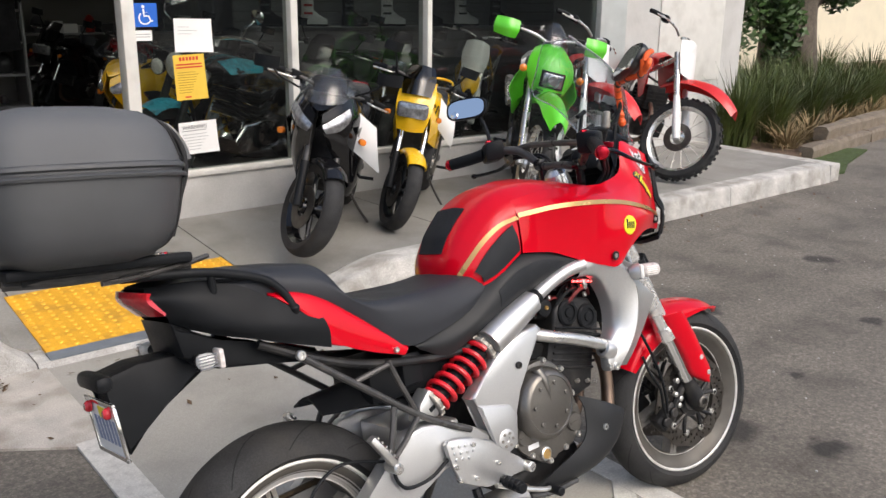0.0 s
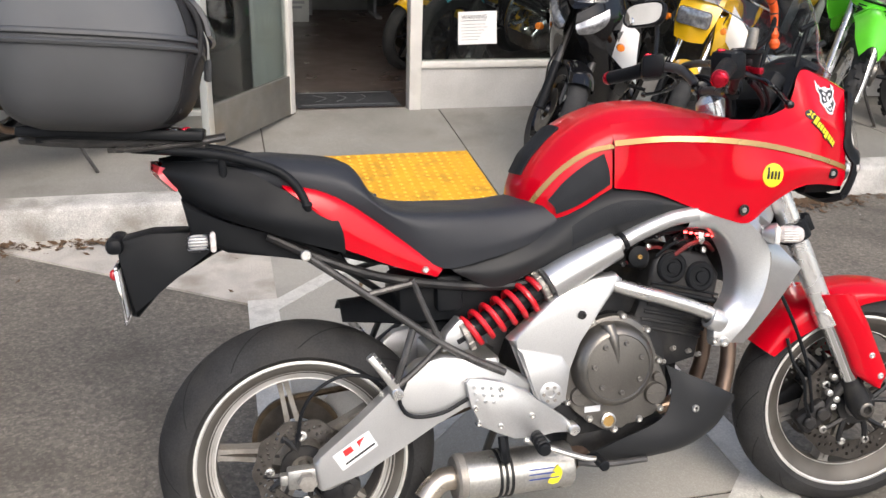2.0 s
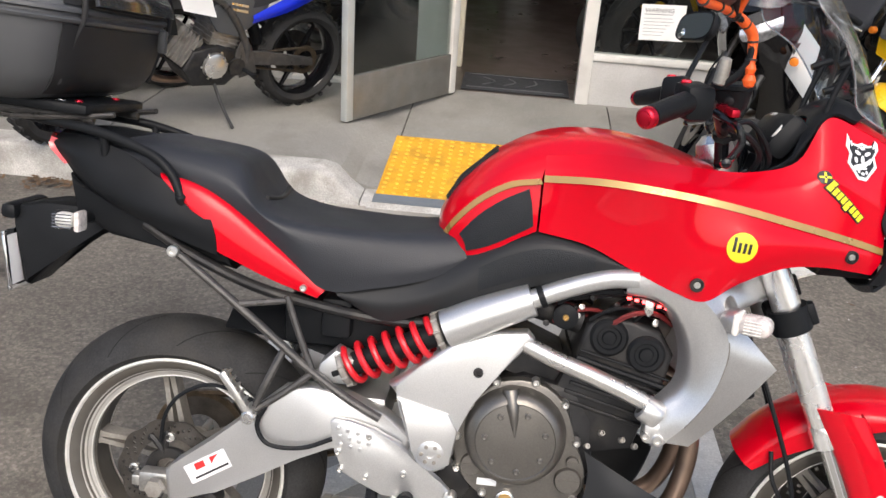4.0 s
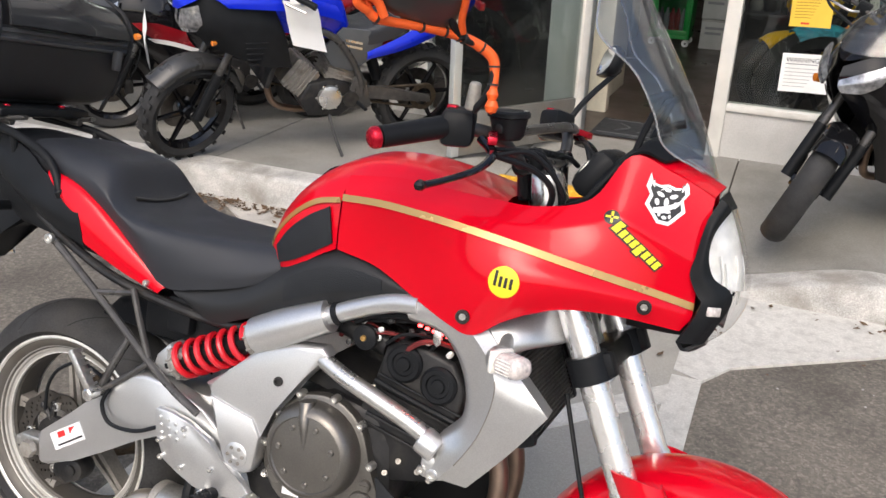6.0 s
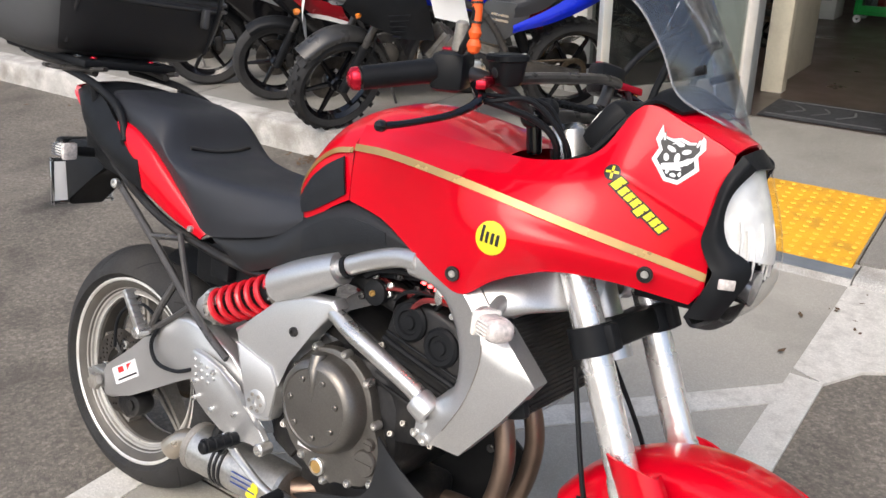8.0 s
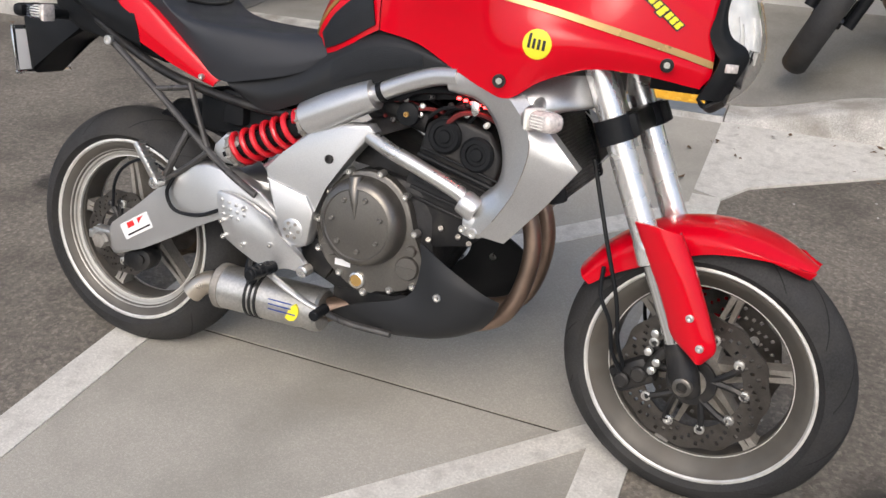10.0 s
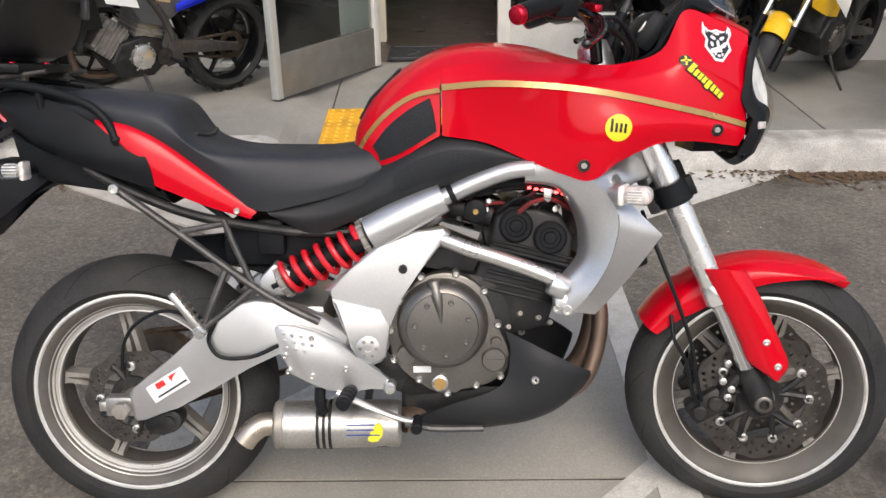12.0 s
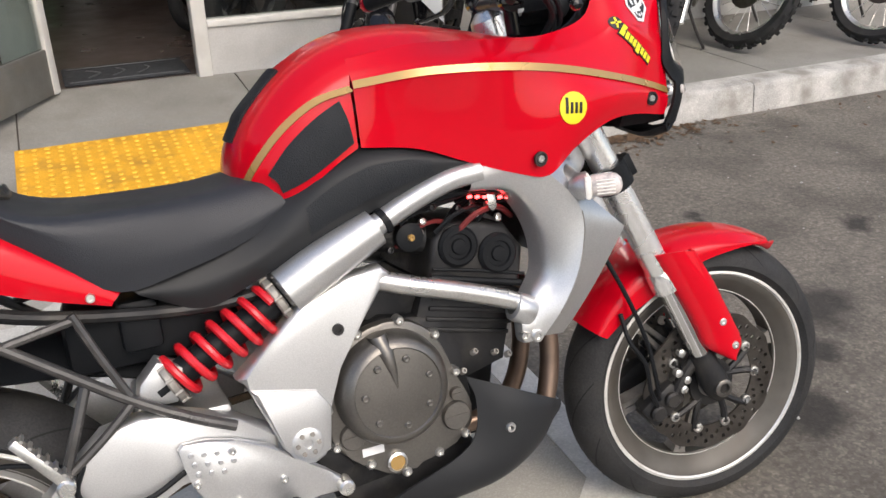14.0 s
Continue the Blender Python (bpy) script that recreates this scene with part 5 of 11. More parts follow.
SR, SN, SC = (0.094, 0.025, -0.067), (0.35, -1.0, 0.32), (1.232, -0.1465, 0.992)
MARKS = [(-0.04, 0.013, 0.019, 0.006), (-0.026, 0.01, 0.014, 0.0), (-0.014, 0.01, 0.014, 0.0), (-0.002, 0.01, 0.014, 0.0), (0.011, 0.012, 0.019, -0.004), (0.025, 0.01, 0.014, 0.0), (0.037, 0.01, 0.014, 0.0), (0.049, 0.01, 0.014, 0.0)]


def slanted(bm, x, wd, h, dy, grow, z0, z1):
    """One leaning block of the sticker, with a notch cut in its side."""
    lean = 0.22
    pts = [(x - wd / 2 - grow, -h / 2 - grow), (x + wd / 2 + grow, -h / 2 - grow), (x + wd / 2 + grow, h * 0.05), (x + wd * (0.18 if grow == 0 else 0.5) + grow, h * 0.1), (x + wd / 2 + grow, h * 0.2), (x + wd / 2 + grow, h / 2 + grow), (x - wd / 2 - grow, h / 2 + grow)]
    rings = [[Vector((px + (py + dy) * lean, py + dy, z)) for px, py in pts] for z in (z0, z1)]
    weld_rings(bm, rings)
    return bm


bm = B()
lathe(bm, [(0.0125, -0.0005), (0.0125, 0.0003), (0.0, 0.0004)], (-0.058, 0.009, 0), (0, 0, 1), 20)
bar_sticker = part("bar_sticker", on_fairing(bm, SC, SR, None, SN), M_STICKK, BIKE, "yellow leaning blocks with a thin black edge")
for x, wd, h, dy in MARKS:
    bm = B()
    slanted(bm, x, wd, h, dy * 0.5, 0.0022, -0.0005, 0.0003)
    part("sticker_edge", on_fairing(bm, SC, SR, None, SN), M_STICKK, bar_sticker, smooth=0)
for x, wd, h, dy in MARKS:
    bm = B()
    slanted(bm, x, wd * 0.92, h, dy * 0.5, 0.0, 0.0004, 0.001)
    part("sticker_mark", on_fairing(bm, SC, SR, None, SN, 0.0004), M_YELLOW, bar_sticker, smooth=0)
for k in range(4):
    bm = B()
    a = k * math.pi / 2 + 0.5
    box(bm, (0.002, -0.0018, 0.0004), (0.0098, 0.0018, 0.001), 0, Matrix.Translation((-0.058, 0.009, 0)) @ Matrix.Rotation(a, 4, "Z"))
    part("sticker_mark", on_fairing(bm, SC, SR, None, SN, 0.0004), M_YELLOW, bar_sticker, smooth=0)

# nose: lamp surround, lamp, chin, screen mount
bm = B()
N0 = [(1.345, -0.064, 1.08), (1.33, -0.083, 1.04), (1.323, -0.09, 0.985), (1.319, -0.093, 0.95), (1.335, -0.094, 0.92), (1.345, -0.095, 0.905), (1.333, -0.098, 0.868), (1.316, -0.093, 0.833)]
N1 = [(1.364, -0.05, 1.062), (1.346, -0.076, 1.024), (1.343, -0.082, 0.985), (1.356, -0.078, 0.95), (1.384, -0.066, 0.932), (1.391, -0.06, 0.91), (1.376, -0.066, 0.87), (1.36, -0.07, 0.836)]
L1 = [(1.368, -0.028, 1.062), (1.375, -0.045, 1.023), (1.385, -0.048, 0.985), (1.396, -0.045, 0.95), (1.406, -0.04, 0.928), (1.406, -0.036, 0.902), (1.388, -0.038, 0.862), (1.36, -0.04, 0.828)]
L2 = [(1.37, 0, 1.06), (1.388, 0, 1.022), (1.402, 0, 0.985), (1.412, 0, 0.95), (1.415, 0, 0.925), (1.413, 0, 0.895), (1.394, 0, 0.855), (1.36, 0, 0.822)]
flip = lambda r: [(p[0], -p[1], p[2]) for p in r]
bm = B()
skin(bm, [N0, [(a[0] * 0.5 + b[0] * 0.5 + 0.003, a[1] * 0.5 + b[1] * 0.5 - 0.007, (a[2] + b[2]) / 2) for a, b in zip(N0, N1)], N1], 5, 5, thick=0.006, mirror=True)
part("lamp_surround", bm, M_BLACK, BIKE, "matt black lamp surround", smooth=70)
bm = B()
skin(bm, [[(1.345, -0.064, 1.08), (1.352, 0, 1.09), (1.345, 0.064, 1.08)], [(1.364, -0.05, 1.063), (1.37, 0, 1.064), (1.364, 0.05, 1.063)]], 5, 3, thick=0.006)
part("lamp_brow", bm, M_BLACK, BIKE, smooth=60)
bm = B()
skin(bm, [[(1.316, -0.093, 0.833), (1.322, 0, 0.815), (1.316, 0.093, 0.833)], [(1.33, -0.083, 0.818), (1.338, 0, 0.803), (1.33, 0.083, 0.818)], [(1.36, -0.07, 0.836), (1.362, 0, 0.82), (1.36, 0.07, 0.836)]], 5, 4, thick=0.006)
part("lamp_chin", bm, M_BLACK, BIKE, smooth=60)
bm = B()
skin(bm, [N1, L1, L2, flip(L1), flip(N1)], 5, 5)
lens = part("head_lamp", bm, M_LENS, BIKE, "clear head lamp lens", smooth=80)
lens.visible_shadow = False
bm = B()
skin(bm, [[(x - 0.01, v * 0.78, w) for x, v, w in row[:5]] for row in (N1, L1, L2, flip(L1), flip(N1))], 5, 5, thick=0.003)
part("reflector", bm, M_BOWL, lens, "bright ribbed reflector")
for k in range(13):
    v = -0.06 + 0.01 * k
    d = 0.0006 + 8.5 * v * v
    low = 0.955 - 0.012 * (k % 3)
    bm = B()
    tube(bm, [(1.4 - d, v, low - 0.03), (1.4 - d, v, low), (1.392 - d, v * 0.95, low + 0.03)], 0.0021, 6, 4)
    part("lens_rib", bm, M_BOWL, lens)
bm = B()
lathe(bm, [(0.03, 0.022), (0.026, 0.006), (0.012, -0.004), (0.0001, -0.004)], (1.365, 0, 0.885), (1, 0, -0.1), 20)
part("lower_reflector", bm, M_LAMP, lens)
bm = B()
weld_rings(bm, [[Vector((u + du * (w - 0.9), v * f, w)) for v, w in ((-0.8, 0.84), (-1.0, 0.87), (-1.0, 0.98), (-0.75, 1.045), (0.75, 1.045), (1.0, 0.98), (1.0, 0.87), (0.8, 0.84))] for u, f, du in ((1.23, 0.09, 0.05), (1.3, 0.086, 0.05), (1.33, 0.076, 0.03))])
part("lamp_housing", bm, M_BLACK, BIKE, "black housing behind the head lamp")
bm = B()
skin(bm, [[(1.34, -0.06, 1.055), (1.334, -0.075, 0.98), (1.34, -0.06, 0.84)], [(1.33, 0, 1.06), (1.325, 0, 0.98), (1.33, 0, 0.83)], [(1.34, 0.06, 1.055), (1.334, 0.075, 0.98), (1.34, 0.06, 0.84)]], 4, 4)
part("lamp_back", bm, M_BLACK, lens)
for sgn in (-1, 1):
    bm = B()
    box(bm, (-0.013, -0.002, -0.008), (0.013, 0.003, 0.008), 0.003, Matrix.Translation((1.367, 0.087 * sgn, 0.895)) @ Matrix.Rotation(radians(-38 * sgn), 4, "Z"))
    part("side_marker", bm, M_FROST, BIKE, "clear side marker")
bm = B()
skin(bm, [[(1.19, -0.08, 1.127), (1.26, -0.075, 1.114), (1.336, -0.064, 1.081)], [(1.195, -0.045, 1.145), (1.265, -0.04, 1.128), (1.342, -0.035, 1.092)], [(1.2, 0, 1.15), (1.27, 0, 1.133), (1.346, 0, 1.096)],
          [(1.195, 0.045, 1.145), (1.265, 0.04, 1.128), (1.342, 0.035, 1.092)], [(1.19, 0.08, 1.127), (1.26, 0.075, 1.114), (1.336, 0.064, 1.081)]], 4, 4, thick=0.005)
part("nose_panel", bm, M_RED, BIKE, smooth=60)
bm = B()
skin(bm, [[(1.13, -0.115, 1.05), (1.16, -0.07, 1.11), (1.18, 0, 1.13), (1.16, 0.07, 1.11), (1.13, 0.115, 1.05)],
          [(1.195, -0.085, 1.135), (1.215, -0.05, 1.16), (1.23, 0, 1.168), (1.215, 0.05, 1.16), (1.195, 0.085, 1.135)],
          [(1.25, -0.075, 1.128), (1.28, -0.04, 1.14), (1.3, 0, 1.14), (1.28, 0.04, 1.14), (1.25, 0.075, 1.128)]], 5, 5, thick=0.006)
part("screen_mount", bm, M_BLACK, BIKE, smooth=60)
bm = B()
skin(bm, [[(1.0, -0.128, 1.018), (1.06, -0.125, 1.02), (1.13, -0.108, 1.05), (1.18, -0.075, 1.12)], [(1.02, -0.1, 0.98), (1.08, -0.1, 0.985), (1.15, -0.085, 1.02), (1.2, -0.06, 1.09)], [(1.04, 0, 0.95), (1.1, 0, 0.96), (1.18, 0, 1.0), (1.22, 0, 1.09)],
          [(1.02, 0.1, 0.98), (1.08, 0.1, 0.985), (1.15, 0.085, 1.02), (1.2, 0.06, 1.09)], [(1.0, 0.128, 1.018), (1.06, 0.125, 1.02), (1.13, 0.108, 1.05), (1.18, 0.075, 1.12)]], 4, 4, thick=0.004)
part("cockpit_tray", bm, M_BLACK, BIKE, smooth=60)
# white patch sticker on the nose panel
bm = B()
pts = [(-0.024, 0.032), (-0.02, 0.02), (-0.01, 0.018), (0.0, 0.021), (0.01, 0.018), (0.02, 0.02), (0.024, 0.032), (0.028, 0.014), (0.022, 0.004), (0.027, -0.01), (0.018, -0.02), (0.008, -0.031), (-0.008, -0.031), (-0.018, -0.02), (-0.027, -0.01), (-0.022, 0.004), (-0.028, 0.014)]
slab(bm, pts, -0.0006, 0.0006, 0)
bmesh.ops.transform(bm, matrix=Matrix.Rotation(radians(-90), 4, "X"), verts=bm.verts)
WC, WR, WN = (1.262, -0.098, 1.066), (0.86, 0.42, -0.12), (0.4, -0.8, 0.5)
bmesh.ops.scale(bm, vec=(1.3, 1.3, 1), verts=bm.verts)
patch = part("patch_sticker", on_fairing(bm, WC, WR, None, WN), M_STICKW, BIKE, "white shaped sticker with black blots", smooth=0)
bm = B()
slab(bm, [(u * 0.8, w * 0.84 - 0.0005) for u, w in pts], -0.0003, 0.0003, 0)
bmesh.ops.transform(bm, matrix=Matrix.Rotation(radians(-90), 4, "X"), verts=bm.verts)
bmesh.ops.scale(bm, vec=(1.3, 1.3, 1), verts=bm.verts)
part("sticker_field", on_fairing(bm, WC, WR, None, WN, 0.0006), M_STICKK, patch, smooth=0)
for x, y, a, b, q_ in ((-0.0085, 0.006, 0.0055, 0.0028, -0.4), (0.0085, 0.006, 0.0055, 0.0028, 0.4), (0, 0.013, 0.0045, 0.0025, 0), (0, -0.003, 0.0032, 0.006, 0), (-0.012, -0.0045, 0.003, 0.0045, 0.3), (0.012, -0.0045, 0.003, 0.0045, -0.3), (0, -0.0145, 0.008, 0.0022, 0), (-0.007, -0.02, 0.002, 0.0028, 0), (0.007, -0.02, 0.002, 0.0028, 0), (0, -0.0225, 0.0035, 0.0022, 0), (-0.019, 0.018, 0.0014, 0.0045, 0.2), (0.019, 0.018, 0.0014, 0.0045, -0.2)):
    bm = B()
    weld_rings(bm, [[Vector((1.3 * (x + a * math.cos(k * 0.6283) * math.cos(q_) - b * math.sin(k * 0.6283) * math.sin(q_)), 1.3 * (y + a * math.cos(k * 0.6283) * math.sin(q_) + b * math.sin(k * 0.6283) * math.cos(q_)), z)) for k in range(10)] for z in (0.0003, 0.0009)])
    part("sticker_mark", on_fairing(bm, WC, WR, None, WN, 0.0012), M_STICKW, patch, smooth=0)

# wind screen
bm = B()
cols = []
S = [(1.307, 0.05, 1.118), (1.243, 0.087, 1.15), (1.218, 0.113, 1.206), (1.182, 0.14, 1.264), (1.123, 0.17, 1.314), (1.105, 0.125, 1.376), (1.078, 0.055, 1.445)]
CN = [(1.332, 0, 1.108), (1.303, 0, 1.172), (1.277, 0, 1.222), (1.242, 0, 1.28), (1.203, 0, 1.342), (1.164, 0, 1.4), (1.131, 0, 1.454)]
rows = []
for f in (-1, -0.7, -0.35, 0, 0.35, 0.7, 1):
    rows.append([(c[0] + (s[0] - c[0]) * f * f, s[1] * f, c[2] + (s[2] - c[2]) * f * f) for s, c in zip(S, CN)])
skin(bm, rows, 6, 4, thick=0.003)
ws = part("wind_screen", bm, M_CLEAR, BIKE, "tall clear acrylic wind screen", smooth=80)
ws.visible_shadow = False
# added bead whose whitish glass paints the highlight along the edge
bm = B()
loop = [rows[0][k] for k in range(7)] + [rows[j][6] for j in range(1, 6)] + [rows[6][k] for k in range(6, -1, -1)]
tube(bm, loop, 0.0019, 6, 6)
part("screen_edge", bm, M_EDGE, ws, "pale bead that draws the screen edge's highlight").visible_shadow = False
for v in (-0.07, 0.07):
    for u, w in ((1.262, 1.19), (1.232, 1.235)):
        bm = B()
        cyl(bm, (u - 0.03, v, w - 0.012), (u + 0.006, v, w + 0.003), 0.007, n=10)
        part("screen_bolt", bm, M_BLACK, BIKE)
    bm = B()
    tube(bm, [(1.19, v, 1.11), (1.2, v, 1.16), (1.225, v, 1.235)], 0.006, 8)
    part("screen_bracket", bm, M_BLACK, BIKE)

# front indicators
for sgn in (-1, 1):
    bm = B()
    cyl(bm, (1.045, 0.15 * sgn, 0.8), (1.052, 0.2 * sgn, 0.775), 0.013, n=12)
    lathe(bm, [(0.01, -0.028), (0.022, -0.014), (0.025, 0.0)], (1.055, 0.215 * sgn, 0.77), (0.75, 0.5 * sgn, -0.1), 16)
    part("indicator_stalk", bm, M_SILVER, BIKE)
    IM = Matrix.Translation((1.068, 0.225 * sgn, 0.77)) @ Matrix.Rotation(radians(28 * sgn), 4, "Z")
    bm = B()
    box(bm, (-0.016, -0.024, -0.0185), (0.044, 0.024, 0.0185), 0.016, IM, 3)
    ind = part("indicator", bm, M_FROST, BIKE, "clear ribbed indicator lens")
    bm = B()
    box(bm, (-0.02, -0.0255, -0.02), (-0.008, 0.0255, 0.02), 0.005, IM)
    part("lens_rim", bm, M_REFLECT, ind)
    for k in range(5):
        bm = B()
        tube(bm, [IM @ Vector((0.0, sgn * 0.0242, -0.011 + 0.0055 * k)), IM @ Vector((0.03, sgn * 0.0242, -0.011 + 0.0055 * k))], 0.0012, 5, 1)
        part("lens_rib", bm, M_REFLECT, ind)

# --- frame ---
CAST_IN = [(0.862, 0.13, 0.79), (0.922, 0.13, 0.778), (0.958, 0.13, 0.738), (0.978, 0.13, 0.684), (0.977, 0.13, 0.63), (0.948, 0.14, 0.594), (0.93, 0.14, 0.566)]
CAST_I = [(0.864, 0.164, 0.788), (0.927, 0.17, 0.78), (0.966, 0.17, 0.741), (0.988, 0.17, 0.684), (0.986, 0.17, 0.628), (0.955, 0.172, 0.592), (0.936, 0.172, 0.56)]
CAST_J = [(0.864, 0.18, 0.804), (0.936, 0.188, 0.797), (0.984, 0.19, 0.75), (1.007, 0.191, 0.687), (1.004, 0.19, 0.62), (0.969, 0.187, 0.576), (0.944, 0.184, 0.54)]
CAST_K = [(0.866, 0.18, 0.826), (0.952, 0.197, 0.826), (1.022, 0.205, 0.772), (1.049, 0.209, 0.716), (1.034, 0.209, 0.635), (1.0, 0.203, 0.57), (0.965, 0.19, 0.522)]
CAST_O = [(0.868, 0.172, 0.838), (0.985, 0.182, 0.83), (1.062, 0.188, 0.76), (1.143, 0.19, 0.682), (1.09, 0.184, 0.606), (1.042, 0.178, 0.546), (1.013, 0.17, 0.511)]
PLATE = [(0.446, 0.567), (0.5, 0.607), (0.56, 0.663), (0.64, 0.69), (0.698, 0.697), (0.712, 0.682), (0.655, 0.615), (0.6, 0.553), (0.578, 0.5), (0.58, 0.44), (0.566, 0.408), (0.54, 0.396), (0.512, 0.402), (0.5, 0.44), (0.474, 0.543)]
HEEL = [(0.343, 0.488), (0.352, 0.496), (0.385, 0.494), (0.432, 0.48), (0.482, 0.458), (0.505, 0.425), (0.56, 0.392), (0.59, 0.366), (0.578, 0.35), (0.54, 0.36), (0.508, 0.345), (0.45, 0.35), (0.41, 0.37), (0.372, 0.388), (0.355, 0.43), (0.348, 0.462)]
for sgn in (-1, 1):
    s0 = (lambda a: a * sgn)
    m3 = lambda r: [(u, v * sgn, w) for u, v, w in r]
    bm = B()
    skin(bm, [m3(CAST_IN), m3(CAST_I), m3(CAST_J), m3(CAST_K)], 5, 4)
    ks = smoothed(m3(CAST_K), 5)
    os_ = smoothed(m3(CAST_O[:4]), 5) + smoothed(m3(CAST_O[3:]), 5)[1:]
    sheet(bm, [[a, a.lerp(b, 0.5), b] for a, b in zip(ks, os_)], 0)
    sheet(bm, [[b, b + Vector((-0.004, -0.05 * sgn, -0.002))] for b in os_], 0)
    bmesh.ops.remove_doubles(bm, verts=bm.verts, dist=0.0004)
    part("frame_casting", bm, M_SILVER, BIKE, "silver painted front frame casting", smooth=28)
    bm = B()
    tube(bm, [p + Vector((0.001, 0.0004 * sgn, 0)) for p in ks[14:27]], 0.0012, 5, 1)
    part("casting_groove", bm, M_WHEEL, BIKE)
    bm = B()
    lathe(bm, [(0.016, -0.02), (0.024, -0.018), (0.026, -0.012), (0.026, 0.012), (0.024, 0.018), (0.016, 0.02)], (0.935, s0(0.174), 0.574), (0.8, 0, -0.42), 24, True)
    box(bm, (0.925, min(s0(0.15), s0(0.186)), 0.512), (0.972, max(s0(0.15), s0(0.186)), 0.56), 0.01)
    part("tube_clamp", bm, M_SILVER, BIKE, "silver cast clamp")
    bm = B()
    tube(bm, [(0.545, s0(0.148), 0.683), (0.6, s0(0.15), 0.711), (0.655, s0(0.152), 0.737), (0.7, s0(0.153), 0.757)], [0.037, 0.037, 0.034, 0.031], 20)
    part("frame_sleeve", bm, M_SILVER, BIKE)
    bm = B()
    tube(bm, [(0.69, s0(0.153), 0.753), (0.76, s0(0.155), 0.786), (0.83, s0(0.163), 0.812), (0.885, s0(0.172), 0.82)], 0.0185, 16)
    part("frame_tube", bm, M_SILVER, BIKE)
    bm = B()
    lathe(bm, [(0.0215, -0.005), (0.0215, 0.005), (0.018, 0.006), (0.018, -0.006)], (0.716, s0(0.154), 0.765), (0.9, 0, 0.42), 20, True)
    part("clamp_ring", bm, M_BLACK, BIKE)
    bm = B()
    slab(bm, PLATE, s0(0.125), s0(0.167), 0.01, 3)
    part("frame_plate", bm, M_SILVER, BIKE, "silver cast pivot plate")
    bm = B()
    slab(bm, [(0.463, 0.548), (0.565, 0.523), (0.585, 0.49), (0.574, 0.42), (0.54, 0.404), (0.512, 0.408), (0.503, 0.44)], s0(0.16), s0(0.174), 0.007, 2)
    part("plate_facet", bm, M_SILVER, BIKE)
    bm = B()
    tube(bm, [(0.69, s0(0.15), 0.672), (0.75, s0(0.165), 0.652), (0.82, s0(0.172), 0.63), (0.9, s0(0.174), 0.6), (0.95, s0(0.175), 0.575)], 0.0165, 14)
    part("engine_tube", bm, M_ALLOY, BIKE, "bright alloy lower frame tube")
    bm = B()
    lathe(bm, [(0.026, 0.0), (0.026, 0.01), (0.022, 0.012), (0.008, 0.012), (0.007, 0.008), (0, 0.008)], (0.537, s0(0.165), 0.441), (0, sgn, 0), 28)
    cap = part("pivot_cap", bm, M_SILVER, BIKE)
    for k in range(6):
        bm = B()
        a = k * math.pi / 3
        lathe(bm, [(0.004, 0.0), (0.004, 0.003), (0, 0.003)], (0.537 + 0.017 * math.cos(a), s0(0.176), 0.441 + 0.017 * math.sin(a)), (0, sgn, 0), 8)
        part("cap_dimple", bm, M_WHEEL, cap)
    bolt(BIKE, (0.613, s0(0.169), 0.611), (0, sgn, 0), 0.0095, M_ENGDARK)
    bolt(BIKE, (0.952, s0(0.188), 0.524), (0, sgn, 0), 0.011, M_ALLOY)
    bolt(BIKE, (0.93, s0(0.184), 0.528), (0, sgn, 0), 0.0085, M_ALLOY)
    bm = B()
    slab(bm, HEEL, s0(0.168), s0(0.184), 0.005, 2)
    heel = part("foot_rest_hanger", bm, M_SILVER, BIKE, "silver cast foot rest hanger")
    for i in range(4):
        for j in range(3 - (i == 3)):
            bm = B()
            lathe(bm, [(0.0042, -0.002), (0.0042, 0.003), (0.003, 0.004), (0, 0.004)], (0.36 + 0.019 * i + 0.003 * j, s0(0.184), 0.478 - 0.016 * j - 0.003 * i), (0, sgn, 0), 8)
            part("grip_dot", bm, M_SILVER, heel)
    for c in ((0.368, 0.395), (0.362, 0.43), (0.418, 0.384), (0.49, 0.4), (0.42, 0.468)):
        bolt(BIKE, (c[0], s0(0.186), c[1]), (0, sgn, 0), 0.006, M_ALLOY)
    bm = B()
    cyl(bm, (0.5, s0(0.18), 0.352), (0.49, s0(0.265), 0.35), 0.0135, n=14, bev=0.003)
    for k in range(4):
        lathe(bm, [(0.0135, -0.004), (0.0155, -0.003), (0.0155, 0.003), (0.0135, 0.004)], (0.4965 - 0.002 * k, s0(0.2 + 0.018 * k), 0.352), (0, 1, 0), 14, True)
    part("foot_rest", bm, M_BLACK, BIKE)
    bm = B()
    cyl(bm, (0.582, s0(0.17), 0.362), (0.582, s0(0.205), 0.362), 0.013, n=14, bev=0.003)
    part("peg_boss", bm, M_ALLOY, BIKE)
    bm = B()
    tube(bm, [(0.47, s0(0.19), 0.35), (0.53, s0(0.2), 0.325), (0.6, s0(0.205), 0.298), (0.635, s0(0.205), 0.29)], [0.008, 0.009, 0.008, 0.007], 10, flat=0.8)
    part("foot_pedal", bm, M_ALLOY, BIKE, "bright foot lever")
    bm = B()
    cyl(bm, (0.638, s0(0.185), 0.287), (0.638, s0(0.24), 0.285), 0.012, n=12, bev=0.003)
    part("pedal_tip", bm, M_BLACK, BIKE)

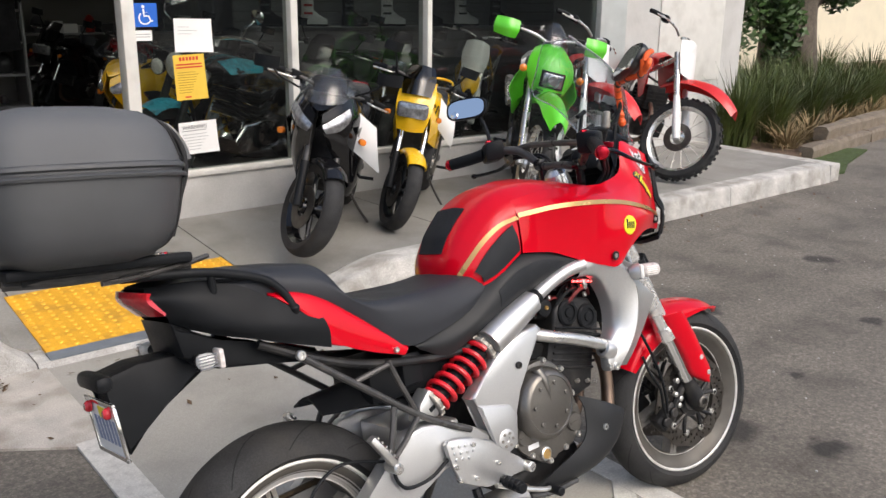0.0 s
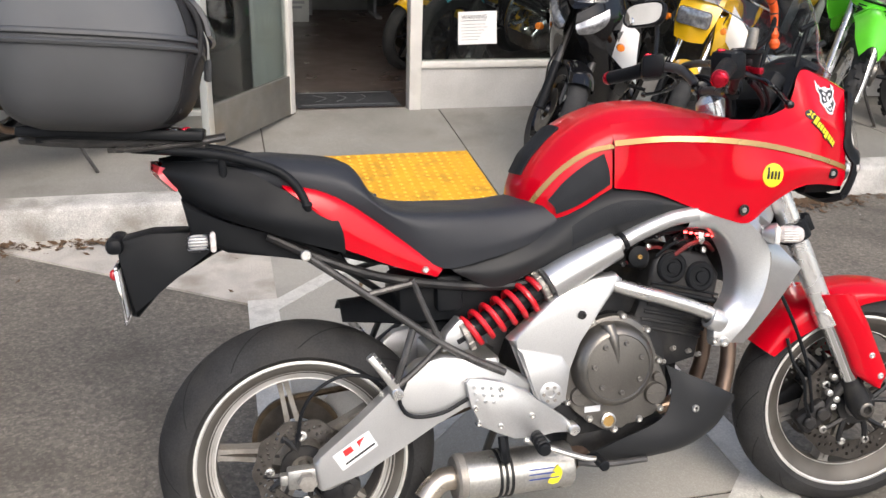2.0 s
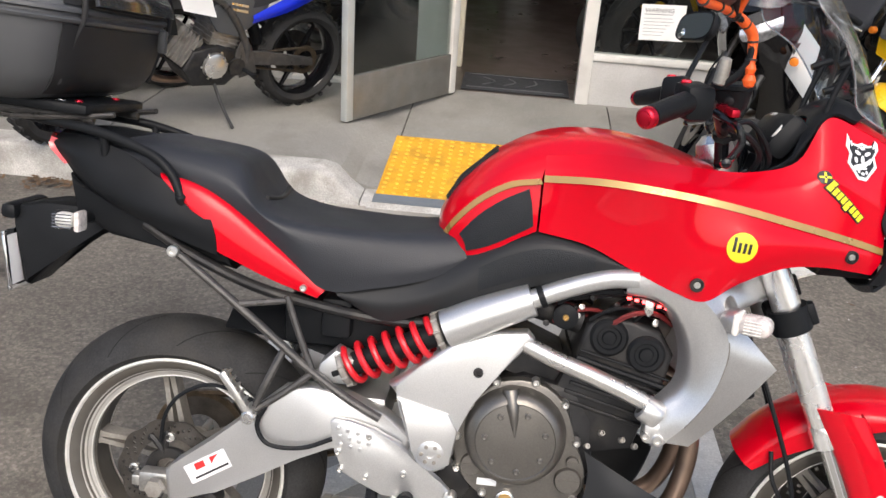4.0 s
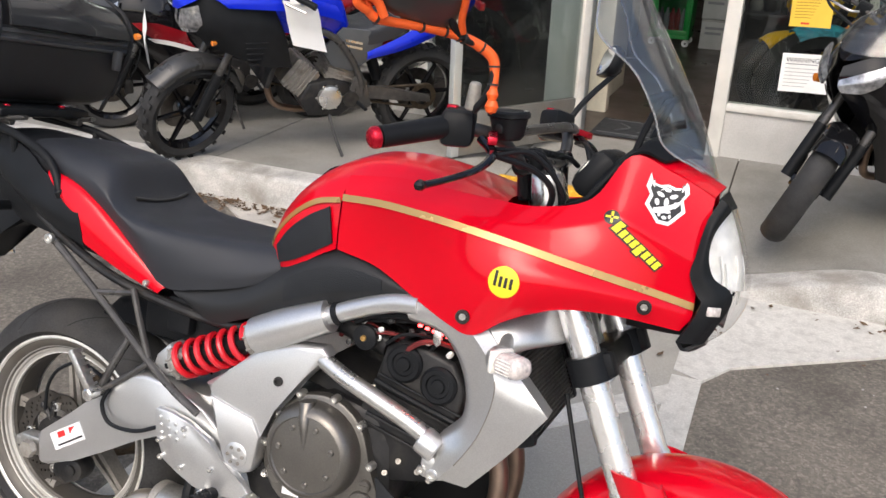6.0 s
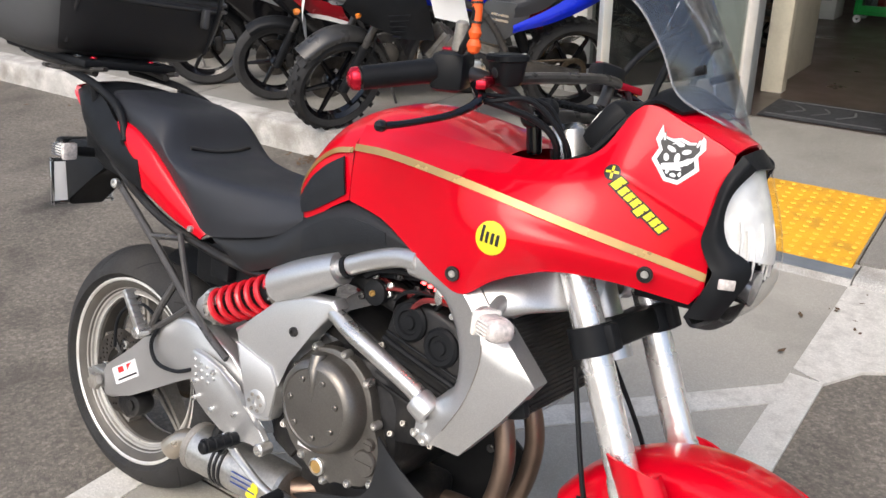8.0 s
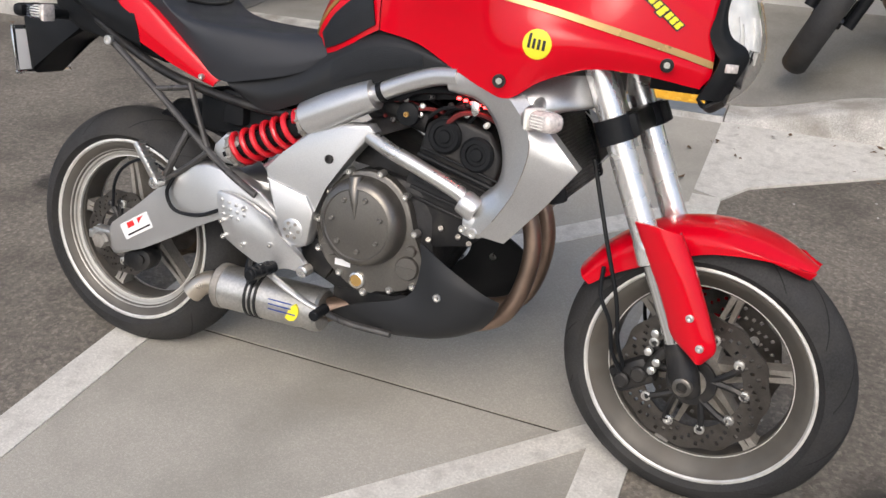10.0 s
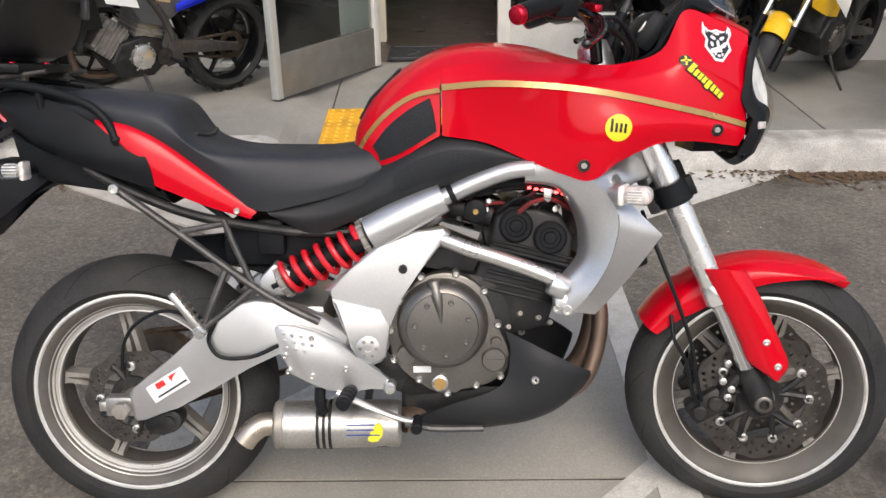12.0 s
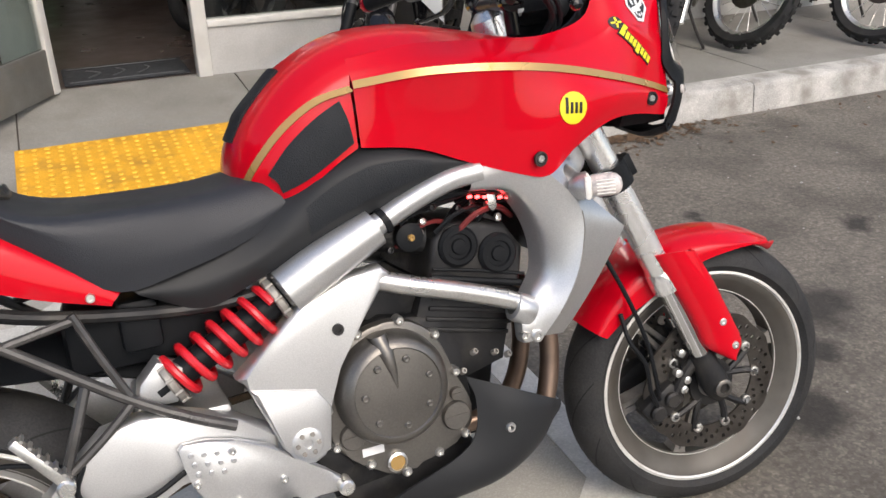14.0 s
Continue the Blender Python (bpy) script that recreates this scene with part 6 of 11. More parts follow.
# rear shock on the right
SA, SB = Vector((0.362, -0.128, 0.583)), Vector((0.548, -0.128, 0.675))
sd = (SB - SA).normalized()
bm = B()
cyl(bm, SA - sd * 0.03, SB + sd * 0.03, 0.023, n=18)
shock = part("shock_absorber", bm, M_BLACK, BIKE, "rear shock absorber with a red coil spring")
bm = B()
e1 = sd.cross(Vector((0, 1, 0))).normalized()
e2 = sd.cross(e1)
turns, L = 6.2, (SB - SA).length - 0.03
pts = [SA + sd * (0.004 + L * k / 124) + (e1 * math.cos(k * turns * 2 * math.pi / 124) + e2 * math.sin(k * turns * 2 * math.pi / 124)) * 0.0345 for k in range(125)]
tube(bm, pts, 0.0068, 8, 1)
part("coil_spring", bm, M_SPRING, shock, "glossy red coil spring")
for p, r, ln in ((SA - sd * 0.012, 0.038, 0.014), (SB - sd * 0.022, 0.04, 0.014), (SB - sd * 0.004, 0.033, 0.02)):
    bm = B()
    cyl(bm, p, p + sd * ln, r, n=22, bev=0.003)
    for k in range(10):
        a = k * math.pi / 5
        q = p + sd * ln * 0.5 + (e1 * math.cos(a) + e2 * math.sin(a)) * r
        cyl(bm, q - sd * ln * 0.45, q + sd * ln * 0.45, 0.003, n=6)
    part("spring_collar", bm, M_WHEEL, shock)
bm = B()
slab(bm, [(0.3, 0.55), (0.36, 0.55), (0.385, 0.6), (0.34, 0.62), (0.31, 0.59)], -0.15, -0.1, 0.008)
part("shock_mount", bm, M_SILVER, BIKE)
bm = B()
box(bm, (0.22, -0.09, 0.6), (0.5, 0.09, 0.7), 0.02)
box(bm, (0.3, -0.115, 0.63), (0.36, -0.05, 0.71), 0.01)
part("battery_tray", bm, M_BLACK, BIKE)
bm = B()
skin(bm, [[(0.1, -0.07, 0.62), (0.25, -0.075, 0.6), (0.4, -0.08, 0.55)], [(0.1, 0, 0.65), (0.25, 0, 0.66), (0.4, 0, 0.62)], [(0.1, 0.07, 0.62), (0.25, 0.075, 0.6), (0.4, 0.08, 0.55)]], thick=0.005)
part("rear_hugger", bm, M_BLACK, BIKE)

# --- engine ---
CASE = [(0.5, 0.44), (0.53, 0.52), (0.6, 0.56), (0.7, 0.6), (0.8, 0.58), (0.84, 0.52), (0.85, 0.42), (0.82, 0.35), (0.76, 0.32), (0.62, 0.31), (0.54, 0.34)]
bm = B()
slab(bm, CASE, -0.118, 0.118, 0.012)
engine = part("crank_case", bm, M_ENGDARK, BIKE, "bronze-grey parallel twin engine")
COVER = [(0.585, 0.41), (0.58, 0.47), (0.603, 0.535), (0.648, 0.585), (0.722, 0.595), (0.782, 0.557), (0.81, 0.482), (0.832, 0.43), (0.835, 0.39), (0.815, 0.362), (0.765, 0.343), (0.72, 0.335), (0.69, 0.325), (0.655, 0.345), (0.62, 0.37)]
for sgn in (-1, 1):
    bm = B()
    slab(bm, COVER, sgn * 0.115, sgn * 0.142, 0.006, 2, round_k=3)
    cover = part("engine_cover", bm, M_ENGINE, engine, "bronze engine side cover")
    bm = B()
    lathe(bm, [(0.098, 0.0), (0.096, 0.018), (0.09, 0.034), (0.082, 0.042), (0.076, 0.044), (0.074, 0.0415), (0.04, 0.046), (0, 0.047)], (0.694, sgn * 0.14, 0.487), (0, sgn, 0), 56)
    dome = part("clutch_cover", bm, M_ENGINE, engine, "round bronze clutch cover")
    for k in range(7):
        a = k * 2 * math.pi / 7 + 0.35
        bm = B()
        lathe(bm, [(0.0062, -0.004), (0.0062, 0.0025), (0.0045, 0.004), (0, 0.003)], (0.694 + 0.058 * math.cos(a), sgn * 0.185, 0.487 + 0.058 * math.sin(a)), (0, sgn, 0), 10)
        part("cover_dimple", bm, M_ENGINE, dome)
    bm = B()
    rings = []
    for u, w, r, h in ((0.692, 0.497, 0.002, 0.186), (0.688, 0.53, 0.009, 0.184), (0.682, 0.56, 0.014, 0.18), (0.676, 0.585, 0.016, 0.165)):
        rings.append(ring((u, sgn * (h - r * 0.35), w), (-0.15, 0, 1), Vector((0, 1, 0)), r, 12))
    weld_rings(bm, rings)
    part("cable_boss", bm, M_ENGINE, engine)
    for (u, w) in ((0.649, 0.587), (0.723, 0.594), (0.783, 0.556), (0.812, 0.482), (0.818, 0.366), (0.765, 0.346), (0.703, 0.328), (0.642, 0.36), (0.588, 0.405), (0.583, 0.471), (0.605, 0.535)):
        bm = B()
        lathe(bm, [(0.0085, -0.012), (0.0085, 0.004), (0.006, 0.008), (0.0035, 0.008), (0.003, 0.004), (0, 0.004)], (u, sgn * 0.14, w), (0, sgn, 0), 12)
        part("cover_bolt", bm, M_ALLOY, engine)
    for (u, w, r) in ((0.803, 0.405, 0.026), (0.808, 0.444, 0.012), (0.617, 0.418, 0.022)):
        bm = B()
        lathe(bm, [(r, -0.01), (r, 0.008), (r * 0.92, 0.011), (0, 0.0115)], (u, sgn * 0.14, w), (0, sgn, 0), 26)
        box(bm, (u - r * 0.75, sgn * 0.15, w - 0.0025), (u + r * 0.75, sgn * 0.1535, w + 0.0025))
        part("filler_cap", bm, M_ENGINE, engine)
    bm = B()
    lathe(bm, [(0.018, -0.01), (0.018, 0.008), (0.014, 0.01), (0.0135, 0.006), (0, 0.006)], (0.687, sgn * 0.14, 0.352), (0, sgn, 0), 24)
    part("oil_window", bm, M_ALLOY, engine)
    bm = B()
    lathe(bm, [(0.0132, 0.0), (0.0132, 0.0075), (0, 0.0078)], (0.687, sgn * 0.14, 0.352), (0, sgn, 0), 20)
    part("sight_glass", bm, M_GOLD, engine)
    bm = B()
    box(bm, (0.63, sgn * 0.1405, 0.376), (0.668, sgn * 0.1432, 0.39))
    part("engine_label", bm, M_STICKW, engine, smooth=0)
    # crank-case detail behind the covers
    bm = B()
    slab(bm, [(0.545, 0.36), (0.56, 0.43), (0.6, 0.4), (0.62, 0.36), (0.6, 0.33)], sgn * 0.1, sgn * 0.13, 0.006)
    part("sprocket_cover", bm, M_ENGDARK, engine)
# cylinders and head, leaning forward
bm = B()
slab(bm, [(0.755, 0.56), (0.785, 0.64), (0.955, 0.6), (0.92, 0.47), (0.83, 0.45)], -0.115, 0.115, 0.008)
part("cylinder_block", bm, M_ENGDARK, engine)
for k in range(5):
    bm = B()
    box(bm, (0.0, -0.12, -0.004), (0.165, 0.12, 0.004), 0.002, Matrix.Translation((0.772 + 0.008 * k, 0, 0.56 + 0.017 * k)) @ Matrix.Rotation(radians(14), 4, "Y"))
    part("cylinder_rib", bm, M_ENGDARK, engine)
HEAD = [(0.79, 0.642), (0.806, 0.712), (0.838, 0.735), (0.89, 0.73), (0.945, 0.714), (0.975, 0.668), (0.962, 0.598)]
bm = B()
slab(bm, HEAD, -0.125, 0.125, 0.012, 3)
part("cylinder_head", bm, M_ENGDARK, engine, "black cylinder head")
for sgn in (-1, 1):
    for (u, w) in ((0.85, 0.693), (0.922, 0.667)):
        bm = B()
        lathe(bm, [(0.036, -0.01), (0.036, 0.006), (0.031, 0.011), (0.023, 0.011), (0.021, 0.007), (0.014, 0.007), (0.012, 0.011), (0, 0.012)], (u, sgn * 0.124, w), (0, sgn, 0), 30)
        part("cam_cover", bm, M_BLACK, engine)
    bm = B()
    tube(bm, [(0.795, sgn * 0.126, 0.648), (0.86, sgn * 0.13, 0.632), (0.965, sgn * 0.126, 0.604)], 0.006, 8)
    tube(bm, [(0.8, sgn * 0.126, 0.662), (0.87, sgn * 0.13, 0.647), (0.97, sgn * 0.126, 0.62)], 0.003, 8)
    part("head_seam", bm, M_BLACK, engine)
    for (u, w) in ((0.79, 0.63), (0.86, 0.5), (0.9, 0.49), (0.925, 0.48), (0.835, 0.47)):
        bolt(BIKE, (u, sgn * 0.122, w), (0.3, sgn, 0.5), 0.006, M_WHEEL)
# throttle bodies, hoses and wiring in the dark gap
bm = B()
for v in (-0.085, 0.0, 0.085):
    cyl(bm, (0.7, v, 0.735), (0.8, v, 0.71), 0.027, n=16)
box(bm, (0.64, -0.11, 0.71), (0.72, 0.11, 0.8), 0.02)
part("throttle_body", bm, M_ENGDARK, BIKE)
bm = B()
lathe(bm, [(0.024, 0.0), (0.024, 0.014), (0.016, 0.018), (0, 0.018)], (0.765, -0.118, 0.725), (0, -1, 0), 20)
part("throttle_pulley", bm, M_BLACK, BIKE)
bolt(BIKE, (0.765, -0.136, 0.725), (0, -1, 0), 0.006, M_GOLD)
random.seed(7)
M_HOSERED = mat("dark_red_hose", (0.14, 0.015, 0.015), 0.6, var=0.2, scale=30)
for k in range(12):
    u = 0.71 + random.random() * 0.26
    bm = B()
    w0, v0 = 0.70 + random.random() * 0.06, -0.08 - random.random() * 0.05
    tube(bm, [(u - 0.05, v0, w0), (u - 0.015, v0 - 0.01, w0 + 0.025 + 0.02 * random.random()), (u + 0.03, v0, w0 + 0.03), (u + 0.07, v0 + 0.03, w0 + 0.01 * random.random())], 0.003 + 0.003 * random.random(), 6, 4)
    part("hose", bm, M_BLACK if k % 4 else M_HOSERED, BIKE)
for k in range(16):
    bm = B()
    c = (0.725 + 0.24 * random.random(), -0.118 - 0.012 * random.random(), 0.695 + 0.075 * random.random())
    lathe(bm, [(0.006, -0.004), (0.006, 0.003), (0.0035, 0.004), (0.003, 0.001), (0, 0.001)], c, (0.2, -1, 0.2), 8)
    part("fitting", bm, M_ALLOY if k % 2 else M_ENGDARK, BIKE)
bm = B()
tube(bm, [(0.745, -0.135, 0.755), (0.78, -0.137, 0.775), (0.83, -0.137, 0.785), (0.9, -0.137, 0.785), (0.965, -0.137, 0.765)], 0.009, 8)
part("coolant_hose", bm, M_BLACK, BIKE)
for k in range(7):
    bm = B()
    box(bm, (0.872 + 0.014 * k, -0.142, 0.772 - 0.0025 * k), (0.88 + 0.014 * k, -0.137, 0.777 - 0.0025 * k), 0.001)
    part("accent_lamp", bm, M_LED, BIKE, "glowing red accent lamp", smooth=0)
bm = B()
slab(bm, [(0.905, 0.775), (0.92, 0.772), (0.922, 0.752), (0.914, 0.744), (0.906, 0.752)], -0.146, -0.143, 0.001)
part("bracket_tab", bm, M_ALLOY, BIKE)
bm = B()
slab(bm, [(0.6, 0.6), (0.68, 0.66), (0.78, 0.62), (0.76, 0.58), (0.68, 0.595)], -0.1, 0.1, 0.01)
part("engine_top", bm, M_ENGDARK, BIKE)
bm = B()
slab(bm, [(0.56, 0.7), (0.66, 0.83), (0.9, 0.85), (1.02, 0.82), (0.99, 0.77), (0.7, 0.76)], -0.11, 0.11, 0.02)
part("air_box", bm, M_BLACK, BIKE)
# radiator and its side
RAD_M = Matrix.Translation((1.075, 0, 0.69)) @ Matrix.Rotation(radians(-22), 4, "Y")
bm = B()
box(bm, (-0.016, -0.145, -0.085), (0.014, 0.145, 0.085), 0.006, RAD_M)
rad = part("radiator", bm, M_ENGDARK, BIKE, "black finned radiator")
for k in range(21):
    bm = B()
    box(bm, (0.012, -0.14, -0.08 + 0.0078 * k), (0.0165, 0.14, -0.0775 + 0.0078 * k), 0, RAD_M)
    part("radiator_fin", bm, M_ENGDARK, rad, smooth=0)
for sgn in (-1, 1):
    bm = B()
    box(bm, (-0.022, min(0.143 * sgn, 0.165 * sgn), -0.088), (0.02, max(0.143 * sgn, 0.165 * sgn), 0.086), 0.01, RAD_M)
    part("radiator_tank", bm, M_BLACK, rad)
# bulged silver casting from the frame to the steering head
for sgn in (-1, 1):
    q = lambda u, v, w: (u, v * sgn, w)
    bm = B()
    skin(bm, [[q(0.985, 0.17, 0.835), q(1.05, 0.135, 0.842), q(1.11, 0.095, 0.848), q(1.165, 0.04, 0.852)], [q(1.015, 0.183, 0.8), q(1.072, 0.155, 0.806), q(1.122, 0.1, 0.81), q(1.165, 0.05, 0.818)],
              [q(1.04, 0.184, 0.77), q(1.085, 0.15, 0.782), q(1.128, 0.1, 0.79), q(1.16, 0.05, 0.8)], [q(1.055, 0.17, 0.758), q(1.08, 0.12, 0.775), q(1.12, 0.08, 0.785), q(1.15, 0.04, 0.795)]], 5, 5, thick=0.004)
    part("head_casting", bm, M_SILVER, BIKE, "bulged silver steering head casting", smooth=60)
# exhaust
for v, dv in ((-0.05, -0.02), (0.05, 0.01)):
    bm = B()
    tube(bm, [(0.94, v, 0.6), (1.01, v, 0.57), (1.042, v + dv * 0.3, 0.49), (1.036, v + dv * 0.6, 0.4), (1.005, v + dv, 0.328), (0.945, v + dv, 0.292), (0.86, v + dv, 0.282), (0.74, v * 0.6, 0.27)], 0.019, 14)
    part("header_pipe", bm, M_BRONZE, BIKE, "heat-tinted bronze header pipe")
bm = B()
tube(bm, [(0.74, -0.02, 0.272), (0.68, -0.05, 0.265), (0.6, -0.11, 0.25)], 0.028, 16)
part("exhaust_collector", bm, M_BRONZE, BIKE)
MA, MB = Vector((0.335, -0.128, 0.252)), Vector((0.6, -0.118, 0.25))
md = (MB - MA).normalized()
bm = B()
cyl(bm, MA, MB, 0.052, n=36, bev=0.006)
muff = part("muffler", bm, M_MUFFLER, BIKE, "short brushed steel muffler with bands")
for f in (0.32, 0.37, 0.42):
    bm = B()
    p = MA.lerp(MB, f)
    lathe(bm, [(0.05, -0.004), (0.0545, -0.003), (0.0545, 0.003), (0.05, 0.004)], p, md, 36, True)
    part("muffler_band", bm, M_ENGDARK, muff)
bm = B()
cyl(bm, MA - md * 0.012, MA + md * 0.015, 0.054, n=36, bev=0.006)
part("end_cap", bm, M_WHEEL, muff)
bm = B()
tube(bm, [MA + Vector((0.01, 0, 0)), MA + Vector((-0.035, -0.002, 0.002)), MA + Vector((-0.062, -0.008, -0.012)), MA + Vector((-0.082, -0.014, -0.034))], 0.026, 18, ends=False)
part("tail_pipe", bm, M_PIPE, muff, "heat-tinted bent tail pipe")
bm = B()
slab(bm, [(0.53, 0.234), (0.552, 0.231), (0.564, 0.254), (0.555, 0.272), (0.543, 0.26)], -0.1735, -0.165, 0, round_k=2)
st2 = part("sticker", bm, M_YELLOW, BIKE, "yellow sticker with blue strokes", smooth=0)
bm = B()
bars(bm, 0.485, 0.56, 0.24, 0.275, 3, -0.174, 0.22, 0.5)
part("sticker_mark", bm, M_STICKBL, st2, smooth=0)
bm = B()
tube(bm, [(0.43, -0.16, 0.35), (0.43, -0.17, 0.32), (0.435, -0.165, 0.295)], 0.012, 8)
part("muffler_hanger", bm, M_BLACK, BIKE)

# belly cowl
for sgn in (-1, 1):
    q = lambda u, v, w: (u, v * sgn, w)
    bm = B()
    skin(bm, [[q(0.828, 0.15, 0.47), q(0.88, 0.165, 0.447), q(0.935, 0.17, 0.42), q(0.985, 0.16, 0.392), q(1.012, 0.14, 0.376)],
              [q(0.838, 0.158, 0.42), q(0.88, 0.174, 0.405), q(0.93, 0.178, 0.39), q(0.978, 0.165, 0.372), q(1.01, 0.14, 0.36)],
              [q(0.815, 0.162, 0.35), q(0.87, 0.175, 0.33), q(0.92, 0.175, 0.322), q(0.962, 0.155, 0.318), q(0.99, 0.12, 0.32)],
              [q(0.7, 0.16, 0.305), q(0.78, 0.165, 0.28), q(0.86, 0.16, 0.27), q(0.92, 0.135, 0.275), q(0.96, 0.09, 0.285)],
              [q(0.62, 0.13, 0.258), q(0.7, 0.13, 0.242), q(0.8, 0.12, 0.24), q(0.88, 0.09, 0.25), q(0.93, 0.04, 0.27)]], 5, 5, thick=0.005)
    part("belly_cowl", bm, M_SATIN, BIKE, "matt black belly cowl", smooth=50)
    bolt(BIKE, (0.889, 0.176 * sgn, 0.369), (0, sgn, 0), 0.009, M_ALLOY)
    bm = B()
    tube(bm, [q(0.61, 0.15, 0.262), q(0.68, 0.155, 0.252), q(0.78, 0.15, 0.25)], 0.008, 8)
    part("engine_guard", bm, M_BLACKTUBE, BIKE)
bm = B()
box(bm, (0.6, -0.1, 0.245), (0.86, 0.1, 0.33), 0.02)
part("oil_pan", bm, M_ENGDARK, BIKE)
bm = B()
tube(bm, [(0.52, 0.13, 0.3), (0.5, 0.18, 0.2), (0.48, 0.24, 0.075), (0.475, 0.26, 0.068)], 0.011, 10)
box(bm, (0.44, 0.235, 0.055), (0.51, 0.275, 0.066), 0.004)
part("side_stand", bm, M_BLACKTUBE, BIKE)

# --- fork ---
for sgn in (-1, 1):
    bm = B()
    cyl(bm, leg(0.575, sgn), leg(1.09, sgn), 0.0265, n=28)
    lathe(bm, [(0.027, -0.012), (0.03, -0.01), (0.03, 0.012), (0.0285, 0.03), (0.0265, 0.035)], leg(0.575, sgn), AX, 28)
    fork = part("fork_tube", steered(bm), M_FORK, BIKE, "polished upside-down fork tube")
    bm = B()
    cyl(bm, leg(0.36, sgn), leg(0.57, sgn), 0.0205, n=24)
    part("fork_slider", steered(bm), M_CHROME, BIKE)
    bm = B()
    cyl(bm, leg(0.562, sgn), leg(0.574, sgn), 0.026, n=24)
    part("fork_seal", steered(bm), M_BLACK, BIKE)
    bm = B()
    tube(bm, [leg(0.4, sgn), leg(0.36, sgn), leg(0.32, sgn, 0, 0.028), leg(0.285, sgn, 0, 0.03)], [0.022, 0.027, 0.03, 0.022], 16, flat=1.0)
    tube(bm, [leg(0.39, sgn, -0.01), leg(0.37, sgn, -0.012, -0.01), leg(0.34, sgn, -0.015, -0.05)], 0.013, 10)
    part("fork_foot", steered(bm), M_ENGDARK, BIKE, "black cast fork foot")
    bm = B()
    lathe(bm, [(0.019, -0.02), (0.019, 0.02), (0.016, 0.022), (0.011, 0.022), (0.01, 0.012), (0, 0.012)], leg(0.315, sgn, 0.012, 0.03), (0, sgn, 0), 22)
    part("front_axle", steered(bm), M_ENGINE, BIKE)
    # caliper
    bm = B()
    cq = leg(0.335, sgn, -0.03, -0.085)
    rm = Matrix.Translation(cq) @ Matrix.Rotation(radians(-35), 4, "Y")
    box(bm, (-0.045, -0.022, -0.03), (0.045, 0.022, 0.03), 0.012, rm)
    for du in (-0.02, 0.02):
        lathe(bm, [(0.017, 0.0), (0.017, 0.012), (0.013, 0.016), (0, 0.016)], rm @ Vector((du, 0.018 * sgn, 0)), (0, sgn, 0), 16)
    part("brake_caliper", steered(bm), M_ENGDARK, BIKE, "black two-piston brake caliper")
    for s_, f_ in ((0.385, -0.03), (0.345, -0.035), (0.42, -0.005), (0.36, -0.02)):
        bm = B()
        lathe(bm, [(0.0085, -0.006), (0.0085, 0.006), (0.005, 0.008), (0, 0.008)], leg(s_, sgn, -0.004, f_), (0, sgn, 0), 10)
        part("caliper_bolt", steered(bm), M_ALLOY, BIKE)
    bm = B()
    tube(bm, [leg(0.35, sgn, 0.0, -0.1), leg(0.4, sgn, 0.012, -0.1), leg(0.46, sgn, 0.016, -0.085), leg(0.52, sgn, 0.01, -0.09), leg(0.57, sgn, -0.01, -0.075)], 0.0045, 8)
    tube(bm, [leg(0.36, sgn, 0.0, -0.09), leg(0.42, sgn, 0.016, -0.08), leg(0.5, sgn, 0.012, -0.06), leg(0.62, sgn, 0.0, -0.05), leg(0.78, sgn, -0.04, -0.045)], 0.0045, 8)
    part("brake_hose", steered(bm), M_BLACK, BIKE)
    # guard: a ridged shield in front of the slider
    o_ = lambda pts, v: [(u - 0.005, sgn * v, w if sgn < 0 else min(w, 0.565)) for u, w in pts]
    GL = [(1.274, 0.603), (1.314, 0.53), (1.338, 0.488), (1.362, 0.438), (1.382, 0.395), (1.427, 0.361)]
    GM = [(1.316, 0.607), (1.362, 0.537), (1.384, 0.496), (1.406, 0.44), (1.425, 0.39), (1.438, 0.36)]
    GR = [(1.358, 0.598), (1.398, 0.53), (1.414, 0.497), (1.44, 0.442), (1.461, 0.39), (1.446, 0.358)]
    bm = B()
    skin(bm, [o_(GL, 0.1), o_(GL, 0.124), o_(GM, 0.136), o_(GR, 0.12), o_(GR, 0.1)], 5, 4, thick=0.004)
    part("fork_guard", steered(bm), M_RED, BIKE, "glossy red fork guard with a ridge", smooth=50)
    for c in ((1.404, 0.447), (1.432, 0.392)):
        bm = B()
        lathe(bm, [(0.008, -0.002), (0.008, 0.004), (0.004, 0.005), (0, 0.003)], (c[0], sgn * 0.132, c[1]), (0, sgn, 0), 12)
        part("guard_bolt", steered(bm), M_ALLOY, BIKE)
bm = B()
rows = []
angs = [148, 136, 122, 108, 94, 80, 68, 57]
for v, r, cut in ((-0.079, 0.252, 1), (-0.079, 0.28, 0.5), (-0.072, 0.302, 0), (-0.045, 0.316, 0), (0, 0.322, 0), (0.045, 0.316, 0), (0.072, 0.302, 0), (0.079, 0.28, 0.5), (0.079, 0.252, 1)):
    row = []
    for i, a in enumerate(angs):
        f = i / (len(angs) - 1)
        lift = cut * (0.068 * max(0, (f - 0.4) / 0.6) ** 1.1 + 0.025 * max(0, (0.25 - f) / 0.25))
        squeeze = 1 - 0.62 * max(0, (f - 0.7) / 0.3) ** 2.2
        row.append((FC.x + (r + lift) * math.cos(radians(a)), v * squeeze, FC.z + (r + lift) * math.sin(radians(a))))
    rows.append(row)
skin(bm, rows, 5, 4, thick=0.004)
part("front_mudguard", steered(bm), M_RED, BIKE, "glossy red front mudguard", smooth=60)
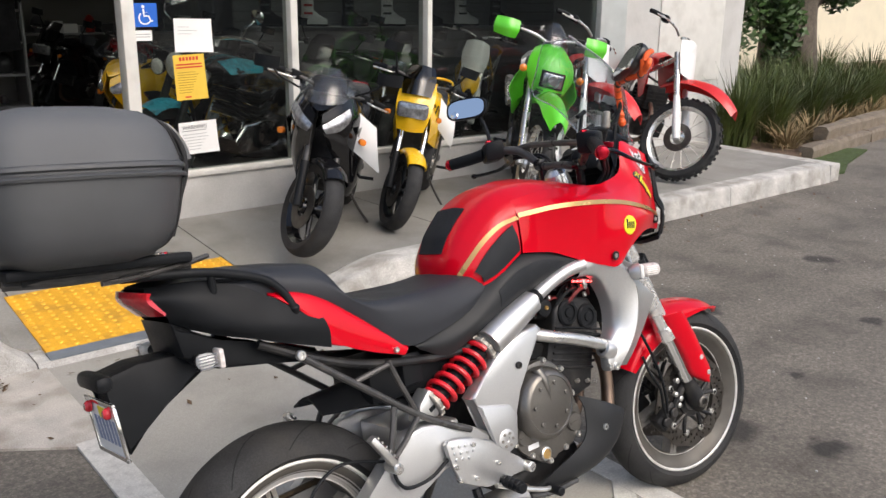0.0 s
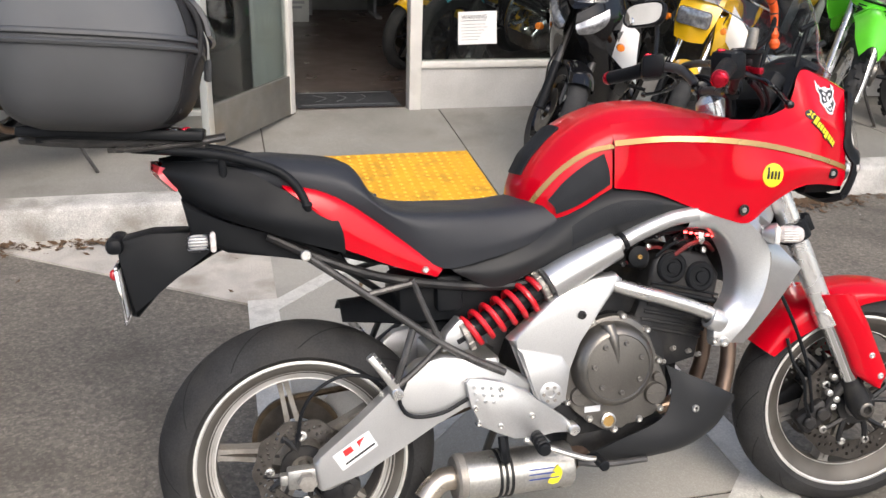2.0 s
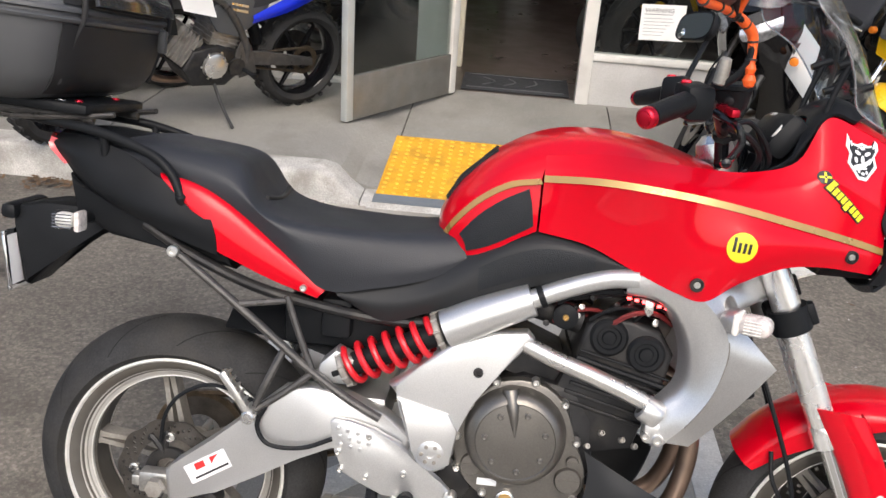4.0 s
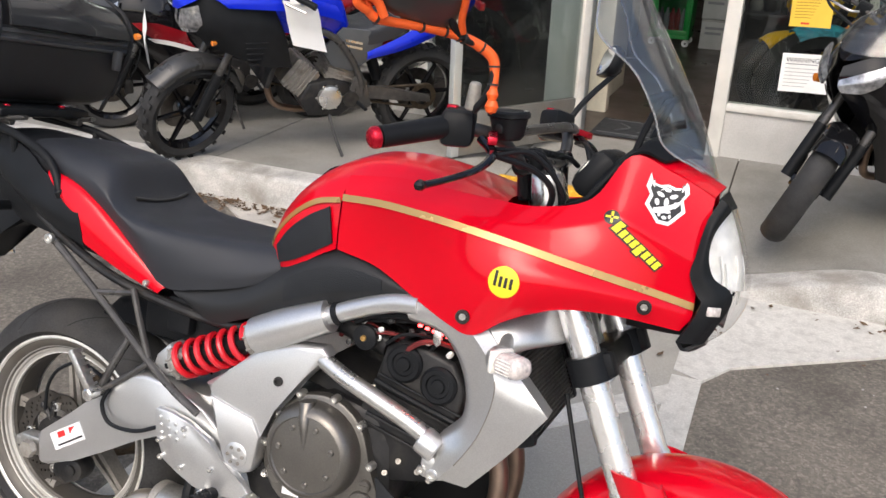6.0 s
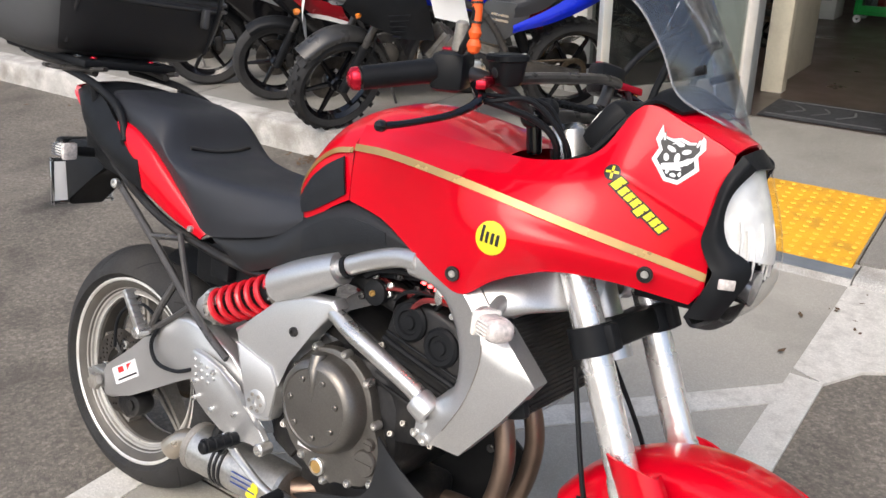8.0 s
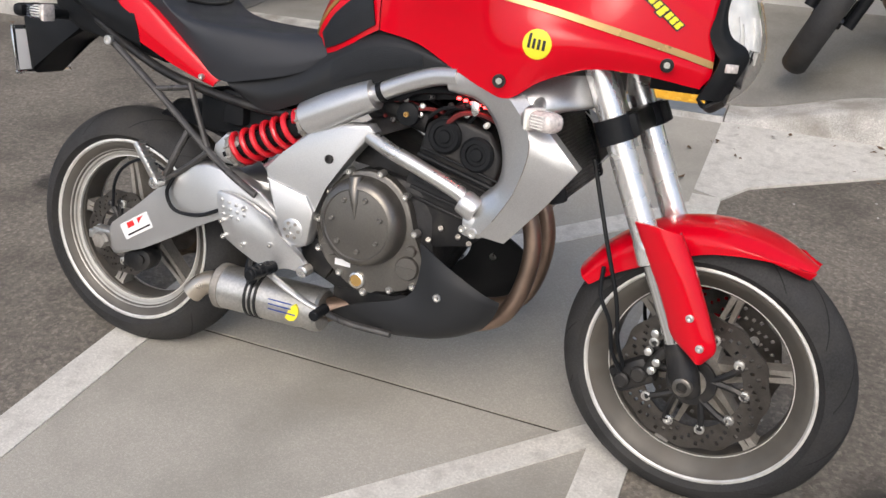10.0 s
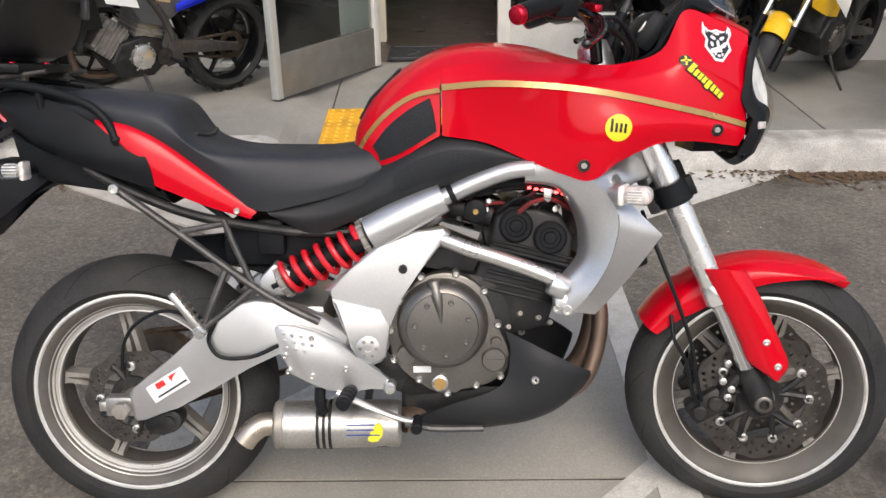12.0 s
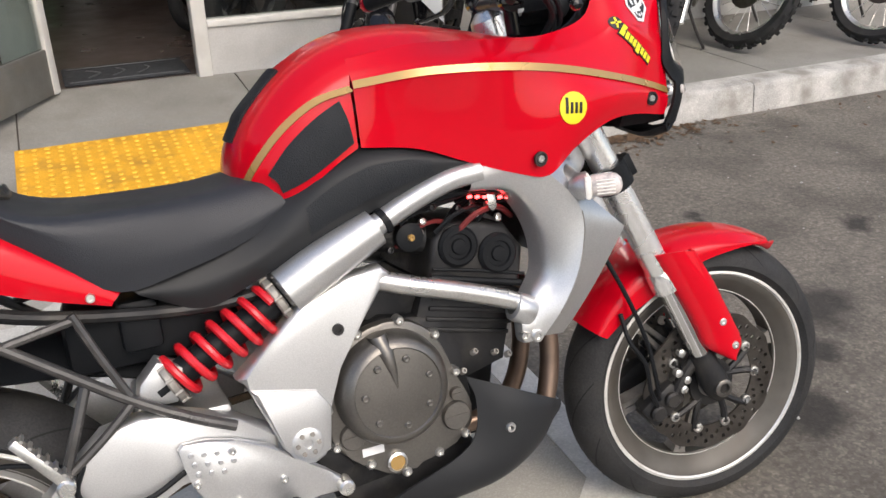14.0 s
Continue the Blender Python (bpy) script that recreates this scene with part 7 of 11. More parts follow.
for s_, th, nm in ((0.828, 0.024, "lower_triple_clamp"), (1.045, 0.018, "upper_triple_clamp")):
    bm = B()
    for sgn in (-1, 1):
        lathe(bm, [(0.027, -th), (0.037, -th), (0.037, th), (0.027, th)], leg(s_, sgn), AX, 24, True)
        box(bm, (-0.015, -0.012, -th * 0.9), (0.02, 0.012, th * 0.9), 0.004, Matrix.Translation(leg(s_, sgn, 0.0, 0.058)) @ Matrix.Rotation(-RAKE, 4, "Y"))
    box(bm, (-0.03, -0.085, -th), (0.035, 0.085, th), 0.01, Matrix.Translation(leg(s_, 0, 0, 0.02)) @ Matrix.Rotation(-RAKE, 4, "Y"))
    part(nm, steered(bm), M_BLACK, BIKE)
bm = B()
cyl(bm, leg(0.78, 0, 0, 0), leg(1.06, 0, 0, 0), 0.03, n=20)
part("steering_head", bm, M_SILVER, BIKE)

def shell_ring(d, hv, hz, n=40, skew=0.0):
    pts = []
    for k in range(n):
        a = k * 2 * math.pi / n
        x = hv * math.copysign(abs(math.cos(a)) ** 0.6, math.cos(a))
        y = hz * math.copysign(abs(math.sin(a)) ** 0.65, math.sin(a))
        pts.append(Vector((x, y * (1 - skew * x / 0.09) + 0.1 * skew * x, d)))
    return pts


def on_bar(bm):
    """Turns a control with the fork and bends its end down and back with the bar."""
    steered(bm)
    for v in bm.verts:
        f = min(max((abs(v.co.y) - 0.1) / 0.2, 0), 1)
        f = f * f * (3 - 2 * f)
        v.co += Vector((-0.022, 0.014, -0.034) if v.co.y > 0 else (-0.012, 0.0, -0.013)) * f
    return bm


# --- handlebar and controls (straight position, then steered) ---
bm = B()
hb = [(0.895, 0.345, 1.145), (0.953, 0.246, 1.163), (1.0, 0.165, 1.145), (1.023, 0.09, 1.09), (1.025, 0.0, 1.088), (1.023, -0.09, 1.09), (1.0, -0.165, 1.145), (0.953, -0.246, 1.163), (0.895, -0.345, 1.145)]
tube(bm, hb, 0.0115, 12)
part("handlebar", on_bar(bm), M_BLACKTUBE, BIKE)
bm = B()
tube(bm, [(1.015, -0.17, 1.15), (1.02, 0, 1.152), (1.015, 0.17, 1.15)], 0.0095, 10)
part("cross_bar", on_bar(bm), M_BLACKTUBE, BIKE)
for sgn in (-1, 1):
    m_ = lambda u, v, w: (u, v * sgn, w)
    bm = B()
    tube(bm, [m_(0.8975, 0.341, 1.1455), m_(0.926, 0.292, 1.1555), m_(0.953, 0.246, 1.163)], [0.0178, 0.0185, 0.019], 18)
    grip = part("grip", on_bar(bm), M_BLACK, BIKE, "black rubber grip")
    bm = B()
    a, b = Vector(m_(0.8885, 0.3565, 1.1425)), Vector(m_(0.8975, 0.341, 1.1455))
    lathe(bm, [(0.0, 0.002), (0.007, 0.001), (0.009, 0.004), (0.0125, 0.0), (0.0155, 0.002), (0.0175, 0.005), (0.018, 0.014), (0.012, 0.015)], a, b - a, 20)
    part("bar_end", on_bar(bm), M_ANOD, grip, "red anodised bar end weight")
    bm = B()
    lathe(bm, [(0.0, -0.0035), (0.006, -0.0035), (0.0115, -0.0015), (0.0125, 0.004), (0.006, 0.006)], a, b - a, 18)
    part("bar_end_core", on_bar(bm), M_ANOD, grip)
    bm = B()
    box(bm, (-0.026, -0.032, -0.03), (0.028, 0.032, 0.03), 0.012, Matrix.Translation(m_(0.962, 0.22, 1.162)) @ Matrix.Rotation(radians(28 * -sgn), 4, "Z"))
    box(bm, (-0.012, -0.012, 0.018), (0.01, 0.012, 0.03), 0.004, Matrix.Translation(m_(0.955, 0.218, 1.162)))
    sw = part("switch_box", on_bar(bm), M_BLACK, BIKE)
    bm = B()
    box(bm, (-0.01, -0.006, 0.026), (0.008, 0.006, 0.034), 0.003, Matrix.Translation(m_(0.948, 0.216, 1.162)))
    part("switch_button", on_bar(bm), M_ANOD, sw)
    bm = B()
    tube(bm, [m_(1.0, 0.205, 1.145), m_(1.04, 0.235, 1.13), m_(1.045, 0.29, 1.113), m_(1.028, 0.355, 1.1), m_(1.015, 0.4, 1.094)], [0.009, 0.008, 0.0065, 0.006, 0.0065], 10, flat=0.8)
    lathe(bm, [(0.0, -0.009), (0.007, -0.007), (0.009, 0), (0.007, 0.007), (0.0, 0.009)], m_(1.014, 0.403, 1.094), (0, 1, 0), 12)
    part("brake_lever" if sgn < 0 else "clutch_lever", on_bar(bm), M_BLACKGLOSS, BIKE)
    bm = B()
    box(bm, (-0.008, -0.03, -0.007), (0.008, 0.03, 0.007), 0.003, Matrix.Translation(m_(1.02, 0.205, 1.15)) @ Matrix.Rotation(radians(-30 * sgn), 4, "Z"))
    part("lever_adjuster", on_bar(bm), M_ANOD, BIKE, "red anodised lever perch")
    bm = B()
    cyl(bm, m_(1.03, 0.085, 1.03), m_(1.024, 0.088, 1.085), 0.013, n=16, bev=0.003)
    lathe(bm, [(0.012, -0.014), (0.018, -0.012), (0.019, 0.0), (0.018, 0.012), (0.012, 0.014)], m_(1.023, 0.09, 1.09), (0, 1, 0), 18)
    part("bar_riser", on_bar(bm), M_BLACKGLOSS, BIKE)
RES_M = Matrix.Translation((0.998, -0.172, 1.153)) @ Matrix.Rotation(radians(-32), 4, "Z") @ Matrix.Rotation(radians(8), 4, "X")
bm = B()
weld_rings(bm, [shell_ring(z, x, y, 32) for z, x, y in ((-0.024, 0.02, 0.016), (-0.016, 0.026, 0.021), (0.012, 0.032, 0.025), (0.014, 0.036, 0.028), (0.021, 0.036, 0.028), (0.024, 0.033, 0.025))])
bmesh.ops.transform(bm, matrix=RES_M, verts=bm.verts)
res = part("fluid_reservoir", bm, M_BLACK, BIKE, "black brake fluid reservoir with a sight glass", smooth=40)
bm = B()
lathe(bm, [(0.0085, 0.0), (0.0085, 0.003), (0.006, 0.0045), (0.0, 0.005)], (0.004, -0.0215, -0.004), (0, -1, -0.15), 16)
bmesh.ops.transform(bm, matrix=RES_M, verts=bm.verts)
part("sight_glass", bm, M_SATIN, res)
for x_, y_ in ((-0.024, -0.016), (0.024, 0.016)):
    bm = B()
    lathe(bm, [(0.004, 0.0), (0.004, 0.0015), (0.0, 0.002)], (x_, y_, 0.0235), (0, 0, 1), 10)
    bmesh.ops.transform(bm, matrix=RES_M, verts=bm.verts)
    part("screw", bm, M_ALLOY, res)
# ribbed cable adjuster and its elbow below the cross bar
bm = B()
for k in range(9):
    cyl(bm, (1.02 + 0.004 * k, -0.066 + 0.0085 * k, 1.112 - 0.0008 * k), (1.022 + 0.004 * k, -0.062 + 0.0085 * k, 1.1116 - 0.0008 * k), 0.0068, n=12)
tube(bm, [(1.018, -0.07, 1.1125), (1.06, 0.016, 1.104), (1.075, 0.05, 1.09)], 0.0052, 8)
part("ribbed_hose", bm, M_BLACK, BIKE)
bm = B()
weld_rings(bm, [[c + Vector((1.024, -0.078, 1.098)) for c in shell_ring(z, x, y, 24)] for z, x, y in ((-0.024, 0.014, 0.012), (-0.018, 0.019, 0.016), (0.0, 0.021, 0.018), (0.012, 0.018, 0.016), (0.018, 0.012, 0.01))])
part("wiring_connector", bm, M_BLACK, BIKE, smooth=40)
# instruments
bm = B()
box(bm, (-0.03, -0.085, -0.045), (0.02, 0.085, 0.045), 0.02, Matrix.Translation((1.135, 0.0, 1.085)) @ Matrix.Rotation(radians(35), 4, "Y"))
dash = part("dashboard", bm, M_BLACK, BIKE)
for v, r in ((0.03, 0.04), (-0.05, 0.028)):
    bm = B()
    lathe(bm, [(r, 0.0), (r, 0.006), (r * 0.9, 0.008), (0, 0.008)], Vector((1.118, v, 1.095)), (-0.82, 0, 0.57), 28)
    part("dial", bm, M_REFLECT, dash, "silver-rimmed instrument dial")
bm = B()
lathe(bm, [(0.0, 0.052), (0.02, 0.05), (0.034, 0.036), (0.038, 0.01), (0.038, -0.03)], (1.034, 0.02, 1.03), (-0.3, 0, 1), 26)
part("ignition_cover", bm, M_ALLOY, BIKE, "silver steering head cover")
random.seed(11)
for k in range(6):
    sgn = -1 if k % 2 else 1
    r_ = random.random
    bm = B()
    tube(bm, [(1.02 - 0.02 * r_(), (0.21 - 0.02 * r_()) * sgn, 1.13 - 0.02 * r_()), (1.05 + 0.02 * r_(), (0.15 - 0.03 * r_()) * sgn, 1.09 + 0.03 * r_()), (1.08 + 0.03 * r_(), (0.09 + 0.02 * r_()) * sgn, 1.03 + 0.03 * r_()), (1.05 + 0.03 * r_(), (0.06 + 0.03 * r_()) * sgn, 0.98), (1.02, 0.05 * sgn, 0.93)], 0.0036 + 0.0012 * (k % 3), 7)
    part("control_cable", steered(bm), M_BLACK, BIKE)
# mirrors: the right one is tipped and wrapped, the left one faces the rider
# the right mirror's own axes: outwards, up its face, and out of its back
MC = Vector((0.92, -0.4, 1.312))
MO = Vector((-0.52, -0.853, 0.03)).normalized()
MU = (Vector((0, 0, 1)) * 0.77 + MO.cross(Vector((0, 0, 1))) * -0.64).normalized()
MB = MO.cross(MU).normalized()
if MB.x < 0:
    MB = -MB
RIGHT_M = Matrix(((MO.x, MU.x, MB.x, MC.x), (MO.y, MU.y, MB.y, MC.y), (MO.z, MU.z, MB.z, MC.z), (0, 0, 0, 1)))


def on_mirror(bm, sgn):
    if sgn < 0:
        bmesh.ops.transform(bm, matrix=RIGHT_M, verts=bm.verts)
        return bm
    m = pose(1.048, 0.393, 1.3, 0, 0, 22) @ Matrix.Rotation(radians(16), 4, "Y") @ Matrix.Diagonal((1, 0.95, 0.8, 1)) @ Matrix(((0, 0, 1, 0), (1, 0, 0, 0), (0, 1, 0, 0), (0, 0, 0, 1)))
    bmesh.ops.transform(bm, matrix=m, verts=bm.verts)
    return bm


for sgn in (-1, 1):
    bm = B()
    weld_rings(bm, [shell_ring(d - 0.012, hv, hz, 40, 0.3 if sgn < 0 else 0.0) for d, hv, hz in ((-0.008, 0.073, 0.041), (-0.01, 0.076, 0.044), (-0.002, 0.078, 0.045), (0.008, 0.073, 0.041), (0.016, 0.06, 0.033), (0.021, 0.04, 0.021), (0.022, 0.015, 0.008))])
    mir = part("mirror", on_mirror(bm, sgn), M_SHELL if sgn < 0 else M_BLACK, BIKE, "black mirror shell", smooth=50)
    bm = B()
    weld_rings(bm, [shell_ring(d - 0.012, 0.069, 0.038, 40, 0.3 if sgn < 0 else 0.0) for d in (-0.0105, -0.009)])
    part("mirror_glass", on_mirror(bm, sgn), M_MIRROR, mir, smooth=30)
    bm = B()
    lathe(bm, [(0.0, -0.0022), (0.012, -0.0016), (0.0155, 0.001), (0.0155, 0.003)], (0.045, -0.022, -0.023), (0, 0, 1), 20)
    part("blind_spot_mirror", on_mirror(bm, sgn), M_MIRROR, mir, "small round stick-on mirror")
    bm = B()
    if sgn < 0:
        tube(bm, [(0.94, -0.352, 1.3), (0.95, -0.318, 1.277), (0.975, -0.29, 1.266), (0.991, -0.276, 1.25), (0.993, -0.273, 1.215), (0.982, -0.266, 1.19), (0.962, -0.252, 1.17)], 0.0062, 10)
        part("mirror_stalk", bm, M_BLACK, mir)
        bm = B()
        cyl(bm, (0.957, -0.248, 1.17), (0.961, -0.256, 1.214), 0.0125, 0.0095, n=16, bev=0.003)
        part("mirror_base", bm, M_WHEEL, mir)
    else:
        tube(bm, [(1.062, 0.372, 1.288), (1.05, 0.345, 1.268), (1.03, 0.305, 1.235), (1.008, 0.27, 1.195), (0.99, 0.25, 1.15)], 0.0062, 10)
        part("mirror_stalk", bm, M_BLACK, mir)
        bm = B()
        cyl(bm, (0.987, 0.245, 1.135), (0.995, 0.256, 1.17), 0.013, 0.011, n=14)
        part("mirror_base", bm, M_BLACK, mir)
    if sgn < 0:
        right_mirror = mir
bm = B()
LOOP = [(0.861, -0.47, 1.312), (0.864, -0.462, 1.29), (0.872, -0.45, 1.28), (0.885, -0.421, 1.279), (0.91, -0.378, 1.28), (0.946, -0.318, 1.277), (0.97, -0.293, 1.268), (0.99, -0.276, 1.252), (0.995, -0.272, 1.225), (0.995, -0.272, 1.195)]
tube(bm, LOOP, [0.0066, 0.0068, 0.007, 0.0068, 0.0068, 0.0074, 0.0086, 0.0088, 0.0074, 0.0066], 12)
for c, r in (((0.996, -0.272, 1.198), 0.0098), ((0.997, -0.272, 1.18), 0.0112)):
    lathe(bm, [(0.0, -1.1 * r), (0.7 * r, -0.8 * r), (r, 0), (0.7 * r, 0.8 * r), (0.0, 1.1 * r)], c, (0, 0, 1), 12)
tube(bm, [(0.884, -0.45, 1.283), (0.878, -0.463, 1.301), (0.868, -0.482, 1.307), (0.86, -0.486, 1.302), (0.859, -0.482, 1.294), (0.865, -0.466, 1.288)], 0.0066, 12)
tube(bm, [(0.861, -0.472, 1.308), (0.872, -0.476, 1.324), (0.898, -0.468, 1.33), (0.93, -0.424, 1.333), (0.955, -0.388, 1.336), (0.968, -0.372, 1.334), (0.967, -0.362, 1.324), (0.957, -0.342, 1.3), (0.953, -0.322, 1.282)], [0.0066, 0.0068, 0.0066, 0.0066, 0.0064, 0.0062, 0.0058, 0.0056, 0.006], 12)
part("mirror_wrap", bm, M_ORANGE, right_mirror, "bright orange tube tied round the mirror")
for c, ax_ in (((0.91, -0.378, 1.28), (0.52, 0.853, 0)), ((0.932, -0.341, 1.279), (0.5, 0.85, -0.05)), ((0.946, -0.318, 1.277), (0.55, 0.8, -0.15)), ((0.952, -0.311, 1.2745), (0.6, 0.7, -0.25)), ((0.975, -0.289, 1.265), (0.7, 0.6, -0.4)), ((0.993, -0.2735, 1.24), (0.1, 0.05, -1)), ((0.995, -0.272, 1.213), (0, 0, 1)), ((0.9, -0.465, 1.3302), (0.52, -0.7, 0.05)), ((0.943, -0.405, 1.3345), (0.56, 0.8, 0.06)), ((0.872, -0.45, 1.28), (0.5, 0.85, -0.2))):
    bm = B()
    lathe(bm, [(0.006, -0.0018), (0.0092, -0.0014), (0.0092, 0.0014), (0.006, 0.0018)], c, ax_, 14, True)
    part("cable_tie", bm, M_STICKK, right_mirror)

# --- rack and top case ---
bm = B()
slab_pts = [(-0.47, -0.1), (-0.22, -0.12), (-0.17, -0.06), (-0.17, 0.06), (-0.22, 0.12), (-0.47, 0.1)]
a = [bm.verts.new((u, v, 1.022)) for u, v in slab_pts]
b = [bm.verts.new((u, v, 1.034)) for u, v in slab_pts]
bm.faces.new(a), bm.faces.new(b)
for i in range(6):
    bm.faces.new((a[i], b[i], b[(i + 1) % 6], a[(i + 1) % 6]))
part("rack_plate", bm, M_BLACK, BIKE)
for sgn in (-1, 1):
    bm = B()
    tube(bm, [(-0.16, 0.1 * sgn, 1.006), (-0.25, 0.105 * sgn, 1.014), (-0.4, 0.1 * sgn, 1.02), (-0.5, 0.085 * sgn, 1.03)], 0.009, 8)
    tube(bm, [(-0.34, 0.12 * sgn, 1.005), (-0.28, 0.118 * sgn, 1.005), (-0.18, 0.11 * sgn, 1.012), (-0.12, 0.1 * sgn, 1.02)], 0.008, 8, flat=0.7)
    part("rack_rail", bm, M_BLACKTUBE, BIKE)
    bolt(BIKE, (-0.22, 0.11 * sgn, 1.036), (0, 0, 1), 0.011, M_ALLOY)
    bolt(BIKE, (-0.2, 0.08 * sgn, 1.036), (0, 0, 1), 0.008, M_ANOD)
part_case = root("top_case", "dark grey plastic motorcycle top case with a lid seam", "top case", BIKE.matrix_world @ Matrix.Translation((-0.33, 0, 1.04)) @ Matrix.Rotation(radians(3.5), 4, "Y") @ Matrix.Translation((0.33, 0, -1.04)))


def case_ring(w, u0, u1, hv, p=5.0, n=64, wide=1.0, part_of=1.0):
    pts = []
    for k in range(n):
        a = 2 * math.pi * k / n if part_of == 1.0 else (k / (n - 1) - 0.5) * 2 * math.pi * part_of
        cx, sx = math.cos(a), math.sin(a)
        uu = math.copysign(abs(cx) ** (2 / p), cx)
        vv = math.copysign(abs(sx) ** (2 / p), sx)
        taper = 1 - (0.13 if vv < 0 else 0.03) * max(0, uu) ** 2 - 0.04 * max(0, -uu) ** 2
        pts.append(Vector(((u0 + u1) / 2 + (u1 - u0) / 2 * uu, hv * vv * taper * (1.0 if vv < 0 else wide), w)))
    return pts


bm = B()
weld_rings(bm, [case_ring(w, a, b - 0.066, h, wide=1.36) for w, a, b, h in ((1.04, -0.46, -0.2, 0.16), (1.05, -0.49, -0.165, 0.19), (1.068, -0.515, -0.14, 0.212), (1.1, -0.53, -0.12, 0.226), (1.15, -0.545, -0.108, 0.236), (1.196, -0.55, -0.1, 0.241))])
part("case_body", bm, M_CASEDARK, part_case, "lower shell, its grey darkened for shade", smooth=50)
bm = B()
weld_rings(bm, [case_ring(w, a, b - 0.066, h, wide=1.36) for w, a, b, h in ((1.192, -0.556, -0.094, 0.247), (1.197, -0.558, -0.092, 0.249), (1.2, -0.556, -0.094, 0.247), (1.203, -0.55, -0.1, 0.241), (1.207, -0.55, -0.1, 0.241), (1.21, -0.556, -0.094, 0.247), (1.216, -0.556, -0.094, 0.247), (1.22, -0.551, -0.098, 0.243))])
part("lid_seam", bm, M_CASEDARK, part_case, "raised dark rim", smooth=50)
bm = B()
weld_rings(bm, [case_ring(w, a, b - 0.066, h, wide=1.36) for w, a, b, h in ((1.218, -0.55, -0.1, 0.242), (1.25, -0.546, -0.108, 0.239), (1.28, -0.538, -0.12, 0.233), (1.3, -0.527, -0.136, 0.222), (1.316, -0.508, -0.16, 0.202), (1.327, -0.475, -0.2, 0.165), (1.333, -0.42, -0.26, 0.1))])
part("lid", bm, M_CASE, part_case, "grey domed lid", smooth=50)
# black shells with the front's shade in their colour; the smoky lid panel
def case_front(rows, name, label):
    bm = B()
    skin(bm, [[p + Vector((0.0035, 0, 0)) for p in case_ring(w, a, b - 0.066, h, n=15, wide=1.36, part_of=0.235)] for w, a, b, h in rows], 3, 2, thick=0.003)
    part(name, bm, M_CASEBLACK, part_case, label, smooth=50)


case_front(((1.054, -0.49, -0.165, 0.19), (1.068, -0.515, -0.14, 0.212), (1.1, -0.53, -0.12, 0.226), (1.15, -0.545, -0.108, 0.236), (1.188, -0.55, -0.1, 0.241)), "front_shell", "thin black shell that darkens the shaded front")
case_front(((1.2235, -0.55, -0.1, 0.242), (1.25, -0.546, -0.108, 0.239), (1.28, -0.538, -0.12, 0.233), (1.3, -0.527, -0.136, 0.222)), "lid_front", "thin black shell that darkens the shaded front")
bm = B()
skin(bm, [[(u - 0.016, v, w) for u, v, w in r] for r in [[(-0.128, -0.135, 1.228), (-0.12, 0.05, 1.228), (-0.128, 0.225, 1.228)], [(-0.137, -0.133, 1.26), (-0.13, 0.05, 1.262), (-0.137, 0.218, 1.256)], [(-0.158, -0.128, 1.292), (-0.15, 0.05, 1.295), (-0.158, 0.19, 1.288)], [(-0.178, -0.12, 1.306), (-0.172, 0.05, 1.312), (-0.18, 0.14, 1.304)]]], 6, 5, thick=0.008)
part("lid_panel", bm, M_CASEPANEL, part_case, "smooth smoky panel")
for v in (-0.15, 0.25):
    bm = B()
    tube(bm, [(-0.206, v, 1.08), (-0.184, v, 1.15), (-0.166, v, 1.2), (-0.168, v * 0.99, 1.25), (-0.194, v * 0.96, 1.29), (-0.244, v * 0.9, 1.317)], 0.006, 8)
    part("case_rib", bm, M_CASEBLACK, part_case)
bm = B()
box(bm, (-0.166, 0.19, 1.15), (-0.148, 0.21, 1.2), 0.005)
part("case_catch", bm, M_CASEDARK, part_case)
bm = B()
box(bm, (-0.5, -0.13, 1.026), (-0.16, 0.13, 1.046), 0.006)
part("case_foot", bm, M_BLACK, part_case)


# ---- other motorcycles ----
M_BLUE = mat("blue_gloss_paint", (0.004, 0.02, 0.52), 0.3, coat=0.45, spec=0.2, rvar=0.04)
# haze whitens this screen in place of its bright reflection
M_SCREEN = glass("pale_veil_screen", (0.9, 0.93, 0.96), 0.02, 0.85, 0.7, 0.06, 0.03)
M_GREEN = mat("lime_green_plastic", (0.12, 0.62, 0.03), 0.35, coat=0.4, var=0.05, scale=8)
M_YELPAINT = mat("yellow_gloss_paint", (0.78, 0.46, 0.01), 0.28, coat=0.6, var=0.04, scale=8)
M_REDPL = mat("red_plastic", (0.6, 0.015, 0.015), 0.35, coat=0.3, var=0.06, scale=8)
M_WHITEPL = mat("white_plastic", (0.78, 0.78, 0.77), 0.4, var=0.06, scale=12, dirt=(0.4, 0.36, 0.3), dirt_amt=0.3, dscale=14)
M_GREYPL = mat("grey_plastic", (0.07, 0.075, 0.08), 0.45, var=0.1, scale=12)
M_DULLSILVER = mat("dull_silver_paint", (0.36, 0.37, 0.39), 0.35, metal=0.5, var=0.06, scale=9)
M_DARKRED = mat("dark_red_metallic", (0.3, 0.008, 0.015), 0.25, metal=0.3, coat=0.8, rvar=0.04)
M_TEAL = mat("teal_flame_paint", (0.03, 0.32, 0.42), 0.4, var=0.5, scale=30)
M_SMOKE = glass("smoke_screen", (0.12, 0.125, 0.13), 0.02, 0.45, 0.7, 0.06)


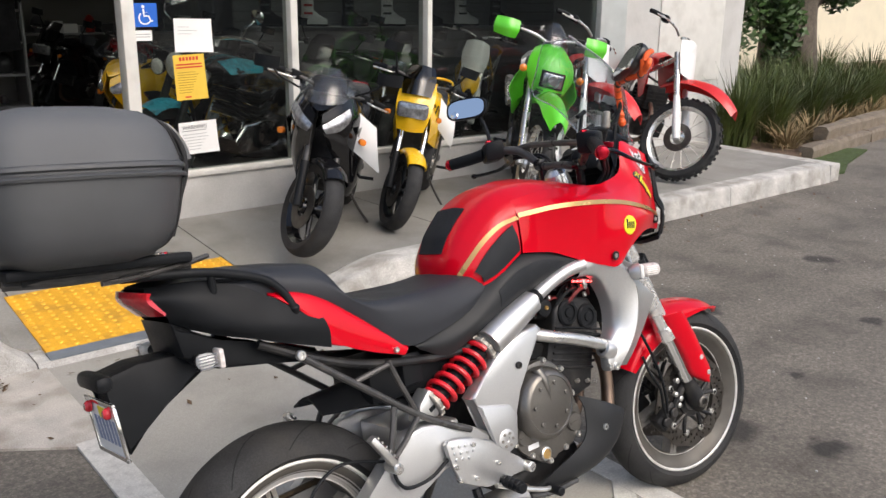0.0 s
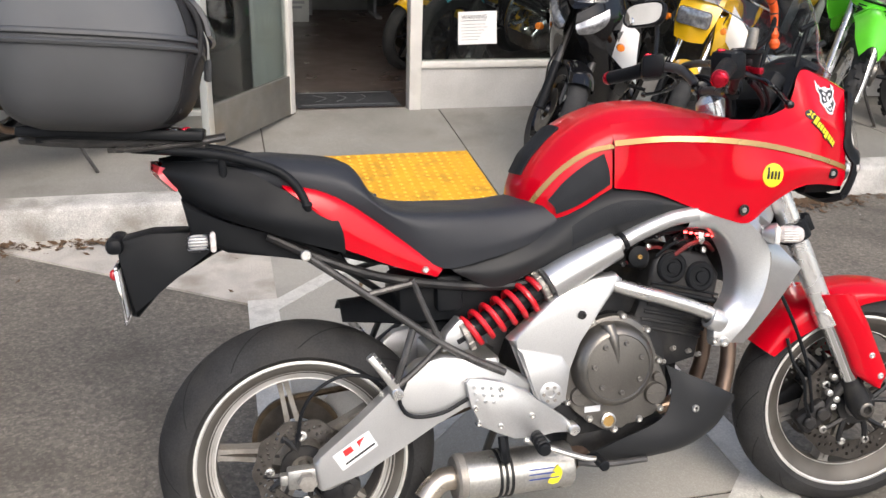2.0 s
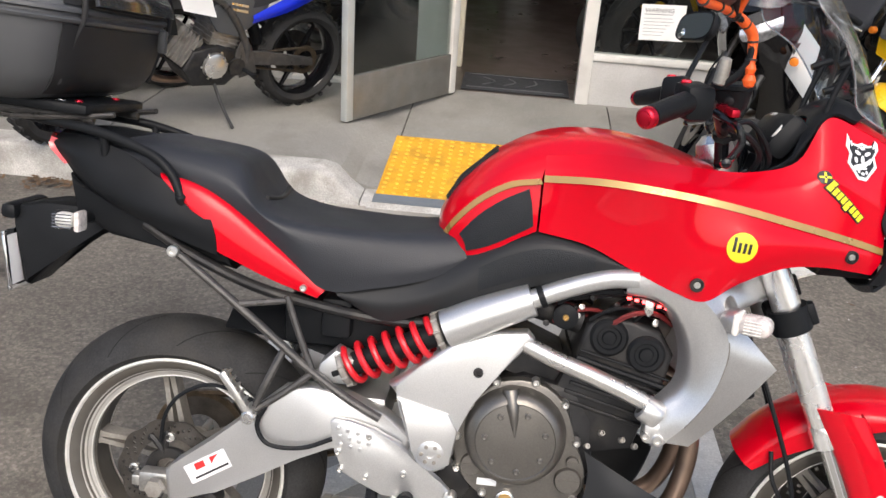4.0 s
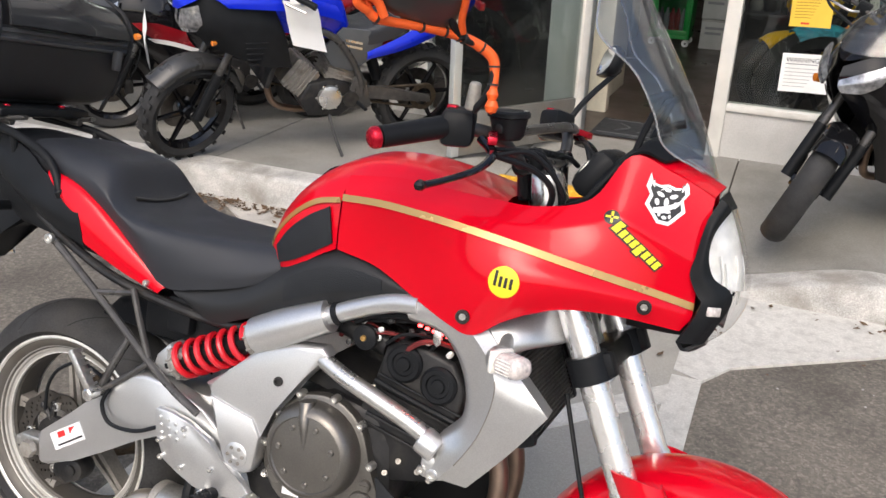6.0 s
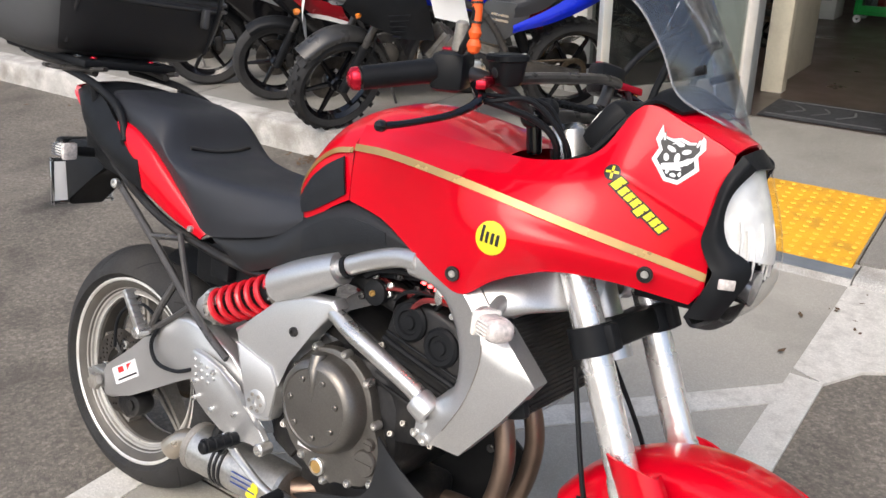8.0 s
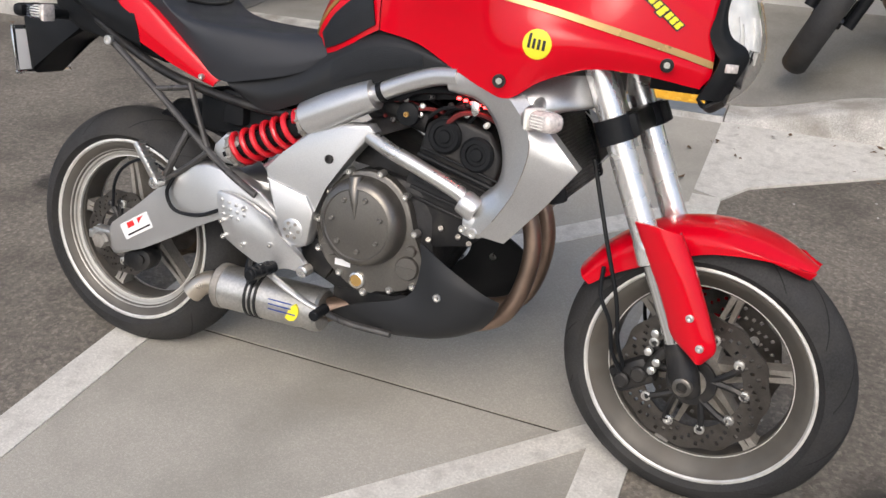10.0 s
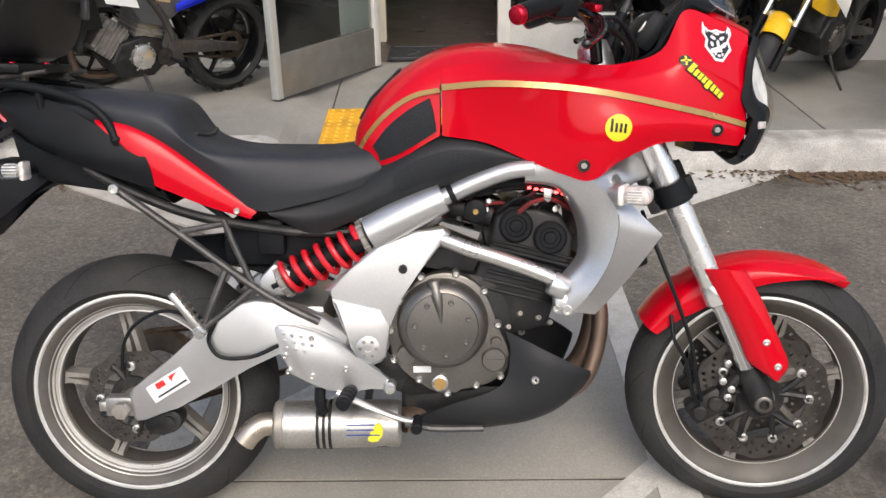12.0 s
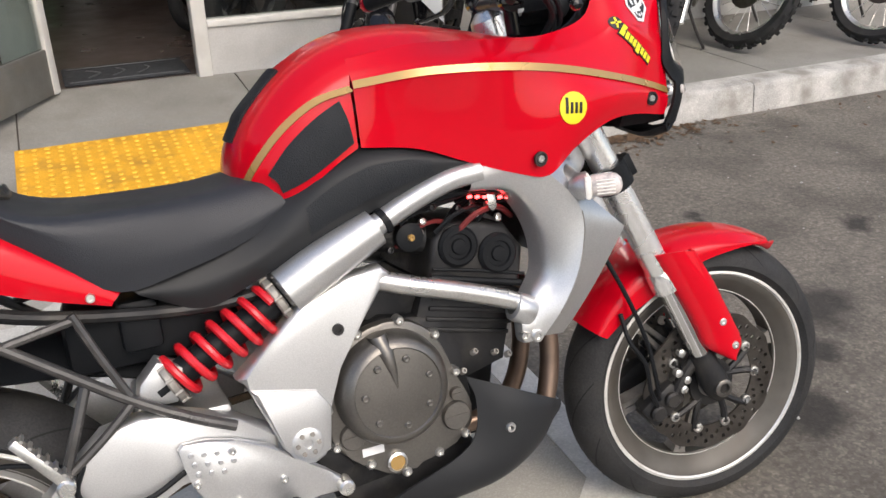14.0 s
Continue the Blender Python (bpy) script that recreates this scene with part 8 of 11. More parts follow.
def moto_wheel(parent, name, c, R, half, rim_r, fx, knobby, spokes, rim_mat):
    bm = B()
    hw = half * 0.75
    lathe(bm, [(rim_r, -hw), (rim_r + 0.01, -hw), (rim_r + 0.004, 0), (rim_r + 0.01, hw), (rim_r, hw), (rim_r - 0.02, hw * 0.5), (rim_r - 0.02, -hw * 0.5)], c, (0, 1, 0), 40, True)
    rim = part(name, fx(bm), rim_mat, parent)
    bm = B()
    lathe(bm, [(0.012, -0.07), (0.03, -0.07), (0.045, -0.035), (0.045, 0.035), (0.03, 0.07), (0.012, 0.07)], c, (0, 1, 0), 18, True)
    part("hub", fx(bm), rim_mat, rim)
    wire = knobby is True
    for k in range(18 if wire else spokes):
        bm = B()
        if wire:
            a, b = k * 2 * math.pi / 18, k * 2 * math.pi / 18 + (0.5 if k % 2 else -0.5)
            cyl(bm, (c[0] + 0.04 * math.cos(b), 0.03 * (-1) ** k, c[2] + 0.04 * math.sin(b)), (c[0] + rim_r * math.cos(a), 0, c[2] + rim_r * math.sin(a)), 0.0022, n=5)
        else:
            a = k * 2 * math.pi / spokes
            cyl(bm, (c[0] + 0.03 * math.cos(a), 0, c[2] + 0.03 * math.sin(a)), (c[0] + rim_r * math.cos(a), 0, c[2] + rim_r * math.sin(a)), 0.018, 0.012, n=8)
        part("spoke", fx(bm), rim_mat, rim)
    bm = B()
    prof = [(rim_r + 0.003, -hw)]
    for k in range(9):
        a = (-1 + k / 4) * 1.3
        prof.append((R - half * 0.85 * (1 - math.cos(a)) - (0.01 if knobby else 0), math.sin(a) / math.sin(1.3) * half))
    prof.append((rim_r + 0.003, hw))
    lathe(bm, prof, c, (0, 1, 0), 56, True)
    if knobby:
        for k in range(44):
            a = k * 2 * math.pi / 44
            for v in ((-0.6, 0.6) if k % 2 else (-0.15, 0.15)):
                r = R - 0.012 - 0.25 * half * v * v
                m = Matrix.Translation((c[0] + r * math.cos(a), v * half, c[2] + r * math.sin(a))) @ Matrix.Rotation(-a, 4, "Y")
                box(bm, (-0.004, -half * (0.2 if wire else 0.26), -0.012), (0.012 if wire else 0.0065, half * (0.2 if wire else 0.26), 0.012 if wire else 0.014), 0, m)
    part("tyre", fx(bm), M_TYRE, rim, "black knobbly tyre" if knobby else "black road tyre", smooth=35)
    bm = B()
    lathe(bm, [(0.06, -0.058), (0.135 if not wire else 0.115, -0.058), (0.135 if not wire else 0.115, -0.053), (0.06, -0.053)], c, (0, 1, 0), 36, True)
    part("brake_disc", fx(bm), M_DISC, rim)
    return rim


def moto(name, label, fx_, fy_, heading, steer=25.0, lean=9.0, kind="sport", body=None, second=None, accent=None, tag=False, z0=0.15, group="parked motorcycles", extra="", sc=0.9, wide=1.0):
    """A parked motorcycle on its side stand; (fx_, fy_) is where the front wheel stands."""
    body, second, accent = body or M_BLACKGLOSS, second or M_BLACK, accent or body or M_BLACKGLOSS
    dirt_bike = kind in ("dirt", "trail")
    WB = 1.4 if not dirt_bike else 1.42
    Rf, Rr = (0.345, 0.325) if dirt_bike else (0.3, 0.31)
    hf, hr = (0.042, 0.055) if dirt_bike else (0.058, 0.08)
    rootm = Matrix.Translation((fx_, fy_, z0)) @ Matrix.Rotation(radians(heading), 4, "Z") @ Matrix.Rotation(radians(-lean), 4, "X") @ Matrix.Diagonal((sc, sc * wide, sc, 1)) @ Matrix.Translation((-WB, 0, -0.004))
    o = root(name, label, "motorcycle", rootm, group)
    rk = radians(27)
    ax = Vector((-math.sin(rk), 0, math.cos(rk)))
    fwv = Vector((math.cos(rk), 0, math.sin(rk)))
    au = WB + Rf * math.tan(rk) - 0.03
    tm = Matrix.Translation((au, 0, 0)) @ Matrix.Rotation(radians(steer), 4, ax) @ Matrix.Translation((-au, 0, 0))

    def fx(bm):
        bmesh.ops.transform(bm, matrix=tm, verts=bm.verts)
        return bm

    def P(n_, bm, m, lb="", st=False, sm=45):
        return part(n_, fx(bm) if st else bm, m, o, lb, sm)

    rim_mat = M_ALLOY if dirt_bike else (M_BLACKGLOSS if kind != "naked" else M_BLACK)
    moto_wheel(o, "rear_wheel", (0, 0, Rr), Rr, hr, Rr - (0.1 if dirt_bike else 0.09), same, dirt_bike or ("block" if kind == "adv" else False), 6, rim_mat)
    moto_wheel(o, "front_wheel", (WB, 0, Rf), Rf, hf, Rf - 0.08, fx, dirt_bike or ("block" if kind == "adv" else False), 6, rim_mat)
    for sg in (-1, 1):
        bm = B()
        slab(bm, [(-0.03, Rr - 0.02), (-0.02, Rr + 0.025), (0.3, Rr + 0.1), (0.5, Rr + 0.12), (0.5, Rr + 0.05), (0.2, Rr + 0.01)], sg * 0.1, sg * 0.13, 0.006)
        P("swing_arm", bm, M_BLACKTUBE if kind != "sport" else M_ENGDARK)
        # fork
        lg = lambda s, of=0.0: Vector((au, 0, 0)) + ax * s + fwv * 0.03 + Vector((0, sg * (0.095 + of), 0))
        top = 1.0 if not dirt_bike else 1.08
        bm = B()
        cyl(bm, lg(Rf + 0.02), lg(Rf + 0.3), 0.027, n=16)
        P("fork_slider", bm, M_BLACK if not dirt_bike else M_ALLOY, "", True)
        bm = B()
        cyl(bm, lg(Rf + 0.28), lg(top), 0.02 if not dirt_bike else 0.026, n=16)
        P("fork_tube", bm, M_BLACKTUBE if kind in ("sport", "adv") else (M_CHROME if not dirt_bike else M_ALLOY), "", True)
        # bars
        zb = {"sport": 0.98, "naked": 1.06, "adv": 1.02}.get(kind, 1.16)
        ub = au - zb * math.tan(rk)
        bm = B()
        tube(bm, [(ub + 0.03, 0.03 * sg, zb - 0.03), (ub + 0.02, 0.12 * sg, zb), (ub - 0.03, 0.25 * sg, zb + 0.015), (ub - 0.09, 0.38 * sg, zb)], 0.011, 8)
        P("handlebar", bm, M_BLACKTUBE if not dirt_bike else M_ALLOY, "", True)
        bm = B()
        tube(bm, [(ub - 0.045, 0.29 * sg, zb + 0.013), (ub - 0.07, 0.34 * sg, zb + 0.008), (ub - 0.092, 0.39 * sg, zb - 0.001)], 0.018, 12)
        P("grip", bm, M_BLACK, "", True)
        bm = B()
        box(bm, (ub - 0.06, min(0.2 * sg, 0.26 * sg), zb - 0.015), (ub - 0.005, max(0.2 * sg, 0.26 * sg), zb + 0.04), 0.01)
        P("switch_box", bm, M_BLACK, "", True)
        bm = B()
        tube(bm, [(ub + 0.0, 0.24 * sg, zb), (ub + 0.03, 0.28 * sg, zb - 0.005), (ub - 0.02, 0.4 * sg, zb - 0.015)], 0.006, 8)
        P("lever", bm, M_ALLOY, "", True)
        if kind in ("sport", "naked", "adv"):
            mv = 0.3 if kind != "sport" else 0.33
            mu, mz = (ub + 0.02, zb + 0.18) if kind != "sport" else (ub + 0.22, zb + 0.14)
            bm = B()
            tube(bm, [(ub + (0.0 if kind != "sport" else 0.18), 0.22 * sg if kind != "sport" else 0.16 * sg, zb + 0.01), (mu, 0.27 * sg, mz - 0.07), (mu, mv * sg, mz)], 0.007, 8)
            P("mirror_stalk", bm, M_BLACK, "", kind != "sport")
            bm = B()
            rows = [[(mu + d, (mv + w) * sg, mz + h) for w, d in ((-0.055, 0), (0, 0.03), (0.055, 0.02), (0.085, 0))] for h in (-0.035, 0.0, 0.035)]
            skin(bm, rows, 4, 4)
            P("mirror", bm, M_BLACK, "", kind != "sport")
            bm = B()
            box(bm, (mu - 0.003, min((mv - 0.055) * sg, (mv + 0.085) * sg), mz - 0.034), (mu - 0.0005, max((mv - 0.055) * sg, (mv + 0.085) * sg), mz + 0.034))
            P("mirror_glass", bm, M_MIRROR, "", kind != "sport", 0)
        # foot rests, stand
        bm = B()
        cyl(bm, (0.45, 0.13 * sg, 0.33), (0.44, 0.25 * sg, 0.33), 0.012, n=10)
        P("foot_rest", bm, M_BLACK)
    bm = B()
    tube(bm, [(0.62, 0.1, 0.3), (0.6, 0.18, 0.16), (0.57, 0.26, 0.045)], 0.01, 8)
    box(bm, (0.53, 0.24, 0.03), (0.6, 0.28, 0.042), 0.003)
    P("side_stand", bm, M_BLACKTUBE)
    # engine and frame
    adv = kind == "adv"
    bm = B()
    slab(bm, [(0.42, 0.33), (0.45, 0.47), (0.62, 0.53), (0.78, 0.5), (0.84, 0.4), (0.78, 0.27), (0.55, 0.24)] if not adv else [(0.44, 0.32), (0.46, 0.43), (0.6, 0.48), (0.74, 0.46), (0.8, 0.36), (0.74, 0.26), (0.55, 0.24)], -0.13, 0.13, 0.02)
    eng = P("engine", bm, M_ENGDARK, "engine block")
    for ca, cb, cc in (((0.6, 0.5, 0.0),) if not adv else ((0.74, 0.4, 50.0), (0.6, 0.44, -20.0))):
        mm = Matrix.Translation((ca, 0, cb)) @ Matrix.Rotation(radians(cc), 4, "Y")
        off = 0.0 if not adv else -0.12
        bm = B()
        box(bm, (0.0 + off, -0.1, 0.0), ((0.24 if not adv else 0.17) + off, 0.1, 0.2 if not adv else 0.17), 0.012, mm)
        part("cylinder", bm, M_ENGDARK if not adv else M_WHEEL, eng)
        for k in range(5):
            bm = B()
            box(bm, (-0.01 + off, -0.112, 0.03 + (0.03 if not adv else 0.026) * k), ((0.25 if not adv else 0.18) + off, 0.112, 0.038 + (0.03 if not adv else 0.026) * k), 0.002, mm)
            part("cooling_fin", bm, M_ENGDARK if not adv else M_WHEEL, eng)
    for sg in (-1, 1):
        bm = B()
        r = 0.085 if not adv else 0.072
        lathe(bm, [(r, 0.0), (r - 0.003, 0.02), (r - 0.025, 0.03), (0, 0.032)], (0.62, sg * 0.13, 0.37), (0, sg, 0), 28)
        cov = part("engine_cover", bm, M_ENGINE if not adv else M_ALLOY, eng)
        for k in range(6):
            bm = B()
            lathe(bm, [(0.006, 0.0), (0.006, 0.008), (0, 0.009)], (0.62 + (r + 0.006) * math.cos(k * 1.047), sg * 0.13, 0.37 + (r + 0.006) * math.sin(k * 1.047)), (0, sg, 0), 8)
            part("bolt", bm, M_ALLOY, eng)
        bm = B()
        lathe(bm, [(0.05, 0.0), (0.048, 0.018), (0, 0.022)], (0.49, sg * 0.13, 0.35), (0, sg, 0), 22)
        part("engine_cover", bm, M_ENGDARK, eng)
        bm = B()
        slab(bm, [(0.36, 0.3), (0.4, 0.46), (0.47, 0.5), (0.5, 0.42), (0.47, 0.28)], sg * 0.125, sg * 0.14, 0.005)
        P("foot_rest_hanger", bm, M_ALLOY if kind == "sport" else M_BLACKTUBE)
        if not dirt_bike:
            bm = B()
            slab(bm, [(0.28, 0.74), (0.56, 0.78), (0.68, 0.66), (0.62, 0.56), (0.5, 0.52), (0.36, 0.6)], sg * 0.125, sg * 0.145, 0.008)
            sp = P("side_panel", bm, M_GREYPL if adv else second)
            if adv:
                for k in range(2):
                    bm = B()
                    slab(bm, [(0.44, 0.69 - 0.03 * k), (0.54, 0.715 - 0.03 * k), (0.54, 0.702 - 0.03 * k), (0.44, 0.677 - 0.03 * k)], sg * 0.145, sg * 0.148, 0)
                    part("badge_bar", bm, M_ALLOY, sp, "plain silver badge bar", 0)
            bm = B()
            box(bm, (WB - 0.12, min(0.06 * sg, 0.1 * sg), Rf - 0.02), (WB - 0.06, max(0.06 * sg, 0.1 * sg), Rf + 0.09), 0.014)
            P("front_caliper", bm, M_ENGDARK, "", True)
            bm = B()
            tube(bm, [(WB - 0.09, 0.09 * sg, Rf + 0.08), (WB - 0.16, 0.12 * sg, Rf + 0.22), (WB - 0.2, 0.1 * sg, Rf + 0.4), (WB - 0.24, 0.12 * sg, 0.95)], 0.005, 7)
            P("brake_hose", bm, M_BLACK, "", True)
    bm = B()
    for zz in (0.075, -0.075):
        tube(bm, [(0, 0.075, Rr + zz), (0.48, 0.075, 0.36 + zz * 0.4)], 0.008, 6, 1)
    lathe(bm, [(0.055, 0.07), (0.085, 0.07), (0.085, 0.08), (0.055, 0.08)], (0, 0, Rr), (0, 1, 0), 28, True)
    P("chain", bm, M_CHAIN)
    if not dirt_bike:
        bm = B()
        box(bm, (-0.015, -0.16, -0.13), (0.015, 0.16, 0.13), 0.006, Matrix.Translation((0.95, 0, 0.58)) @ Matrix.Rotation(radians(-20), 4, "Y"))
        P("radiator", bm, M_ENGDARK)
    for sg in (-1, 1):
        bm = B()
        ht = 0.9 if not dirt_bike else 0.95
        tube(bm, [(au - 0.92 * math.tan(rk), 0.03 * sg, ht), (0.85, 0.12 * sg, 0.82), (0.6, 0.15 * sg, 0.72), (0.45, 0.14 * sg, 0.5), (0.42, 0.12 * sg, 0.36)], 0.02, 10)
        P("frame_tube", bm, M_BLACKTUBE if kind not in ("dirt",) else M_ALLOY)
        bm = B()
        tube(bm, [(0.55, 0.12 * sg, 0.72), (0.3, 0.11 * sg, 0.76), (-0.1, 0.09 * sg, 0.84)], 0.012, 8)
        P("sub_frame_tube", bm, M_BLACKTUBE)
    bm = B()
    tube(bm, [(0.84, -0.05, 0.55), (0.93, -0.06, 0.45), (0.88, -0.08, 0.26), (0.6, -0.12, 0.2), (0.3, -0.16, 0.27)], 0.02, 12)
    P("header_pipe", bm, M_BRONZE)
    bm = B()
    e0, e1 = ((0.25, -0.19, 0.3), (-0.2, -0.22, 0.5)) if not dirt_bike else ((0.25, -0.16, 0.6), (-0.15, -0.18, 0.75))
    cyl(bm, e0, e1, 0.05 if not dirt_bike else 0.042, n=20, bev=0.01)
    P("muffler", bm, M_BLACK if kind in ("naked",) else M_ALLOY)
    bm = B()
    cyl(bm, (0.28, 0, 0.42), (0.38, 0, 0.68), 0.035, n=14)
    P("shock_absorber", bm, M_BLACK)
    # tank and seat
    ts = {"sport": (0.98, 0.8), "naked": (0.98, 0.79), "adv": (0.985, 0.77)}.get(kind, (0.98, 0.93))
    tt, sh = ts
    hw = 0.14 if not dirt_bike else 0.09
    if not dirt_bike:
        bm = B()
        skin(bm, [[(0.5, 0, sh + 0.01), (0.56, 0, tt - 0.06), (0.68, 0, tt), (0.82, 0, tt + 0.01), (0.95, 0, tt - 0.05)], [(0.5, -0.06, sh + 0.01), (0.56, -0.09, tt - 0.07), (0.68, -0.11, tt - 0.02), (0.82, -0.12, tt - 0.01), (0.95, -0.1, tt - 0.06)],
                  [(0.5, -0.09, sh - 0.03), (0.56, -0.12, sh + 0.03), (0.68, -hw - 0.01, tt - 0.1), (0.82, -hw - 0.02, tt - 0.1), (0.95, -hw + 0.01, tt - 0.12)], [(0.5, -0.09, sh - 0.06), (0.56, -0.11, sh - 0.05), (0.68, -0.13, sh - 0.05), (0.82, -0.14, sh - 0.02), (0.95, -0.12, sh)]], 5, 4, mirror=True)
        P("fuel_tank", bm, body, "", False, 70)
        bm = B()
        skin(bm, [[(-0.15, 0, sh + 0.12), (0.02, 0, sh + 0.11), (0.12, 0, sh + 0.06), (0.22, 0, sh), (0.4, 0, sh - 0.015), (0.53, 0, sh + 0.02)], [(-0.15, -0.07, sh + 0.11), (0.02, -0.1, sh + 0.1), (0.12, -0.11, sh + 0.05), (0.22, -0.13, sh - 0.01), (0.4, -0.12, sh - 0.025), (0.53, -0.08, sh + 0.01)],
                  [(-0.15, -0.08, sh + 0.07), (0.02, -0.11, sh + 0.06), (0.12, -0.13, sh), (0.22, -0.145, sh - 0.07), (0.4, -0.135, sh - 0.08), (0.53, -0.1, sh - 0.05)]], 5, 4, mirror=True)
        if kind == "adv":
            bm.free()
            bm = B()
            skin(bm, [[(-0.17, 0, 0.94), (-0.02, 0, 0.94), (0.13, 0, 0.91), (0.25, 0, 0.835), (0.41, 0, 0.78), (0.57, 0, 0.785)], [(-0.17, -0.08, 0.93), (-0.02, -0.12, 0.93), (0.13, -0.13, 0.895), (0.25, -0.14, 0.82), (0.41, -0.13, 0.765), (0.57, -0.09, 0.775)],
                      [(-0.17, -0.09, 0.875), (-0.02, -0.13, 0.845), (0.13, -0.145, 0.785), (0.25, -0.155, 0.715), (0.41, -0.145, 0.675), (0.57, -0.1, 0.695)]], 5, 4, mirror=True)
        P("seat", bm, M_SEAT, "", False, 70)
        if kind == "adv":
            for sg in (-1, 1):
                bm = B()
                skin(bm, [[(-0.29, 0.05 * sg, 0.925), (-0.11, 0.11 * sg, 0.87), (0.04, 0.14 * sg, 0.81), (0.21, 0.155 * sg, 0.72), (0.41, 0.15 * sg, 0.635)], [(-0.29, 0.06 * sg, 0.87), (-0.11, 0.135 * sg, 0.8), (0.04, 0.165 * sg, 0.74), (0.21, 0.172 * sg, 0.675), (0.41, 0.157 * sg, 0.612)],
                          [(-0.27, 0.05 * sg, 0.82), (-0.11, 0.12 * sg, 0.75), (0.04, 0.15 * sg, 0.69), (0.21, 0.16 * sg, 0.635), (0.41, 0.15 * sg, 0.59)]], 4, 4, 0.004)
                P("tail_panel", bm, accent)
        for sg in () if kind == "adv" else (-1, 1):
            bm = B()
            skin(bm, [[(-0.35, 0.03 * sg, sh + 0.12), (-0.15, 0.085 * sg, sh + 0.1), (0.05, 0.12 * sg, sh + 0.06), (0.25, 0.14 * sg, sh - 0.04)], [(-0.34, 0.05 * sg, sh + 0.08), (-0.15, 0.11 * sg, sh + 0.05), (0.05, 0.14 * sg, sh - 0.0), (0.25, 0.15 * sg, sh - 0.08)],
                      [(-0.3, 0.04 * sg, sh + 0.03), (-0.15, 0.09 * sg, sh - 0.02), (0.05, 0.12 * sg, sh - 0.06), (0.25, 0.14 * sg, sh - 0.13)]], 4, 4, 0.004)
            P("tail_panel", bm, accent)
        bm = B()
        box(bm, (-0.37, -0.06, sh + 0.05), (-0.33, 0.06, sh + 0.1), 0.012)
        P("tail_lamp", bm, M_REDLENS)
        bm = B()
        slab(bm, [(-0.28, sh + 0.03), (-0.42, sh - 0.14), (-0.41, sh - 0.17), (-0.2, sh - 0.03)], -0.06, 0.06, 0.008)
        P("rear_mudguard", bm, M_BLACK)
        # front mudguard
        bm = B()
        rr = [(v, r) for v, r in ((-0.07, Rf - 0.03), (-0.066, Rf + 0.005), (0, Rf + 0.03), (0.066, Rf + 0.005), (0.07, Rf - 0.03))]
        hi = 0.0 if kind != "adv" else 0.02
        skin(bm, [[(WB + (r + hi) * math.cos(radians(a)), v, Rf + (r + hi) * math.sin(radians(a))) for a in ((150, 125, 100, 75, 55) if kind != "adv" else (165, 135, 105, 78, 47))] for v, r in rr], 4, 4, 0.004)
        P("front_mudguard", bm, M_SHELL if kind == "adv" else (second if kind != "naked" else body), "", True)
    else:
        bm = B()
        skin(bm, [[(-0.35, 0, sh + 0.02), (-0.1, 0, sh + 0.01), (0.25, 0, sh - 0.01), (0.55, 0, sh), (0.72, 0, sh + 0.04)], [(-0.35, -0.06, sh + 0.01), (-0.1, -0.075, sh), (0.25, -0.085, sh - 0.02), (0.55, -0.075, sh - 0.01), (0.72, -0.05, sh + 0.03)], [(-0.35, -0.07, sh - 0.05), (-0.1, -0.085, sh - 0.06), (0.25, -0.095, sh - 0.08), (0.55, -0.085, sh - 0.07), (0.72, -0.06, sh - 0.03)]], 5, 4, mirror=True)
        P("seat", bm, M_SEAT, "", False, 70)
        for sg in (-1, 1):
            bm = B()
            skin(bm, [[(0.5, 0.08 * sg, sh - 0.02), (0.68, 0.1 * sg, sh + 0.02), (0.86, 0.13 * sg, sh - 0.0), (0.98, 0.16 * sg, sh - 0.06)], [(0.52, 0.1 * sg, sh - 0.14), (0.68, 0.14 * sg, sh - 0.12), (0.86, 0.18 * sg, sh - 0.14), (1.0, 0.2 * sg, sh - 0.16)], [(0.6, 0.1 * sg, sh - 0.25), (0.7, 0.13 * sg, sh - 0.3), (0.82, 0.16 * sg, sh - 0.34), (0.95, 0.18 * sg, sh - 0.3)]], 4, 4, 0.004)
            P("radiator_shroud", bm, body)
            bm = B()
            slab(bm, [(-0.25, sh - 0.02), (0.3, sh - 0.09), (0.3, sh - 0.28), (0.1, sh - 0.24)], sg * 0.1, sg * 0.112, 0.004)
            P("number_panel", bm, second)
        bm = B()
        skin(bm, [[(0.62, 0, sh + 0.0), (0.75, 0, sh + 0.06), (0.9, 0, sh + 0.04)], [(0.62, -0.07, sh - 0.02), (0.75, -0.09, sh + 0.02), (0.9, -0.08, sh)], [(0.62, -0.08, sh - 0.1), (0.75, -0.1, sh - 0.1), (0.9, -0.09, sh - 0.1)]], 4, 4, mirror=True)
        P("fuel_tank", bm, body, "", False, 70)
        bm = B()
        skin(bm, [[(-0.62, v, sh + 0.05 - 8 * v * v), (-0.4, v * 1.3, sh + 0.02 - 6 * v * v), (-0.1, v * 1.4, sh - 0.04 - 4 * v * v)] for v in (-0.08, -0.04, 0, 0.04, 0.08)], 4, 4, 0.004)
        P("rear_mudguard", bm, body if kind == "dirt" else second)
        bm = B()
        skin(bm, [[(WB - 0.34, v * 0.7, 0.72 - 6 * v * v), (WB - 0.16, v, 0.82 - 8 * v * v), (WB + 0.06, v * 1.05, 0.835 - 10 * v * v), (WB + 0.22, v * 0.95, 0.78 - 10 * v * v), (WB + 0.33, v * 0.55, 0.7 - 8 * v * v)] for v in (-0.09, -0.045, 0, 0.045, 0.09)], 5, 4, 0.004)
        P("front_mudguard", bm, body, "", True)
